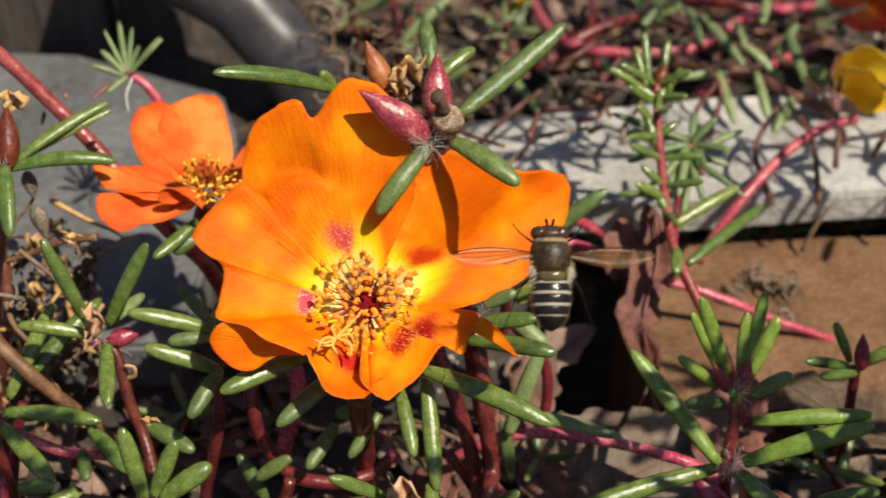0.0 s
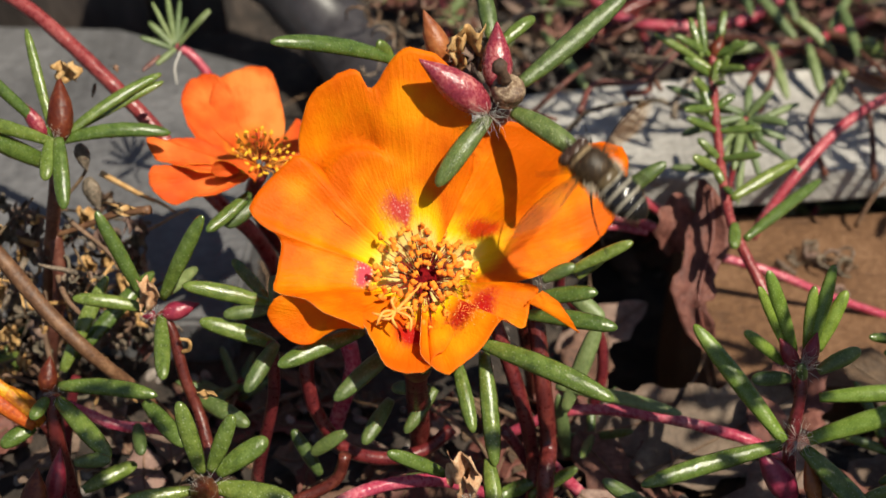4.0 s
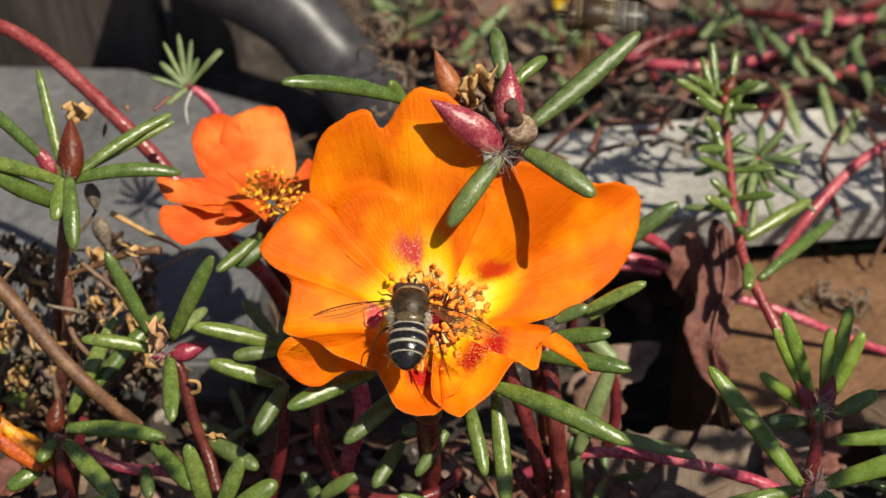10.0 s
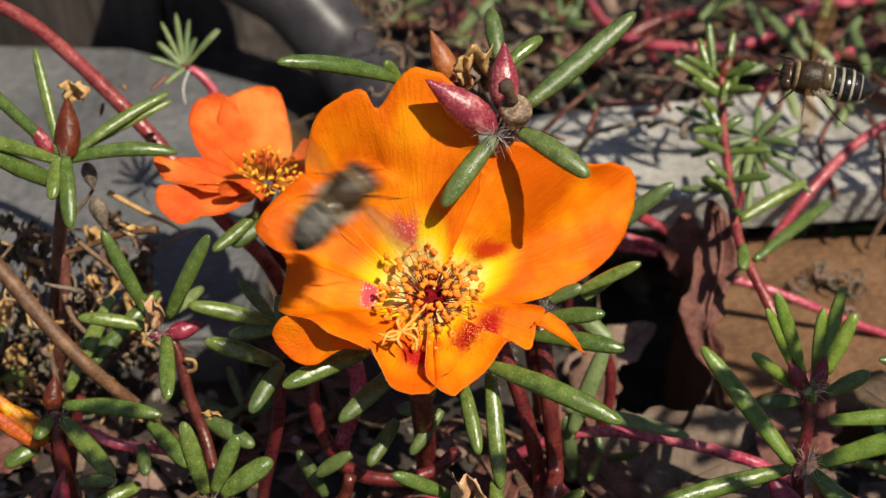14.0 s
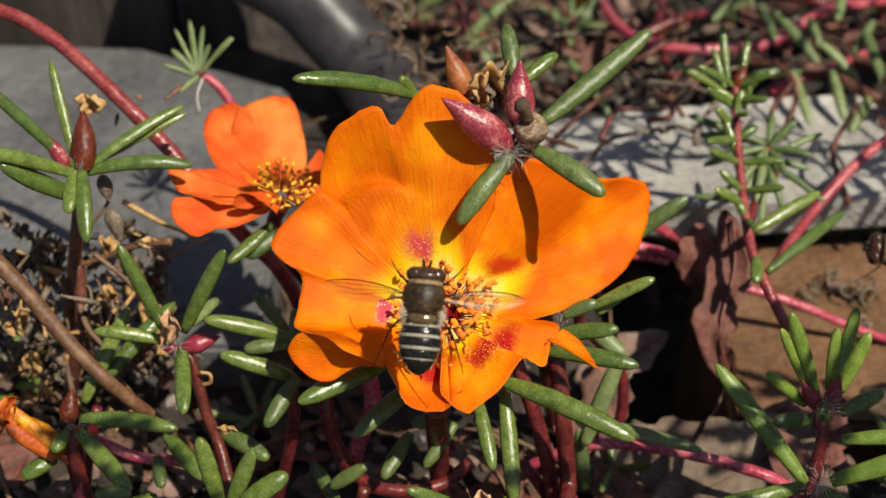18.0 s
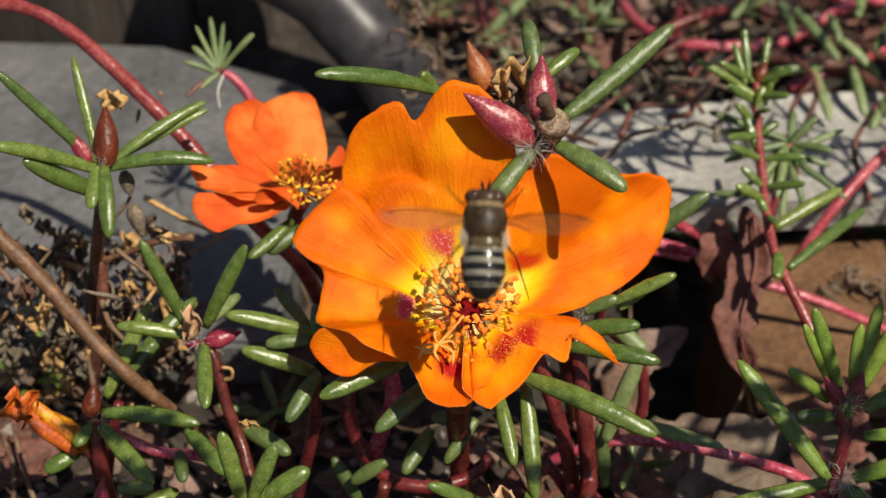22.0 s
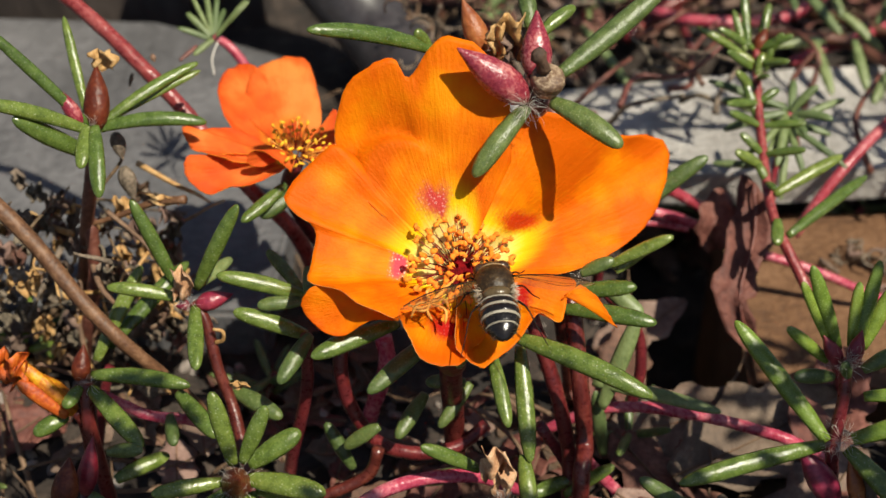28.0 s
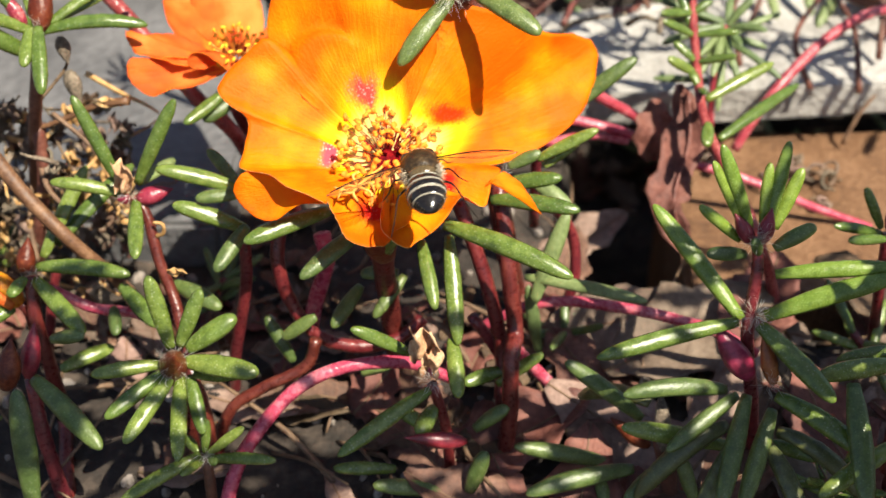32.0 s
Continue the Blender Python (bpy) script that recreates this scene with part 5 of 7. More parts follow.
stem(s, [(73.3, 135.6, 27.6), (74.6, 135.7, 16.1), (77.7, 138.5, -3.6)], 1.6, 1.9, STEM_RED)
bud(s, (73.5, 134, 28.5), (73.1, 136.1, 34.2), 3.0, BUD_RED, "crimson bud")
leaf(s, (72.4, 135.6, 27.6), (64.2, 133.7, 30.6), 2.2, 0.5)
leaf(s, (72.4, 136.1, 28.3), (69.4, 138.6, 34.3), 2.2, 0.2)
leaf(s, (74.2, 135.8, 27.9), (80.1, 136.3, 31.7), 2.4, 0.3)
leaf(s, (72.7, 133.7, 28.1), (65.8, 130.8, 30), 2.0, 0.2)

# dark low leaves in the lower right corner
s = shoot((30.4, 112.4, 5.5), "low dull green leaves over the dry litter")
leaf(s, (34.9, 113.5, 9.4), (23.1, 116, 18.7), 3.0, 0.8, LEAF_DULL)
leaf(s, (33.7, 108.6, 3.5), (17.4, 103.4, 3.5), 3.3, 1.6, LEAF_DULL)
leaf(s, (30.7, 111.5, 1.4), (15.8, 110.3, 6.3), 3.2, 0.6, LEAF_DULL)
leaf(s, (38.2, 106.9, 6.9), (31.6, 100.7, 5.3), 3.0, 0.5, LEAF_DULL)
leaf(s, (28.8, 109.1, 1.5), (29.9, 104.7, -1.1), 2.8, 0.2, LEAF_DULL)
leaf(s, (42.1, 102.1, 3.7), (39.3, 105.6, 10.9), 2.8, 0.3, LEAF_DULL)
for b, e, w, up in (((46, 107, 15), (33, 101, 6), 3.4, 5), ((47, 105, 14), (39, 92, 4), 3.3, 5), ((51, 105, 14), (57, 93, 4), 3.5, 5), ((53, 106, 15), (66, 99, 7), 3.4, 5), ((36, 114, 12), (26, 121, 6), 3.0, 4)):
    leaf(s, b, e, w, up, LEAF_OLIVE)
bud(s, (36.2, 110.8, 6.1), (30.2, 113.4, 9.5), 3.2, BUD_BROWN, "withered russet bud")
bud(s, (37.8, 107.9, 8.2), (37, 112.5, 16.6), 3.0, DRY_GREY, "withered brown pod")
stem(s, [(36.5, 113.7, 15.3), (34.8, 114.7, 16.6), (34, 113.6, 15.3)], 0.9, 0.5, DRY_GREY, "curled_tip")
stem(s, [(37.4, 109, 9.5), (39.5, 108.3, 0), (41.2, 109.1, -10.5)], 2.6, 2.8, STEM_BROWN)
s = shoot((-2.5, 112.9, 1.8), "dark low leaves in the shade under the flower")
leaf(s, (-2.2, 108.9, 2.5), (-11.5, 107.5, 4), 2.6, 0.4, LEAF)
leaf(s, (4.7, 105.7, 1.2), (-5.2, 103.7, 4.8), 2.8, 0.6, LEAF_DULL)
leaf(s, (2.8, 114.1, 5.8), (-2.5, 117.4, 7.2), 2.8, 0.2, LEAF)
leaf(s, (-8, 121.8, 10.1), (-2.6, 121.8, 12.6), 2.6, 0.3, LEAF_DULL)
leaf(s, (-14.7, 124.6, 19.4), (-20.1, 123.6, 15.6), 2.6, 0.3, LEAF_DULL)
leaf(s, (9, 105.8, 1.1), (11.5, 107.3, 8.5), 3.0, 0.3, LEAF_DULL)
leaf(s, (9.8, 115.5, 4.3), (15, 116.6, 8.3), 2.8, 0.3, LEAF_DULL)
leaf(s, (-19.2, 125.3, 9), (-23.4, 128.4, 15.9), 2.6, 0.3, LEAF_DULL)

# the large crinkled red-brown leaf beside the hollow
dl = thing("dry_leaf", (45.2, 165.3, 15.8), "large crinkled red-brown dry leaf standing by the hollow", "leaf")
blade(dl, [(46.2, 176.1, 29.6), (47.3, 170.8, 24.2), (44.3, 161.9, 18.7), (43.1, 157.9, 15), (47.4, 154.1, 7.2)], 7.4, LITTER_RED, 0.45, 0.9, 31, jag=0.2)
blade(dl, [(42.9, 177.5, 25.5), (41.9, 173.7, 20.7), (41.7, 172, 15.5)], 7, LITTER_RED, 0.6, 0.7, 32)
stem(dl, [(47.5, 173.7, 29.5), (47.6, 167.5, 23), (44.4, 158.1, 16.8), (47.2, 153.4, 7.8)], 0.7, 0.5, STEM_BROWN, "midrib")


# withered curls lying on the brick
rnd = random.Random(61)
for x, y, n in ((74.3, 190.2, 6), (76.5, 187.2, 4), (81, 186, 5), (56.1, 191.7, 3), (77, 178, 3), (69, 184, 3)):
    sc = thing("dry_scrap", (x, y, 0), "withered curled scrap of plant lying on the clay brick", "leaf", "scraps on the brick")
    for i in range(n):
        c, a, r = Vector((x + rnd.uniform(-2, 2), y + rnd.uniform(-2, 2), rnd.uniform(1.2, 3.4))), rnd.uniform(0, 6.28), rnd.uniform(0.9, 2.0)
        lie = Euler((rnd.uniform(-0.9, 0.9), rnd.uniform(-0.9, 0.9), 0)).to_matrix()
        stem(sc, [c + lie @ Vector((r * math.cos(a + q), r * math.sin(a + q), 0.25 * q)) for q in (0, 1, 2, 3, 4.2)], rnd.uniform(0.7, 1.3), 0.5, (DRY_GREY, STEM_TAN, LITTER_PALE)[i % 3], "curl", sides=6)


# ---------------------------------------------------------------- the far side of the bed
s = shoot((-48.6, 196.7, 44.2), "pale moss rose sprout on a pink stem over grey stone")
stem(s, [(-48.9, 196.9, 44.4), (-46, 195.7, 43), (-42.7, 194.4, 38.4), (-38.9, 193.5, 28.4), (-37.9, 194.8, 18.4)], 1.6, 2.0, STEM_PINK)
leaf(s, (-48.9, 196.9, 44.4), (-43, 202.6, 48.8), 1.2, 0.4, LEAF_FAR)
leaf(s, (-49.1, 197, 44.6), (-49.1, 205.5, 49.6), 1.2, 0.2, LEAF_FAR)
leaf(s, (-49.3, 197, 44.6), (-51.6, 206.1, 50.5), 1.3, 0.2, LEAF_FAR)
leaf(s, (-49.5, 197, 44.6), (-53.9, 203.5, 50), 1.0, 0.2, LEAF_FAR)
leaf(s, (-49.7, 196.9, 44.4), (-54.1, 199.6, 47.9), 1.5, 0.4, LEAF_FAR)
leaf(s, (-49.7, 196.6, 44.1), (-55.3, 196.3, 46.6), 1.3, 0.3, LEAF_FAR)
leaf(s, (-48.7, 195, 45), (-51.9, 191.6, 43.6), 1.4, 0.2, LEAF_FAR)
leaf(s, (-48.2, 195.3, 45.3), (-42.4, 197.9, 51.6), 1.0, 0.4, LEAF_FAR)
leaf(s, (-49.5, 198.7, 43.9), (-48.2, 204.9, 46), 1.5, 0.2, LEAF_FAR)
stem(s, [(-48.1, 195.6, 44.2), (-48.9, 192.9, 42.3), (-48.5, 191, 39.8)], 0.4, 0.3, HAIR, "root_hair")

s = shoot((40.4, 261.1, 18), "long pink stems trailing across the far side of the bed", "moss_rose_runner")
stem(s, [(35.2, 300.2, 12), (36.8, 278, 14), (40.8, 263.8, 16), (48.4, 258.5, 16), (60.3, 257.6, 16), (72.3, 260.3, 16), (80.5, 266.2, 18), (90.7, 274.8, 18), (107.3, 283.3, 16)], 2.9, 2.6, STEM_PINK)
stem(s, [(34.2, 259.9, 10), (45.8, 269.5, 14), (54.4, 273.1, 16), (63.2, 282.7, 14), (74.3, 303.8, 12)], 2.8, 2.4, STEM_RED)
stem(s, [(74.6, 290.4, 14), (84.7, 284.3, 16), (92.8, 282.3, 16), (114.3, 297.1, 14)], 2.6, 2.4, STEM_RED)
stem(s, [(65.6, 255, 14), (74, 247.2, 18), (82.4, 244.3, 18), (89.1, 235.3, 18), (98.2, 230.5, 16)], 2.8, 2.6, STEM_BROWN)
stem(s, [(69.9, 242.5, 14), (76.9, 245.9, 15), (86.8, 250.6, 16), (102.8, 264.7, 14)], 2.4, 2.2, STEM_PINK)
stem(s, [(65.8, 239.6, 12), (76.1, 240.6, 13), (88.7, 239.6, 13), (100.6, 244.9, 12)], 2.2, 2.2, STEM_RED)
stem(s, [(51.5, 297.2, 12), (50.4, 284.1, 14), (48.2, 270.3, 12), (50.6, 258.2, 8)], 2.0, 2.0, STEM_RED)

s = shoot((77.9, 248.9, 20), "narrow green leaves along the far stems")
leaf(s, (73.2, 261.6, 24), (81.6, 247.8, 18), 3.0, 0.8, LEAF_FAR)
leaf(s, (71.6, 269.5, 22), (71.6, 251.8, 22), 2.8, 0.8, LEAF_FAR)
leaf(s, (81.8, 250.6, 22), (90.1, 243.7, 16), 2.9, 0.8, LEAF_FAR)
leaf(s, (80.6, 259, 24), (82.3, 251.5, 20), 2.6, 0.6, LEAF_FAR)
leaf(s, (63.8, 238.9, 20), (76.5, 241.5, 20), 3.0, 0.8, LEAF_FAR)
leaf(s, (72.7, 238.1, 22), (75, 225.1, 16), 2.8, 0.4, LEAF_FAR)
leaf(s, (81.5, 238.2, 22), (82.8, 226.9, 16), 2.8, 0.4, LEAF_FAR)
leaf(s, (89.8, 234.2, 18), (84, 225.1, 14), 2.9, 0.4, LEAF_FAR)
leaf(s, (67.5, 281.1, 22), (69.6, 269.4, 22), 2.8, 0.6, LEAF_FAR)
leaf(s, (86.9, 257.7, 24), (90.2, 267.8, 26), 2.8, 0.4, LEAF_FAR)
leaf(s, (88.3, 245.7, 22), (94.1, 254.2, 26), 2.8, 0.4, LEAF_FAR)
leaf(s, (91.5, 233.6, 22), (90.8, 248.9, 26), 3.0, 0.4, LEAF_FAR)
leaf(s, (60.4, 268.2, 18), (67.6, 276, 20), 2.6, 0.4, LEAF_FAR)

s = shoot((3.7, 264, 20), "green leaves and dead stems behind the orange flower")
leaf(s, (0.3, 260.6, 16), (13.9, 269.4, 26), 3.6, 1.0, LEAF_FAR)
leaf(s, (-11.7, 273.1, 18), (-1.6, 269.5, 24), 3.2, 0.8, LEAF_FAR)
leaf(s, (6.4, 253, 14), (1, 259.3, 18), 3.6, 0.5, LEAF_FAR)
leaf(s, (23.8, 255, 16), (33.5, 238, 10), 2.6, 0.8, LEAF_FAR)
leaf(s, (-17.7, 281.9, 18), (-22.1, 285.6, 24), 3.4, 0.5, LEAF_FAR)
leaf(s, (-21.2, 265.3, 16), (-14.6, 256, 12), 3.0, 0.5, LEAF_FAR)
stem(s, [(-2.7, 291.3, 18), (-0.4, 274.7, 14), (1.1, 265.5, 8)], 1.8, 1.8, STEM_RED)
stem(s, [(6.8, 287.5, 20), (3.9, 280.6, 14), (2.5, 268.3, 8)], 1.6, 1.8, STEM_RED)
yf = thing("flower", (28.1, 287.7, 16), "orange moss rose bloom far back in the bed", "flower")
petal(yf, (28.7, 286.2, 16), [(25.6, 285.4, 18), (26.2, 286.9, 22), (29.8, 286.1, 24), (34.8, 284.7, 20), (34.4, 284.7, 16), (31.3, 288.2, 12), (27.4, 286.9, 14)], (0, -0.5, 0.8), 0.8, PETAL_YELLOW, 0.4, 41)
yf2 = thing("flower", (105.7, 245.6, 16), "yellow moss rose bloom, half closed", "flower")
petal(yf2, (98.6, 237.3, 20), [(96.2, 228.6, 32), (101.8, 231.2, 32), (108.6, 234.7, 28), (112.2, 232.7, 22), (109.1, 230.5, 16), (102.7, 232, 18)], (-0.2, -0.5, 0.8), 1.5, PETAL_YELLOW, 0.9, 42)
petal(yf2, (97.8, 236.6, 20), [(95.6, 222.5, 32), (101.9, 223.7, 30), (106, 224.4, 24), (104.5, 227.2, 18), (100.5, 233.3, 18)], (-0.2, -0.5, 0.8), -1.5, PETAL_YELLOW, 0.8, 43)
bud(yf2, (96.1, 246, 18), (99.6, 236.1, 20), 6, LEAF_DULL, "green calyx")
stem(yf2, [(96.5, 245.2, 18), (91.6, 253.6, 16), (82.2, 260.5, 16), (74.7, 269.3, 12)], 2.6, 2.8, STEM_BROWN, "stalk")
pf = thing("flower", (116.7, 272.4, 20), "coral pink moss rose bloom at the bed's edge", "flower")
petal(pf, (116, 271.5, 22), [(102.7, 260.9, 28), (104.3, 256.3, 36), (111.4, 255.1, 38), (121.1, 258.5, 30), (122.5, 263.5, 20), (115.2, 265.8, 18), (106.8, 263.9, 22)], (0, -0.5, 0.8), 2.0, PETAL_PINK, 1.0, 44)
petal(pf, (116.2, 269.1, 24), [(104.7, 254.3, 32), (104, 249.3, 40), (110.2, 246.5, 40), (117, 251.5, 32), (116.3, 260.1, 24)], (0.2, -0.5, 0.8), -1.5, PETAL_PINK, 1.0, 45)

# dry curled twigs near the bud cluster
tw = thing("dead_twigs", (-2.6, 209.9, 43.5), "tangle of dry curled brown twigs", "twigs")
rnd = random.Random(21)
for i in range(30):
    c = Vector((-1.6, 217.9, 39.3)) + Vector((rnd.uniform(-16, 14), rnd.uniform(-4, 24), rnd.uniform(-12, 4)))
    a = rnd.uniform(0, 6.28)
    r = rnd.uniform(1.5, 4)
    pts = [c + Vector((r * math.cos(a + q * 0.9), q * 0.8, r * math.sin(a + q * 0.9))) for q in range(5)]
    stem(tw, pts, rnd.uniform(0.5, 1.1), 0.4, STEM_TAN if i % 3 else DRY_GREY, "twig", sides=6)

# loose thin stems over the pale slab, some standing in for shadows there
vt = thing("dead_vine", (60, 225, 14), "thin dead brown stems over the slab, some for shadow lines", "twigs")
for i in range(16):
    x, y = rnd.uniform(8, 60), rnd.uniform(200, 240)
    a = rnd.uniform(-0.9, 0.9) + (1.57 if i % 3 == 0 else 0)
    ln = rnd.uniform(12, 30)
    z = rnd.uniform(17, 30)
    pts = [(x + ln * q * math.cos(a) + rnd.uniform(-2, 2), y + ln * q * math.sin(a) + rnd.uniform(-2, 2), z + 3 * math.sin(q * 3) + rnd.uniform(0, 4)) for q in (-0.5, -0.2, 0.1, 0.5)]
    stem(vt, pts, rnd.uniform(1.0, 1.7), 0.8, STEM_BROWN if i % 2 else DRY_GREY, "twig", sides=6)
for i in range(10):
    x = 65 + 6 * i + rnd.uniform(-3, 3)
    y = rnd.uniform(203, 240)
    pts = [(x + rnd.uniform(-4, 4), y - 8, 15.5), (x + rnd.uniform(-6, 6), y, 22 + rnd.uniform(0, 6)), (x + rnd.uniform(-8, 8), y + 12, 26)]
    stem(vt, pts, 1.4, 0.9, STEM_BROWN, "twig", sides=6)

# dry frayed stalks round the foot of the near shoots
dt = thing("dead_twigs", (-67.8, 154.3, 25.1), "frayed tangle of dry straw-coloured stalks and husks", "twigs")
rnd = random.Random(9)
for i in range(84):
    c = Vector((-69.3, 156.9, 25.4)) + Vector((rnd.uniform(-26, 20), rnd.uniform(-12, 14), rnd.uniform(-22, 10)))
    d = Vector((rnd.gauss(0, 1), rnd.gauss(0, 0.6), rnd.gauss(0, 0.8))).normalized() * rnd.uniform(3, 9)
    bend = Vector((rnd.gauss(0, 1), rnd.gauss(0, 1), rnd.gauss(0, 1)))
    stem(dt, [c - d, c + bend, c + d * 0.7, c + d + bend], rnd.uniform(0.4, 1.2), 0.4, (STEM_TAN, DRY_GREY, DRY)[i % 3], "stalk", sides=6)
for i in range(190):
    c = Vector((-68.7, 154.3, 22.1)) + Vector((rnd.uniform(-26, 18), rnd.uniform(-8, 14), rnd.uniform(-20, 11)))
    crumple("husk", dt, c, (rnd.uniform(1.5, 4), rnd.uniform(0.8, 2.2), rnd.uniform(2, 5)), (DRY_GREY, LITTER_PALE, LITTER, DRY_GREY, LITTER_PALE, DRY)[i % 6], 100 + i)


# ---------------------------------------------------------------- litter and low growth
rnd = random.Random(77)


def rest(x, y):
    return ground_height(x, y)


def litter_leaf(x, y, ln, w, turn, material, z=None, lift=0.0):
    z0 = rest(x, y) + 0.8 if z is None else z
    d = Vector((math.cos(turn), math.sin(turn), 0))
    pts = [Vector((x, y, z0)) - d * ln / 2, Vector((x, y, z0 + rnd.uniform(0.3, 1.6))), Vector((x, y, z0 + lift)) + d * ln / 2]
    bm = blade(None, pts, w, material, rnd.uniform(-0.1, 0.5), rnd.uniform(0.2, 0.7), rnd.randint(0, 999), face=(rnd.uniform(-0.3, 0.3), rnd.uniform(-0.4, 0.1), 1))
    names = {LITTER: "brown", LITTER_PALE: "pale tan", LITTER_RED: "red-brown"}
    ob = solid("dry_leaf", bm, material, f"{names[material]} curled dry leaf lying on the soil", "leaf", group="dry leaves on the soil")
    stem(ob, [p + Vector((0, 0, 0.15)) for p in pts], 0.5, 0.3, STEM_TAN, "midrib", sides=5)
    return ob


for i in range(90):
    x, y = rnd.uniform(-90, 95), rnd.uniform(92, 150)
    if (-8 < x < 20 and y > 140) or (x < -40 and y < 134):
        continue
    litter_leaf(x, y, rnd.uniform(8, 20), rnd.uniform(4, 9), rnd.uniform(0, 6.28), rnd.choice((LITTER, LITTER, LITTER, LITTER_RED, LITTER_RED, LITTER_PALE)), lift=rnd.uniform(0, 4))
for i in range(110):
    x, y = rnd.uniform(-30, 150), rnd.uniform(250, 350)
    litter_leaf(x, y, rnd.uniform(10, 24), rnd.uniform(5, 11), rnd.uniform(0, 6.28), rnd.choice((LITTER, LITTER, LITTER_RED, LITTER_PALE)), lift=rnd.uniform(0, 6))
for i in range(26):
    x, y = rnd.uniform(-110, -20), rnd.uniform(145, 176)
    litter_leaf(x, y, rnd.uniform(7, 16), rnd.uniform(3, 7), rnd.uniform(0, 6.28), rnd.choice((LITTER, LITTER_PALE, LITTER)), lift=rnd.uniform(0, 4))
lay = random.Random(31)
for i in range(100):
    x, y = lay.uniform(-92, 84), lay.uniform(94, 152)
    if x < -8 and y < 128:
        continue
    litter_leaf(x, y, lay.uniform(5, 13), lay.uniform(3, 7), lay.uniform(0, 6.28), lay.choice((LITTER, LITTER_RED, LITTER, LITTER_PALE, LITTER)), lift=lay.uniform(0, 4))
for i in range(46):
    litter_leaf(lay.uniform(-6, 140), lay.uniform(248, 330), lay.uniform(10, 20), lay.uniform(5, 10), lay.uniform(0, 6.28), lay.choice((LITTER_PALE, LITTER_PALE, LITTER_RED)), lift=lay.uniform(2, 9))
# pale leaves beside the brick
litter_leaf(46, 138, 34, 17, 0.5, LITTER_PALE, 3, 3)
litter_leaf(30, 128, 26, 14, 2.2, LITTER, 1, 3)
litter_leaf(60, 146, 22, 12, 1.2, LITTER_RED, 3, 4)
litter_leaf(80, 148, 24, 12, 2.6, LITTER, 3, 4)
for x, y, ln, w, a, m in ((16, 118, 26, 13, 0.4, LITTER_RED), (34, 118, 28, 14, 2.7, LITTER_PALE), (52, 122, 30, 15, 0.9, LITTER_PALE), (66, 118, 24, 13, 1.9, LITTER_RED), (44, 108, 24, 13, 0.1, LITTER), (26, 106, 22, 11, 1.4, LITTER_RED), (62, 104, 24, 12, 2.4, LITTER_PALE), (10, 104, 22, 11, 2.9, LITTER), (72, 130, 24, 12, 0.6, LITTER_PALE)):
    litter_leaf(x, y, ln, w, a, m, 1.5 + ground_height(x, y), 6)
litter_leaf(26, 158, 18, 9, 1.3, LITTER, -1, 5)
litter_leaf(30, 168, 20, 9, 0.5, LITTER_PALE, -1, 4)
litter_leaf(22, 146, 16, 8, 2.5, LITTER_RED, 0, 4)
litter_leaf(33, 142, 24, 12, 0.2, LITTER_PALE, 2, 5)
litter_leaf(56, 134, 20, 10, 2.0, LITTER_RED, 3, 6)

# loose crumbs, chips and dead stalks
bm = bmesh.new()
for _ in range(900):
    x, y = rnd.uniform(-120, 140), rnd.choice((rnd.uniform(90, 180), rnd.uniform(242, 300)))
    if x < -30 and y > 180:
        continue
    if 30 < x < 136 and 150 < y < 236:
        continue
    r = rnd.uniform(0.4, 1.8)
    m = Matrix.Translation((x, y, rest(x, y) + r * 0.3)) @ Euler((rnd.uniform(0, 3), rnd.uniform(0, 3), rnd.uniform(0, 3))).to_matrix().to_4x4() @ Matrix.Diagonal((r, r * rnd.uniform(0.5, 0.9), r * rnd.uniform(0.4, 0.8), 1))
    bmesh.ops.create_icosphere(bm, subdivisions=1, radius=1, matrix=m)
solid("soil_crumbs", bm, PEBBLE, "loose pale crumbs and chips on the soil", "gravel", "stuff", flat=True)
bm = bmesh.new()
for _ in range(560):
    x, y = rnd.uniform(-120, 140), rnd.choice((rnd.uniform(90, 178), rnd.uniform(242, 340)))
    if x < -30 and y > 180:
        continue
    if 30 < x < 136 and 150 < y < 236:
        continue
    if y < 180 and rnd.random() < 0.5:
        continue
    a, ln, z = rnd.uniform(0, 6.28), rnd.uniform(5, 26), rest(x, y)
    d = Vector((math.cos(a), math.sin(a), rnd.uniform(0, 0.5)))
    s0 = Vector((x, y, z + 0.5))
    side = Vector((rnd.uniform(-2, 2), rnd.uniform(-2, 2), rnd.uniform(0, 3)))
    w = rnd.uniform(0.15, 0.55)
    tube(bm, spline((s0, s0 + d * ln * 0.5 + side, s0 + d * ln), 6), [w, w, w, w * 0.9, w * 0.8, w * 0.7, w * 0.4], 5)
solid("dead_stalks", bm, STEM_TAN, "thin dead stalks strewn over the soil", "twigs", "stuff")


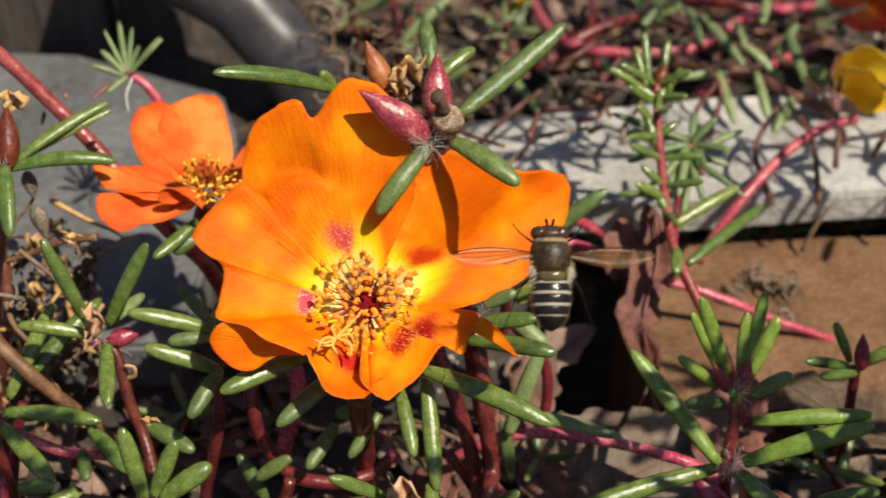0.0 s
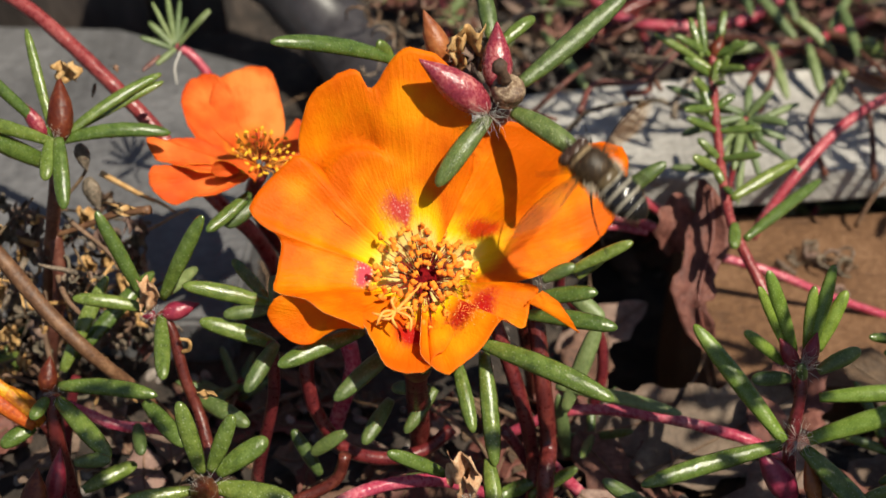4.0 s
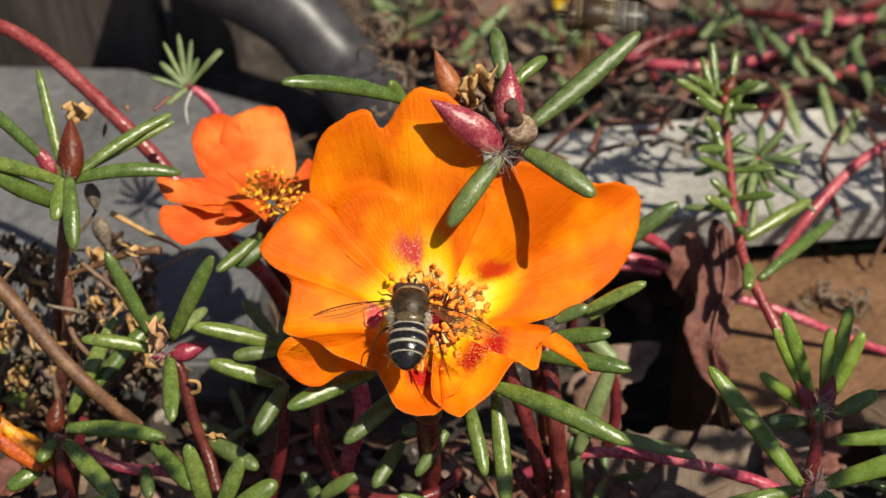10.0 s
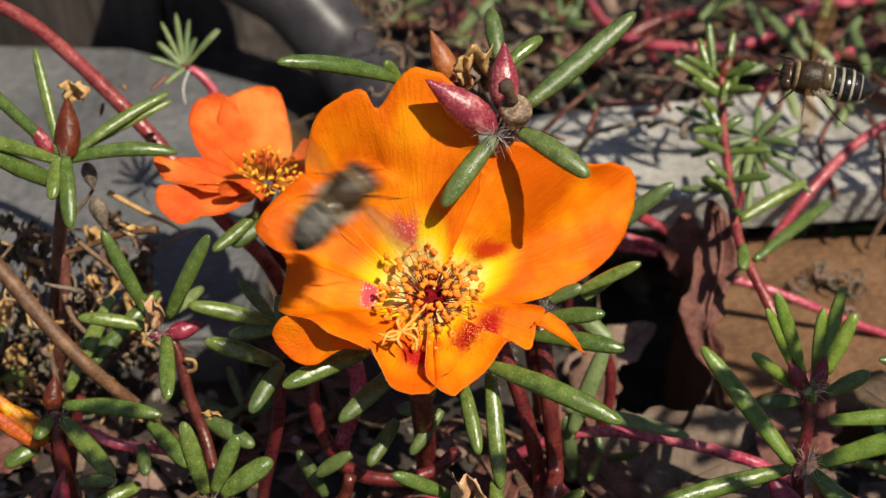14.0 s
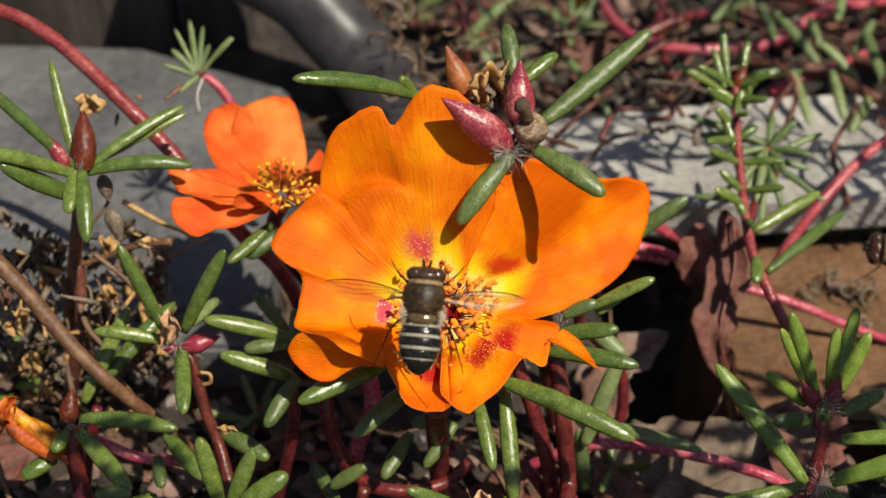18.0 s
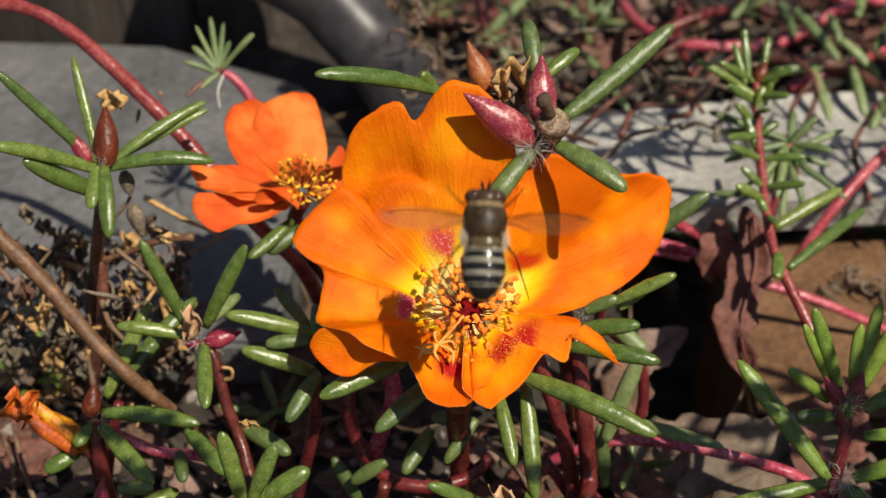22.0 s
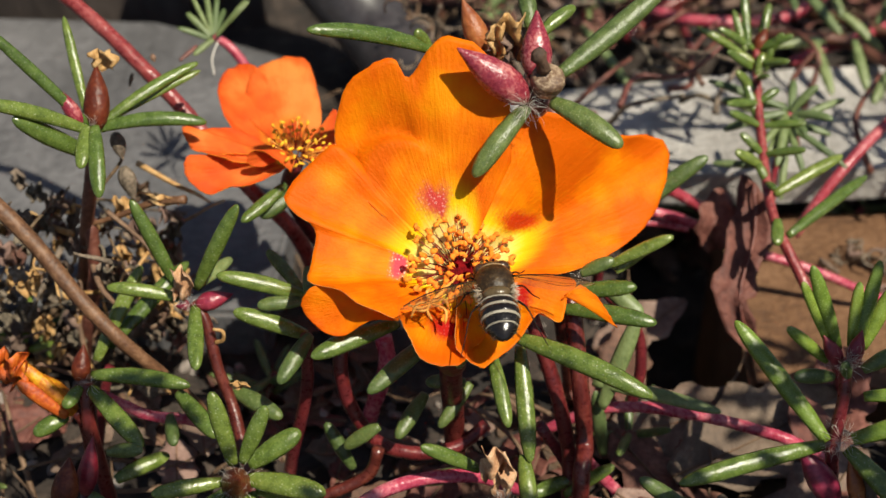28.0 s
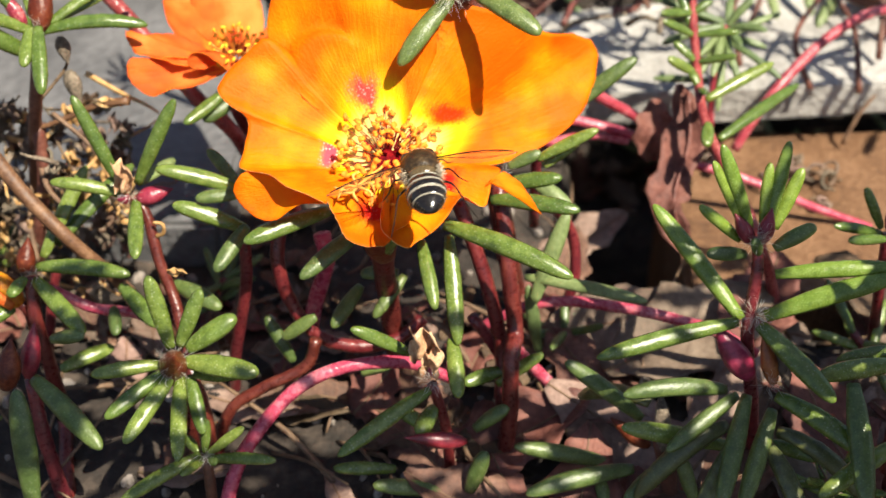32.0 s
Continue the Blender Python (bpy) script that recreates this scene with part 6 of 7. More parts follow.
def filler(x, y, tall, n, size, leafmat, stemmat, group):
    """A wild shoot, low or tall for shade: a bent stem with fleshy leaves in a loose spiral."""
    z = rest(x, y)
    lean = Vector((rnd.uniform(-0.5, 0.5), rnd.uniform(-0.5, 0.3), 1)) if tall < 40 else Vector((0.04, -0.03, 1))
    top = Vector((x, y, z)) + lean * tall
    s = shoot((x, y, z), "moss rose shoot with small green leaves, tall ones added for shade", group=group)
    mid = Vector((x, y, z)).lerp(top, 0.5) + Vector((rnd.uniform(-3, 3), rnd.uniform(-3, 3), 0))
    stem(s, [(x, y, z - 1), mid, top], 1.9, 1.4, stemmat)
    line = spline([(x, y, z), mid, top], 20)
    for i in range(n):
        q = 0.35 + 0.65 * i / max(1, n - 1)
        b = line[min(20, int(q * 20))]
        a = i * 2.4 + rnd.uniform(-0.4, 0.4)
        d = Vector((math.cos(a), math.sin(a), rnd.uniform(0.1, 0.9))).normalized()
        leaf(s, b, b + d * size * rnd.uniform(0.75, 1.2), size * 0.2, rnd.uniform(-0.6, 0.8), leafmat)


for x, y in ((-86, 128), (-70, 112), (60, 106), (-34, 152), (76, 132), (-78, 150), (24, 140)):
    filler(x, y, rnd.uniform(6, 14), rnd.randint(6, 9), rnd.uniform(8, 11), LEAF_DULL if rnd.random() < 0.5 else LEAF, STEM_RED, "low shoots in the bed")
for x, y in ((84, 268), (100, 262), (112, 284), (46, 268), (14, 262), (66, 292), (-10, 290), (130, 290), (30, 310), (94, 250), (76, 254), (120, 256), (108, 300), (56, 262), (24, 276)):
    filler(x, y, rnd.uniform(8, 18), rnd.randint(6, 9), rnd.uniform(9, 13), LEAF_FAR, STEM_PINK if rnd.random() < 0.4 else STEM_BROWN, "shoots on the far side of the bed")

# unseen taller shoots, added at the sunny edge beside the viewer to cast shade
for x, y, h in ((70, 74, 92), (78, 86, 98), (90, 78, 100), (102, 90, 96), (84, 66, 88), (116, 98, 100), (128, 110, 96), (96, 100, 90)):
    filler(x, y, h, 26, 15, LEAF, STEM_RED, "tall shoots at the edge of the bed")

# unseen leafy branches, added over the far side of the bed to shade it
br = thing("shade_branch", (175, 215, 0), "unseen wiry branch with narrow leaves, added to shade the bed", "branch")
rnd = random.Random(55)
stem(br, [(178, 215, -3), (176, 214, 40), (165, 212, 85), (140, 208, 102), (90, 205, 106), (30, 204, 104)], 4.0, 1.6, STEM_BROWN, "limb")
stem(br, [(165, 212, 85), (150, 190, 100), (110, 180, 104), (60, 176, 104), (45, 174, 103)], 2.4, 1.2, STEM_BROWN, "limb")
stem(br, [(165, 212, 85), (150, 235, 104), (100, 240, 112), (40, 244, 114), (5, 246, 112)], 2.6, 1.2, STEM_BROWN, "limb")
for i in range(110):
    x, y = rnd.uniform(36, 160), rnd.uniform(172, 262)
    if 122 < x < 160 and 182 < y < 246:
        continue
    a = rnd.uniform(0, 6.28)
    ln = rnd.uniform(9, 20)
    z = 100 + rnd.uniform(-6, 10) + (6 if y > 225 else 0)
    d = Vector((math.cos(a), math.sin(a), rnd.uniform(-0.2, 0.2)))
    c = Vector((x, y, z))
    side = Vector((rnd.uniform(-3, 3), rnd.uniform(-3, 3), 0))
    stem(br, [c - d * ln, c + side, c + d * ln], rnd.uniform(0.8, 1.7), 0.7, STEM_BROWN, "twig", sides=6)
    for q in (-0.8, 0.1, 0.9):
        if rnd.random() < 0.55:
            e = Vector((rnd.gauss(0, 1), rnd.gauss(0, 1), rnd.gauss(0, 0.3))).normalized()
            leaf(br, c + d * ln * q, c + d * ln * q + e * rnd.uniform(6, 11), 2.4, 0.3, LEAF_FAR)

# unseen branch added on the viewer's side, high up, to shade the near edge
br = thing("shade_branch", (165, 30, 0), "unseen leafy branch, added high over the near edge for shade", "branch")
stem(br, [(170, 30, -3), (168, 32, 60), (158, 36, 120), (125, 42, 150), (70, 46, 156), (20, 48, 156), (-32, 46, 156)], 4.0, 1.4, STEM_BROWN, "limb")
# twig clusters and gaps are set by where the shade has to fall
for i in range(165):
    if i >= 149:
        x, y = rnd.uniform(30, 70), rnd.uniform(34, 46)
    elif i >= 133:
        x, y = rnd.uniform(-2, 16), rnd.uniform(40, 60)
    elif i >= 128:
        x, y = rnd.uniform(92, 106), rnd.uniform(62, 74)
    elif i >= 110:
        x, y = rnd.uniform(110, 142), rnd.uniform(72, 94)
    elif i < 60:
        x, y = rnd.uniform(-18, 118), rnd.uniform(30, 60)
    else:
        x, y = rnd.uniform(-34, 14), rnd.uniform(38, 72)
    if (17 < x < 40 and 48 < y < 72) or (44 < x < 66 and y > 52):
        continue
    c = Vector((x, y, 156 + rnd.uniform(-3, 8)))
    a = rnd.uniform(0, 6.28)
    ln = rnd.uniform(5, 9)
    d = Vector((math.cos(a), 0.4 * math.sin(a), rnd.uniform(-0.1, 0.1)))
    stem(br, [c - d * ln, c, c + d * ln], 1.2, 0.7, STEM_BROWN, "twig", sides=6)
    for q in (-0.9, -0.3, 0.3, 0.9):
        if rnd.random() < 0.6:
            e = Vector((rnd.gauss(0, 1), rnd.gauss(0, 0.4), rnd.uniform(0, 0.4))).normalized()
            leaf(br, c + d * ln * q, c + d * ln * q + e * rnd.uniform(6, 10), 2.8, 0.3, LEAF_FAR)


# ---------------------------------------------------------------- the two hoverflies
def lathe(bm, prof, sides=16, squash=0.88, mid=0.0):
    """A body turned about the x axis: (x, radius, height of the middle)."""
    rings = []
    for x, r, z in prof:
        rings.append([bm.verts.new((x, 0.97 * r * math.cos(2 * math.pi * k / sides), z + mid + r * squash * math.sin(2 * math.pi * k / sides))) for k in range(sides)])
    for a, b in zip(rings, rings[1:]):
        for k in range(sides):
            bm.faces.new((a[k], a[(k + 1) % sides], b[(k + 1) % sides], b[k]))
    bm.faces.new(rings[0][::-1])
    bm.faces.new(rings[-1])
    return bm


FLY_BROWN = mat("bronze brown chitin", [(0.012, 0.007, 0.003), (0.034, 0.019, 0.008), (0.075, 0.045, 0.018)], 900, 0.42, 0.6, 4, spec=0.3)
FLY_BLACK = mat("glossy black chitin", [(0.005, 0.004, 0.004), (0.014, 0.011, 0.009)], 900, 0.2, 0.25, 4)
FLY_BAND = mat("pale grey yellow band", [(0.25, 0.215, 0.16), (0.38, 0.34, 0.27)], 1200, 0.55, 0.3, 4)
FLY_FUZZ = mat("pale golden fuzz", [(0.05, 0.031, 0.014), (0.11, 0.07, 0.032)], 900, 0.7, 0)
FLY_TUFT = mat("whitish fuzz", [(0.4, 0.32, 0.22), (0.6, 0.5, 0.38)], 900, 0.7, 0)
FLY_SHIELD = mat("glossy tan chitin", [(0.06, 0.04, 0.018), (0.11, 0.075, 0.035)], 900, 0.2, 0.3, 4)
FLY_DUST = mat("dusty tan bloom", [(0.14, 0.09, 0.04), (0.32, 0.22, 0.11)], 1500, 0.7, 0.3, 4)
FLY_EYE = mat("dark brown eye", [(0.03, 0.014, 0.008), (0.07, 0.035, 0.02)], 2500, 0.25, 0.4, 2)
FLY_LEG = mat("black brown leg", [(0.006, 0.004, 0.003), (0.02, 0.012, 0.008)], 900, 0.6, 0.2, spec=0.12)


def wing_mat():
    m = bpy.data.materials.new("clear amber wing")
    m.use_nodes = True
    n, l = m.node_tree.nodes, m.node_tree.links
    b = n["Principled BSDF"]
    b.inputs["Base Color"].default_value = (0.24, 0.12, 0.04, 1)
    b.inputs["Roughness"].default_value = 0.25
    tr = n.new("ShaderNodeBsdfTransparent")
    tr.inputs[0].default_value = (0.96, 0.9, 0.8, 1)
    ms = n.new("ShaderNodeMixShader")
    ms.inputs[0].default_value = 0.3
    l.new(tr.outputs[0], ms.inputs[1])
    l.new(b.outputs[0], ms.inputs[2])
    l.new(ms.outputs[0], n["Material Output"].inputs[0])
    return m


WING = wing_mat()


def wing_line(s):
    """The wing's front and hind edge at a share s of its length."""
    front = 0.55 * math.sin(min(1, s * 1.6) * math.pi / 2) - 0.75 * s**5
    hind = -1.6 * math.sin(math.pi * min(1, 0.08 + s * 0.92)) ** 0.7 * (0.45 + 0.75 * s) if s < 0.985 else -0.2
    return front, hind


def hoverfly(label):
    fly = thing("hoverfly", (0, 0, 0), label, "hoverfly", "hoverflies at the flower")
    bm = lathe(bmesh.new(), [(-2.1, 0.9, 0), (-1.75, 1.45, 0.05), (-0.9, 1.8, 0.12), (0.1, 1.88, 0.14), (0.8, 1.78, 0.1), (1.4, 1.5, 0.02), (1.8, 1.05, -0.08), (2.0, 0.5, -0.15)], 20, 0.92)
    thorax = part("thorax", bm, FLY_BROWN, fly, "bronze brown thorax")
    bm = lathe(bmesh.new(), [(-2.6, 0.3, 0.75), (-2.45, 0.95, 0.8), (-2.05, 1.3, 0.85), (-1.6, 1.3, 0.85), (-1.3, 0.9, 0.8)], 14, 0.5)
    part("scutellum", bm, FLY_SHIELD, thorax, "glossy tan scutellum")
    for a, b in ((1.15, 1.55),):
        bm = lathe(bmesh.new(), [(a, 1.62 if a > 1 else 1.86, 0.05 if a > 1 else 0.13), ((a + b) / 2, 1.55 if a > 1 else 1.89, 0.04 if a > 1 else 0.13), (b, 1.42 if a > 1 else 1.86, 0.02 if a > 1 else 0.13)], 20, 0.92)
        part("band", bm, FLY_DUST, thorax)
    bm = bmesh.new()
    rnd = random.Random(4)
    for _ in range(220):
        a, x = rnd.uniform(0, 6.28), rnd.uniform(-1.7, 1.7)
        r = 1.78 * math.sqrt(max(0.05, 1 - (x / 2.0) ** 2))
        d = Vector((rnd.gauss(0, 0.3), math.cos(a), math.sin(a) * 0.92))
        s = Vector((x, 0.9 * r * math.cos(a), 0.1 + r * 0.92 * math.sin(a))) * 0.97
        tube(bm, [s, s + d * rnd.uniform(0.15, 0.38)], [0.018, 0.005], 3)
    tagged(part("fuzz", bm, FLY_FUZZ, thorax), kind="stuff")
    # banded abdomen: black plates and pale rings, tail end glossy
    prof = lambda x: 1.9 * (1 - max(0.0, (x - 0.8) / 4.12) ** 2.6) ** 0.68 * (0.78 + 0.22 * min(1, x / 2.0)) + 0.03
    cuts = [("plate", 0.0, 0.4), ("band", 0.4, 0.62), ("plate", 0.62, 1.3), ("band", 1.3, 1.58), ("plate", 1.58, 2.4), ("band", 2.4, 2.66), ("plate", 2.66, 3.45), ("band", 3.45, 3.56), ("plate", 3.56, 4.9)]
    abdomen = None
    for kind, a, b in cuts:
        steps = 10 if b > 4 else 4
        pr = []
        for i in range(steps + 1):
            x = a + (b - a) * i / steps
            pr.append((-1.95 - x, 1.0 * prof(x) * (1.0 if kind == "plate" else 1.012), 0.12 - 0.05 * x))
        bm = lathe(bmesh.new(), pr, 18, 0.72)
        if abdomen is None:
            abdomen = part("abdomen", bm, FLY_BLACK, fly, "black abdomen with pale bands")
        else:
            part("plate" if kind == "plate" else "band", bm, FLY_BLACK if kind == "plate" else FLY_BAND, abdomen)
    bm = bmesh.new()
    for _ in range(260):
        x, a = rnd.uniform(0.1, 4.7), rnd.choice((0, math.pi)) + rnd.gauss(0, 0.5)
        r = prof(x)
        d = Vector((-0.5 + rnd.gauss(0, 0.3), math.cos(a), 0.5 * math.sin(a))).normalized()
        s = Vector((-1.95 - x, 0.89 * r * math.cos(a), 0.12 - 0.05 * x + r * 0.72 * math.sin(a)))
        tube(bm, [s, s + d * rnd.uniform(0.2, 0.45)], [0.022, 0.006], 3)
    tagged(part("fringe", bm, FLY_FUZZ, abdomen), kind="stuff")
    bm = bmesh.new()
    for side in (1, -1):
        for _ in range(130):
            s = Vector((rnd.gauss(-1.5, 0.45), side * rnd.uniform(1.2, 1.6), rnd.uniform(-0.3, 0.9)))
            d = Vector((rnd.gauss(-0.4, 0.4), side, rnd.gauss(0.3, 0.4))).normalized()
            tube(bm, [s, s + d * rnd.uniform(0.4, 0.7)], [0.035, 0.008], 3)
    tagged(part("tuft", bm, FLY_TUFT, thorax), kind="stuff")
    bm = lathe(bmesh.new(), [(1.6, 0.9, -0.3), (1.75, 1.5, -0.35), (2.05, 1.72, -0.4), (2.45, 1.5, -0.55), (2.8, 0.9, -0.7), (2.95, 0.25, -0.75)], 16, 0.75)
    head = part("head", bm, FLY_EYE, fly)
    for s in (1, -1):
        bm = bmesh.new()
        bmesh.ops.create_uvsphere(bm, u_segments=14, v_segments=10, radius=0.95)
        for v in bm.verts:
            v.co = Vector((v.co.x * 0.75 + 2.1, v.co.y * 0.85 + s * 0.92, v.co.z - 0.3))
        part("eye", bm, FLY_EYE, head)
        bm = bmesh.new()
        tube(bm, spline(((2.7, s * 0.18, -0.2), (3.2, s * 0.3, -0.1), (3.5, s * 0.36, -0.3)), 5), [0.09, 0.12, 0.13, 0.14, 0.1, 0.03], 6)
        part("antenna", bm, FLY_LEG, head)
        for x, out, back in ((1.0, 3.2, 2.0), (0.0, 4.0, -0.4), (-1.1, 3.9, -4.4)):
            k = [Vector((x, s * 0.9, -0.9)), Vector((x + 0.35 * (back), s * out * 0.62, -0.55)), Vector((x + 0.75 * back, s * out * 0.82, -1.7)), Vector((x + back * 1.2, s * out, -2.3))]
            bm = bmesh.new()
            tube(bm, spline(k, 9), [0.11, 0.13, 0.12, 0.09, 0.07, 0.08, 0.06, 0.05, 0.05, 0.03], 6)
            part("leg", bm, FLY_LEG, fly)
    wings = []
    for s in (1, -1):
        bm = bmesh.new()
        n, top = 18, []
        for i in range(n + 1):
            u = i / n
            a, b = wing_line(u)
            y = s * 7.9 * u
            top.append([bm.verts.new((a + (b - a) * q / 4, y, 0.12 * math.sin(q * 2.4) - 0.25 * u)) for q in range(5)])
        for i in range(n):
            for q in range(4):
                bm.faces.new((top[i][q], top[i + 1][q], top[i + 1][q + 1], top[i][q + 1]))
        w = part("wing", bm, WING, fly, "clear wing with an amber tint")
        w.location = Vector((0.15, s * 1.25, 0.75)) * MM
        for share in (0.0, 0.22, 0.45, 0.7):
            bm = bmesh.new()
            line = []
            for i in range(9):
                u = 0.02 + 0.93 * i / 8 * (1 - 0.25 * share)
                a, b = wing_line(u)
                line.append(Vector((a + (b - a) * share * min(1, 0.3 + u * 1.2), s * 7.9 * u, 0.12 * math.sin(share * 9.6) - 0.25 * u + 0.02)))
            tube(bm, line, [0.028 if share else 0.07] * 9, 3)
            part("vein", bm, FLY_LEG, w)
        wings.append((w, s))
    fly.scale = (1.4, 1.47, 1.43)
    return fly, wings


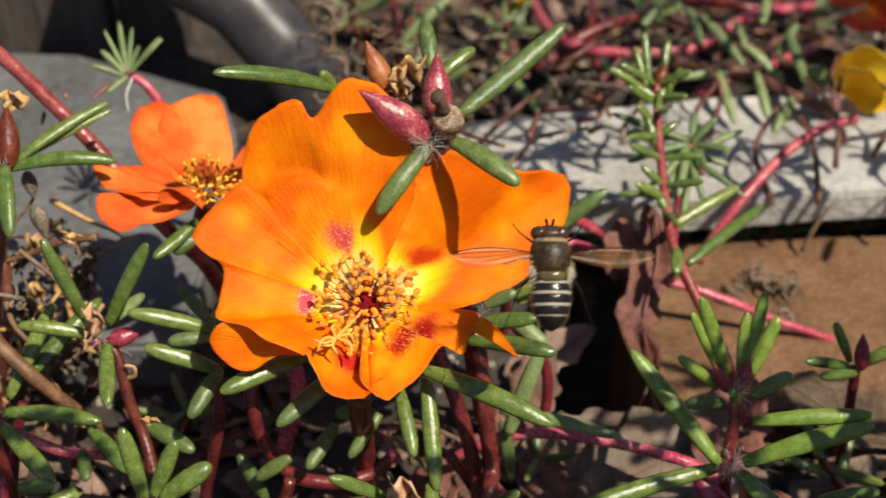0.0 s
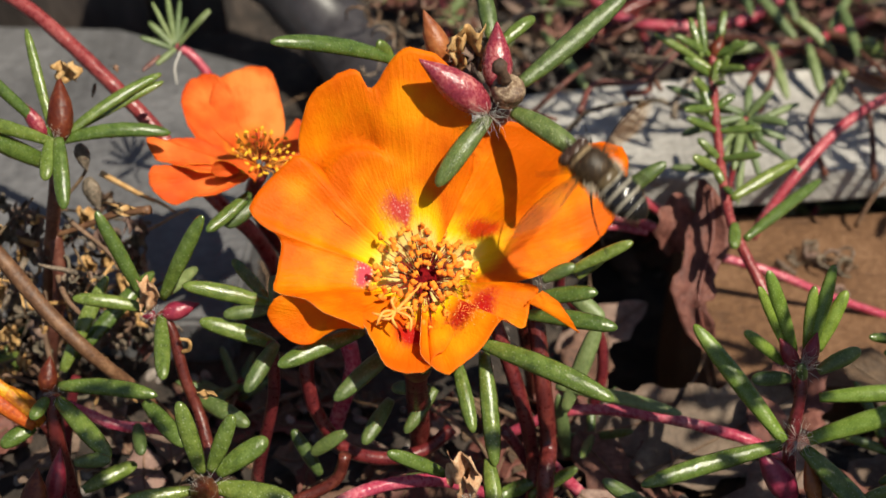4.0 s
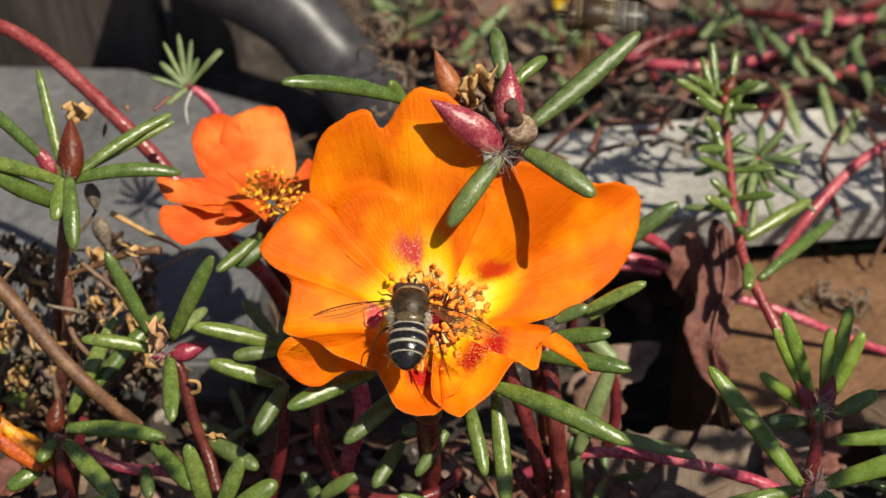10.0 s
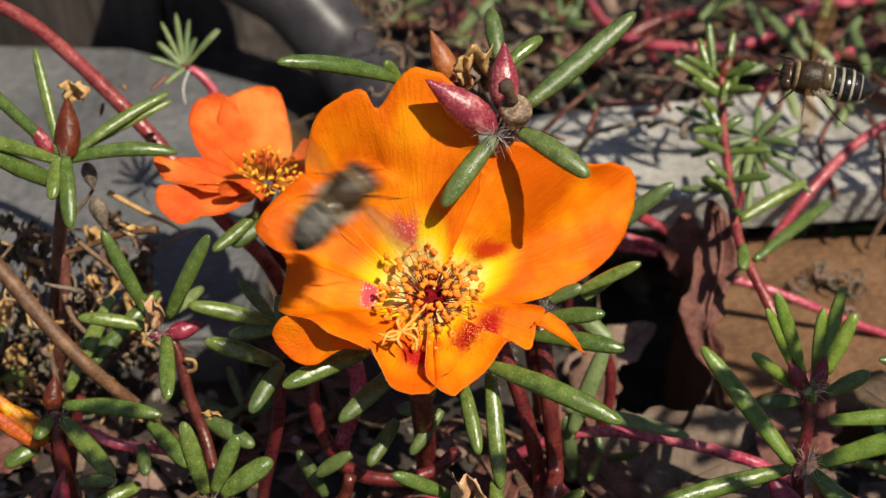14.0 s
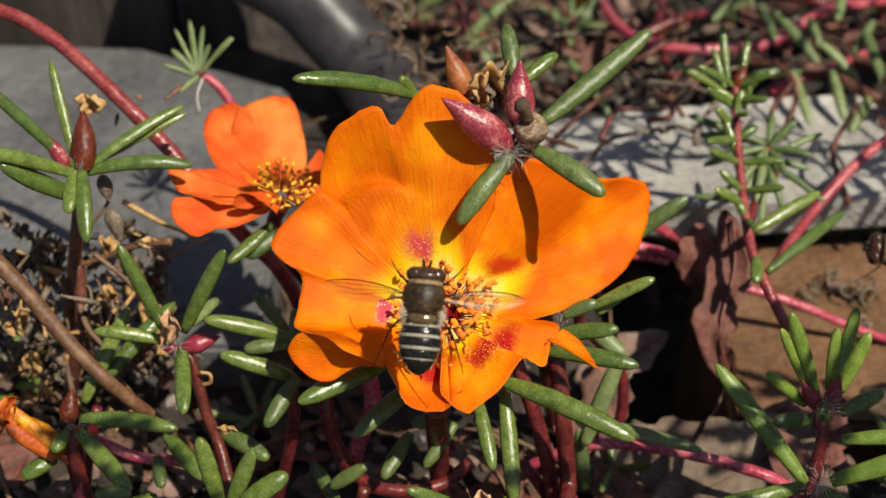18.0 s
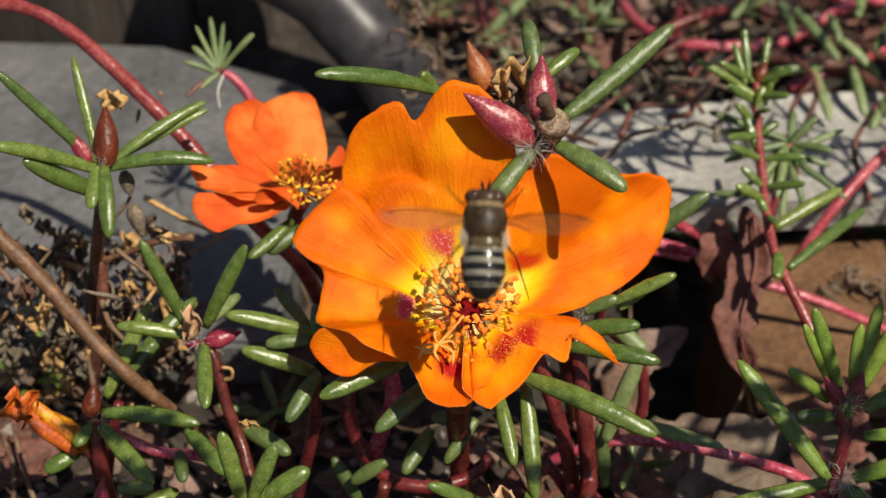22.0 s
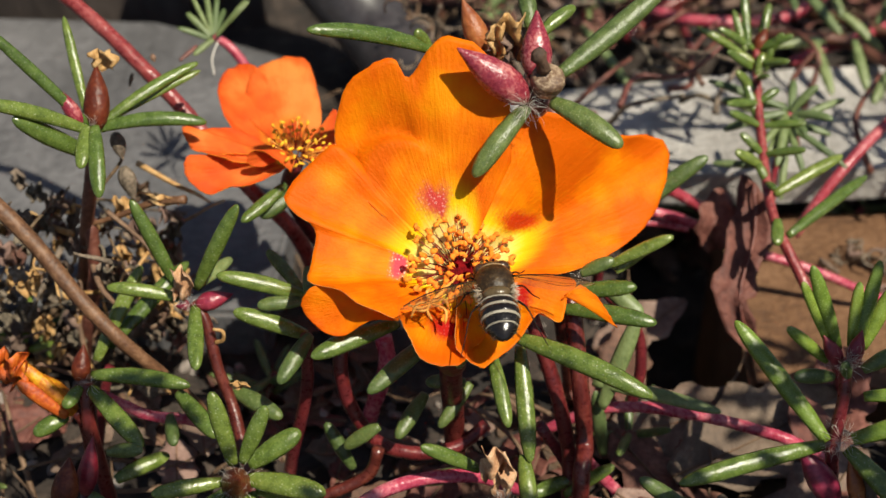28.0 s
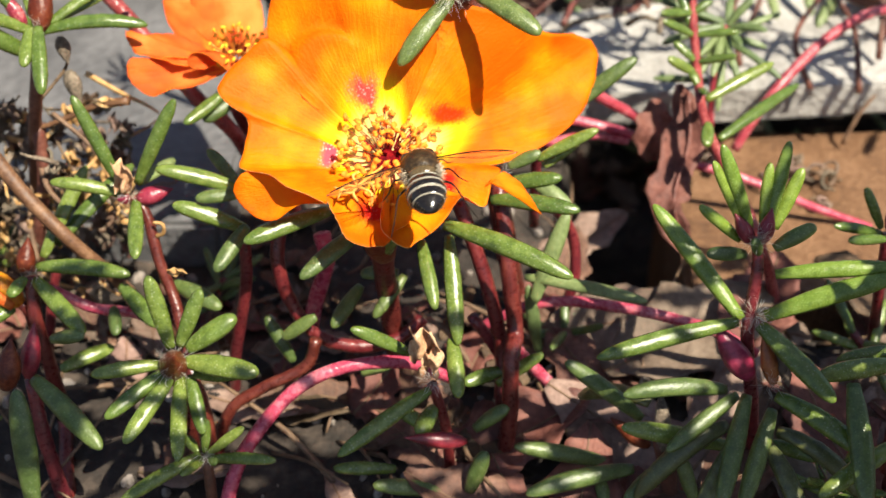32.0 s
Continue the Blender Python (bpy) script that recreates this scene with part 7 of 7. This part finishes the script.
FLY_A = hoverfly("brown hoverfly with pale banded black abdomen, feeding at the orange flower")
FLY_B = hoverfly("brown hoverfly with pale banded abdomen, hovering about the flowers")
WAY_A = [
    (0, 21.4, 119.2, 62.6, -0.9, -45.3, 89.8),
    (0.2, 19.1, 120.5, 63.2, -5.3, -45.0, 96.9),
    (0.5, 1.6, 115.8, 60.6, 7.1, -44.8, 75.9),
    (0.7, 3.8, 120.2, 66.3, 14.8, -42.2, 62.7),
    (0.9, 27.0, 133.8, 65.9, -3.0, -45.0, 94.0),
    (1, 28.2, 134.6, 65.5, -5.6, -45.0, 97.0),
    (1.1, 29.4, 135.2, 65.1, -8.0, -44.0, 100.0),
    (1.2, 51.9, 139.7, 61.3, -34.8, -10.2, 160.9),
    (1.5, 35.1, 130.3, 48.7, -35.4, -6.6, 164.3),
    (1.7, 36.3, 142.5, 62.8, -35.3, -6.6, 164.3),
    (2, 15.0, 118.3, 60.8, -32.8, -17.8, 154.3),
    (2.2, 5.1, 114.6, 57.2, -31.6, -21.3, 150.6),
    (2.5, 8.3, 114.2, 58.9, -30.1, -24.7, 146.8),
    (2.7, 10.3, 114.9, 61.0, -30.1, -24.7, 146.7),
    (3, 14.9, 122.0, 66.2, -31.4, -21.4, 150.6),
    (3.2, 15.7, 125.1, 69.4, -31.3, -21.4, 150.7),
    (3.5, 17.3, 124.5, 67.7, -27.3, -29.9, 139.9),
    (3.7, 17.1, 120.8, 61.7, -24.2, -33.9, 133.3),
    (4, 18.5, 126.4, 66.8, -28.4, -27.4, 143.6),
    (4.2, 19.1, 129.2, 69.4, -24.1, -33.9, 133.4),
    (4.5, -2.7, 121.1, 51.9, -28.3, -28.2, 142.9),
    (5, 0.1, 122.4, 48.9, -16.9, 2.6, 124.6),
    (6.5, 2.1, 120.8, 50.4, -16.3, 6.6, 129.3),
    (6.7, 1.3, 120.6, 50.0, -17.4, 7.6, 130.4),
    (7, 2.3, 121.4, 50.8, -25.6, -2.1, 117.2),
    (7.2, 2.6, 122.4, 51.8, -7.2, -8.8, 97.6),
    (7.5, 3.4, 122.9, 52.0, -14.0, -7.5, 105.1),
    (7.7, -19.2, 121.9, 66.2, -4.2, -43.7, 97.1),
    (8, 2.7, 120.3, 58.9, -1.7, -43.7, 92.9),
    (8.2, -1.0, 105.3, 80.4, -2.5, -43.9, 94.2),
    (8.5, 1.3, 119.1, 68.9, 11.9, -42.3, 69.7),
    (8.7, 22.4, 124.0, 36.8, -0.0, -44.7, 90.0),
    (9, 3.7, 118.5, 25.4, 0.0, -45.2, 90.0),
    (9.3, 8.4, 121.7, 29.5, -0.0, -45.5, 90.1),
    (9.5, -27.5, 124.1, 44.4, 22.2, -37.7, 51.3),
    (9.7, -12.0, 115.9, 57.1, 19.4, -40.1, 56.9),
    (9.9, -6.4, 122.6, 53.4, 3.0, -15.0, 86.8),
    (10, -6.1, 122.9, 53.3, 2.2, -14.8, 87.8),
    (10.1, -5.7, 123.0, 53.3, 1.6, -14.8, 88.4),
    (10.2, 2.9, 124.8, 54.2, -7.3, -14.6, 98.4),
    (10.5, 4.5, 123.5, 52.0, -10.9, -14.6, 102.6),
    (10.7, 3.6, 123.4, 51.4, -10.9, -14.9, 102.6),
    (11, 3.9, 124.3, 51.7, -11.0, -15.3, 102.7),
    (11.2, 4.2, 123.8, 51.4, -11.0, -15.5, 102.8),
    (11.4, 25.6, 126.8, 63.7, -22.7, -38.4, 129.6),
    (11.7, 29.7, 132.6, 59.9, -31.1, -26.3, 148.3),
    (12, 35.3, 134.4, 68.7, -31.1, -26.1, 148.2),
    (12.2, 20.6, 123.1, 59.4, -27.6, -32.5, 139.5),
    (12.4, 33.1, 133.6, 68.3, -29.9, -28.2, 145.2),
    (12.6, 28.3, 130.3, 65.5, -32.2, -22.4, 151.9),
    (12.7, 36.3, 135.9, 73.0, -33.4, -18.9, 155.7),
    (12.8, 39.3, 134.9, 69.7, -33.1, -19.6, 155.0),
    (12.9, 31.7, 131.4, 66.8, -32.9, -20.4, 154.2),
    (13, 34.7, 135.9, 74.3, -32.6, -21.1, 153.5),
    (13.1, 43.8, 139.5, 72.8, -32.3, -21.8, 152.8),
    (13.2, 40.8, 136.2, 68.7, -32.0, -22.4, 152.0),
    (13.5, 51.3, 146.1, 63.8, -34.8, -11.4, 162.5),
    (13.7, 48.3, 154.4, 60.1, -36.0, -3.7, 168.9),
    (14, 52.8, 157.9, 64.8, -35.6, -5.1, 167.6),
    (14.2, 52.0, 153.7, 59.4, -35.5, -7.4, 165.7),
    (14.5, 43.4, 152.2, 57.5, -36.8, 0.3, 171.8),
    (14.7, 41.8, 154.8, 60.9, -36.8, 0.2, 171.9),
    (15, 51.4, 167.0, 61.9, -36.2, -3.8, 169.0),
    (15.2, 50.4, 158.0, 50.8, -36.1, -3.7, 169.0),
    (15.5, 69.6, 163.4, 58.7, -36.0, -3.5, 168.9),
    (16.5, 35.4, 143.6, 60.9, -33.9, -10.8, 162.3),
    (17.5, 23.9, 129.3, 67.3, -30.2, -21.1, 151.2),
    (17.7, 51.1, 138.2, 53.2, -33.5, -10.7, 162.3),
    (18, 63.9, 143.6, 46.6, -35.2, -3.4, 169.2),
    (18.2, 43.5, 148.4, 53.7, -35.1, -3.3, 169.1),
    (18.5, 38.4, 146.1, 52.1, -35.3, 0.6, 172.2),
    (18.7, 25.7, 129.3, 45.9, -32.8, -14.5, 159.1),
    (19, 51.8, 164.4, 74.4, -35.1, -1.9, 170.5),
    (19.2, 50.1, 142.7, 61.9, -35.4, 0.3, 172.4),
    (19.5, 44.4, 140.0, 44.1, -35.0, -3.5, 169.3),
    (19.7, 46.4, 150.2, 56.6, -35.3, -2.1, 170.6),
    (20, 44.3, 121.2, 48.9, -36.1, 2.5, 174.4),
    (20.2, 6.6, 120.4, 49.2, -21.5, -36.9, 129.3),
    (20.4, 23.1, 126.9, 63.1, -21.5, -37.0, 129.4),
    (20.5, 19.0, 126.9, 66.3, -15.4, -41.2, 117.8),
    (20.7, 14.8, 126.9, 68.4, -25.4, -32.7, 137.6),
    (21, 36.1, 110.5, 20.1, -21.5, -36.8, 129.3),
    (21.5, 6.1, 119.9, 30.8, 0.3, -44.9, 91.0),
    (21.7, 9.2, 117.8, 54.6, 2.0, -44.6, 88.2),
    (21.9, -0.9, 112.7, 72.2, 0.4, -44.5, 91.0),
    (22, -0.7, 116.5, 71.4, 2.0, -44.3, 88.2),
    (22.2, -1.9, 121.1, 72.7, 12.2, -42.1, 70.8),
    (22.5, -12.4, 115.2, 62.3, 24.1, -33.5, 48.0),
    (22.7, -3.1, 119.9, 58.6, 11.9, -22.5, 76.9),
    (23, 0.6, 118.3, 53.7, -10.0, -8.7, 141.9),
    (23.5, -1.5, 118.9, 53.2, -4.0, -8.4, 142.0),
    (24, -1.0, 120.1, 52.1, -2.0, -7.2, 142.6),
    (24.5, 2.6, 121.8, 53.3, -3.3, -19.3, 96.1),
    (25, 1.2, 121.9, 51.9, -1.0, -14.5, 93.3),
    (25.5, 1.7, 122.8, 50.0, -1.0, -14.8, 93.2),
    (27.5, 1.3, 123.1, 49.0, -4.6, -12.6, 97.1),
    (28, 1.8, 123.0, 48.7, -5.2, -7.5, 97.4),
    (28.5, 1.6, 122.3, 48.7, -5.1, -3.4, 97.0),
    (29, 1.5, 121.4, 50.5, -5.2, 0.4, 96.5),
    (29.5, 2.1, 118.7, 50.9, -4.7, -0.5, 97.3),
    (30, 1.7, 121.2, 49.0, -6.2, -0.7, 98.1),
    (30.5, 1.4, 119.6, 49.6, -6.3, 0.1, 97.7),
    (31, 2.6, 118.3, 52.1, -7.3, 0.3, 99.3),
    (31.5, 2.6, 118.3, 51.5, -8.6, 0.9, 100.4),
    (32, 2.4, 118.3, 51.8, -8.7, 1.3, 100.2),
]
WAY_B = [
    (0, 158.5, 211.4, 86.8, -35.9, -2.8, 167.4),
    (7.5, 139.2, 206.0, 67.2, -35.0, -3.1, 168.5),
    (8.5, 82.3, 159.9, 67.9, -35.7, 0.4, 171.6),
    (8.8, 49.0, 133.0, 77.6, -36.2, 2.2, 173.0),
    (9, 41.6, 128.0, 78.5, -36.4, 2.6, 173.4),
    (9.2, 34.6, 155.8, 76.4, -36.6, 2.6, 173.4),
    (9.3, 40.8, 151.7, 71.2, -36.7, 2.6, 173.4),
    (9.7, 24.2, 165.9, 75.3, -36.8, 0.2, 171.7),
    (10, 20.0, 165.2, 74.3, -36.9, 0.2, 171.7),
    (10.2, -25.6, 170.9, 82.1, -8.6, -45.3, 104.4),
    (10.5, -39.6, 133.0, 61.6, 36.7, -3.7, 11.9),
    (10.7, -38.9, 118.3, 41.2, 37.2, 0.3, 8.8),
    (11, -27.7, 115.4, 51.2, 37.7, 4.2, 5.8),
    (11.2, -32.0, 112.6, 48.0, 37.3, 0.2, 8.9),
    (11.5, -54.3, 125.5, 51.4, 35.5, -11.4, 18.2),
    (12, -26.0, 143.9, 75.8, 37.2, 0.1, 8.7),
    (12.2, -27.7, 145.2, 77.1, 37.5, 4.0, 5.8),
    (12.5, -53.9, 129.8, 56.2, 36.0, -7.8, 14.8),
    (12.6, -36.0, 115.8, 58.0, 36.2, -5.8, 13.3),
    (12.7, -37.1, 125.3, 65.3, 36.5, -3.9, 11.8),
    (12.8, -34.4, 119.4, 62.9, 36.3, -4.6, 12.4),
    (12.9, -27.9, 116.4, 62.3, 36.2, -5.4, 13.1),
    (13, -29.5, 114.8, 60.3, 36.0, -6.1, 13.7),
    (13.1, -26.4, 111.4, 59.5, 36.0, -5.7, 13.4),
    (13.2, -16.7, 99.0, 65.0, 36.0, -5.3, 13.1),
    (13.4, 3.1, 96.6, 60.8, 4.0, -44.5, 84.0),
    (13.5, -11.0, 113.9, 55.1, 12.5, -43.4, 69.6),
    (13.7, -5.5, 116.9, 65.0, 26.9, -32.0, 41.6),
    (13.8, -4.5, 118.9, 67.7, 24.6, -34.8, 46.5),
    (14, -12.7, 120.6, 70.0, 28.6, -28.8, 37.2),
    (14.2, -35.3, 120.8, 46.8, 30.4, -25.7, 32.8),
    (14.5, -48.6, 114.8, 8.6, 27.1, -32.4, 41.3),
    (15, 5.4, 114.9, 59.4, 22.4, -37.7, 51.7),
    (15.2, -4.1, 118.0, 67.3, 24.8, -35.0, 46.5),
    (15.5, -19.2, 129.6, 77.5, 28.6, -29.0, 37.2),
    (16.5, -26.3, 128.4, 71.1, 33.9, -11.1, 18.6),
    (17.5, -28.8, 123.7, 72.3, 34.9, 0.4, 8.9),
    (17.7, -19.5, 108.8, 83.4, 35.6, 4.2, 5.9),
    (18, -5.3, 116.6, 60.0, 4.1, -44.2, 83.9),
    (18.2, -6.8, 117.5, 67.7, 18.4, -38.7, 58.3),
    (18.3, -4.4, 119.8, 70.8, 21.2, -36.4, 52.7),
    (18.5, -27.4, 121.5, 62.6, 15.1, -40.4, 64.3),
    (18.7, -21.6, 120.0, 66.7, 23.6, -33.8, 47.6),
    (19, -7.3, 112.7, 63.5, 25.9, -31.0, 42.7),
    (19.2, -7.0, 118.8, 54.9, 19.6, -16.4, 66.7),
    (19.5, -5.5, 117.8, 53.3, 24.8, -13.8, 60.0),
    (19.7, -6.7, 118.7, 54.4, 21.7, -16.0, 64.0),
    (20, -32.7, 166.1, 92.9, 34.1, -10.9, 19.1),
    (20.7, -42.4, 133.6, 52.5, 35.4, -3.3, 12.7),
    (21, -24.4, 121.8, 79.2, 35.8, 0.5, 9.6),
    (21.2, -18.0, 114.5, 80.9, 35.9, 0.6, 9.6),
    (21.3, -12.2, 119.0, 86.0, 36.3, 4.5, 6.6),
    (21.6, -9.4, 161.9, 99.1, 34.3, -10.8, 19.3),
    (23, 46.0, 244.5, 118.4, 32.0, -17.6, 26.7),
    (32, 57.1, 241.5, 113.3, 31.9, -17.4, 26.7),
]
# when a fly sits, with the sweep of its left and right wing in degrees; else its wings beat
PERCH_A = [(4.95, 7.6, 16, 36), (9.95, 11.3, 20, 28), (22.65, 24.25, 14, 46), (24.25, 33, 20, 20)]
PERCH_B = [(19.15, 19.9, 24, 20)]


def motions():
    """The flies' ways in millimetres and degrees, and the beat of their wings in flight."""
    for (fly, wings), way, perches in ((FLY_A, WAY_A, PERCH_A), (FLY_B, WAY_B, PERCH_B)):
        walk(fly, [(t, pose(x * MM, y * MM, z * MM, rx, ry, rz)) for t, x, y, z, rx, ry, rz in way])
        for w, s in wings:
            x, y, z = w.location
            settled = [(a, b, pose(x, y, z, s * 6, 0, s * (left if s > 0 else right))) for a, b, left, right in perches]
            rows, beat, still = [(0.0, pose(x, y, z, 0, 0, 0))], 0, None
            for k in range(1, 32 * FPS + 1):
                t = k / FPS
                perch = next((q for q in settled if q[0] < t < q[1]), None)
                if perch is None:
                    if still is not None:
                        rows.append(((k - 1) / FPS, still))
                    beat, still = 1 - beat, None
                    rows.append((t, pose(x, y, z, s * (34 if beat else -22), 0, s * (4 if beat else -8))))
                elif still is not perch[2]:
                    if still is not None:
                        rows.append(((k - 6) / FPS, still))
                    still = perch[2]
                    rows.append((t, still))
            if still is not None:
                rows.append((32.0, still))
            walk(w, rows)


motions()
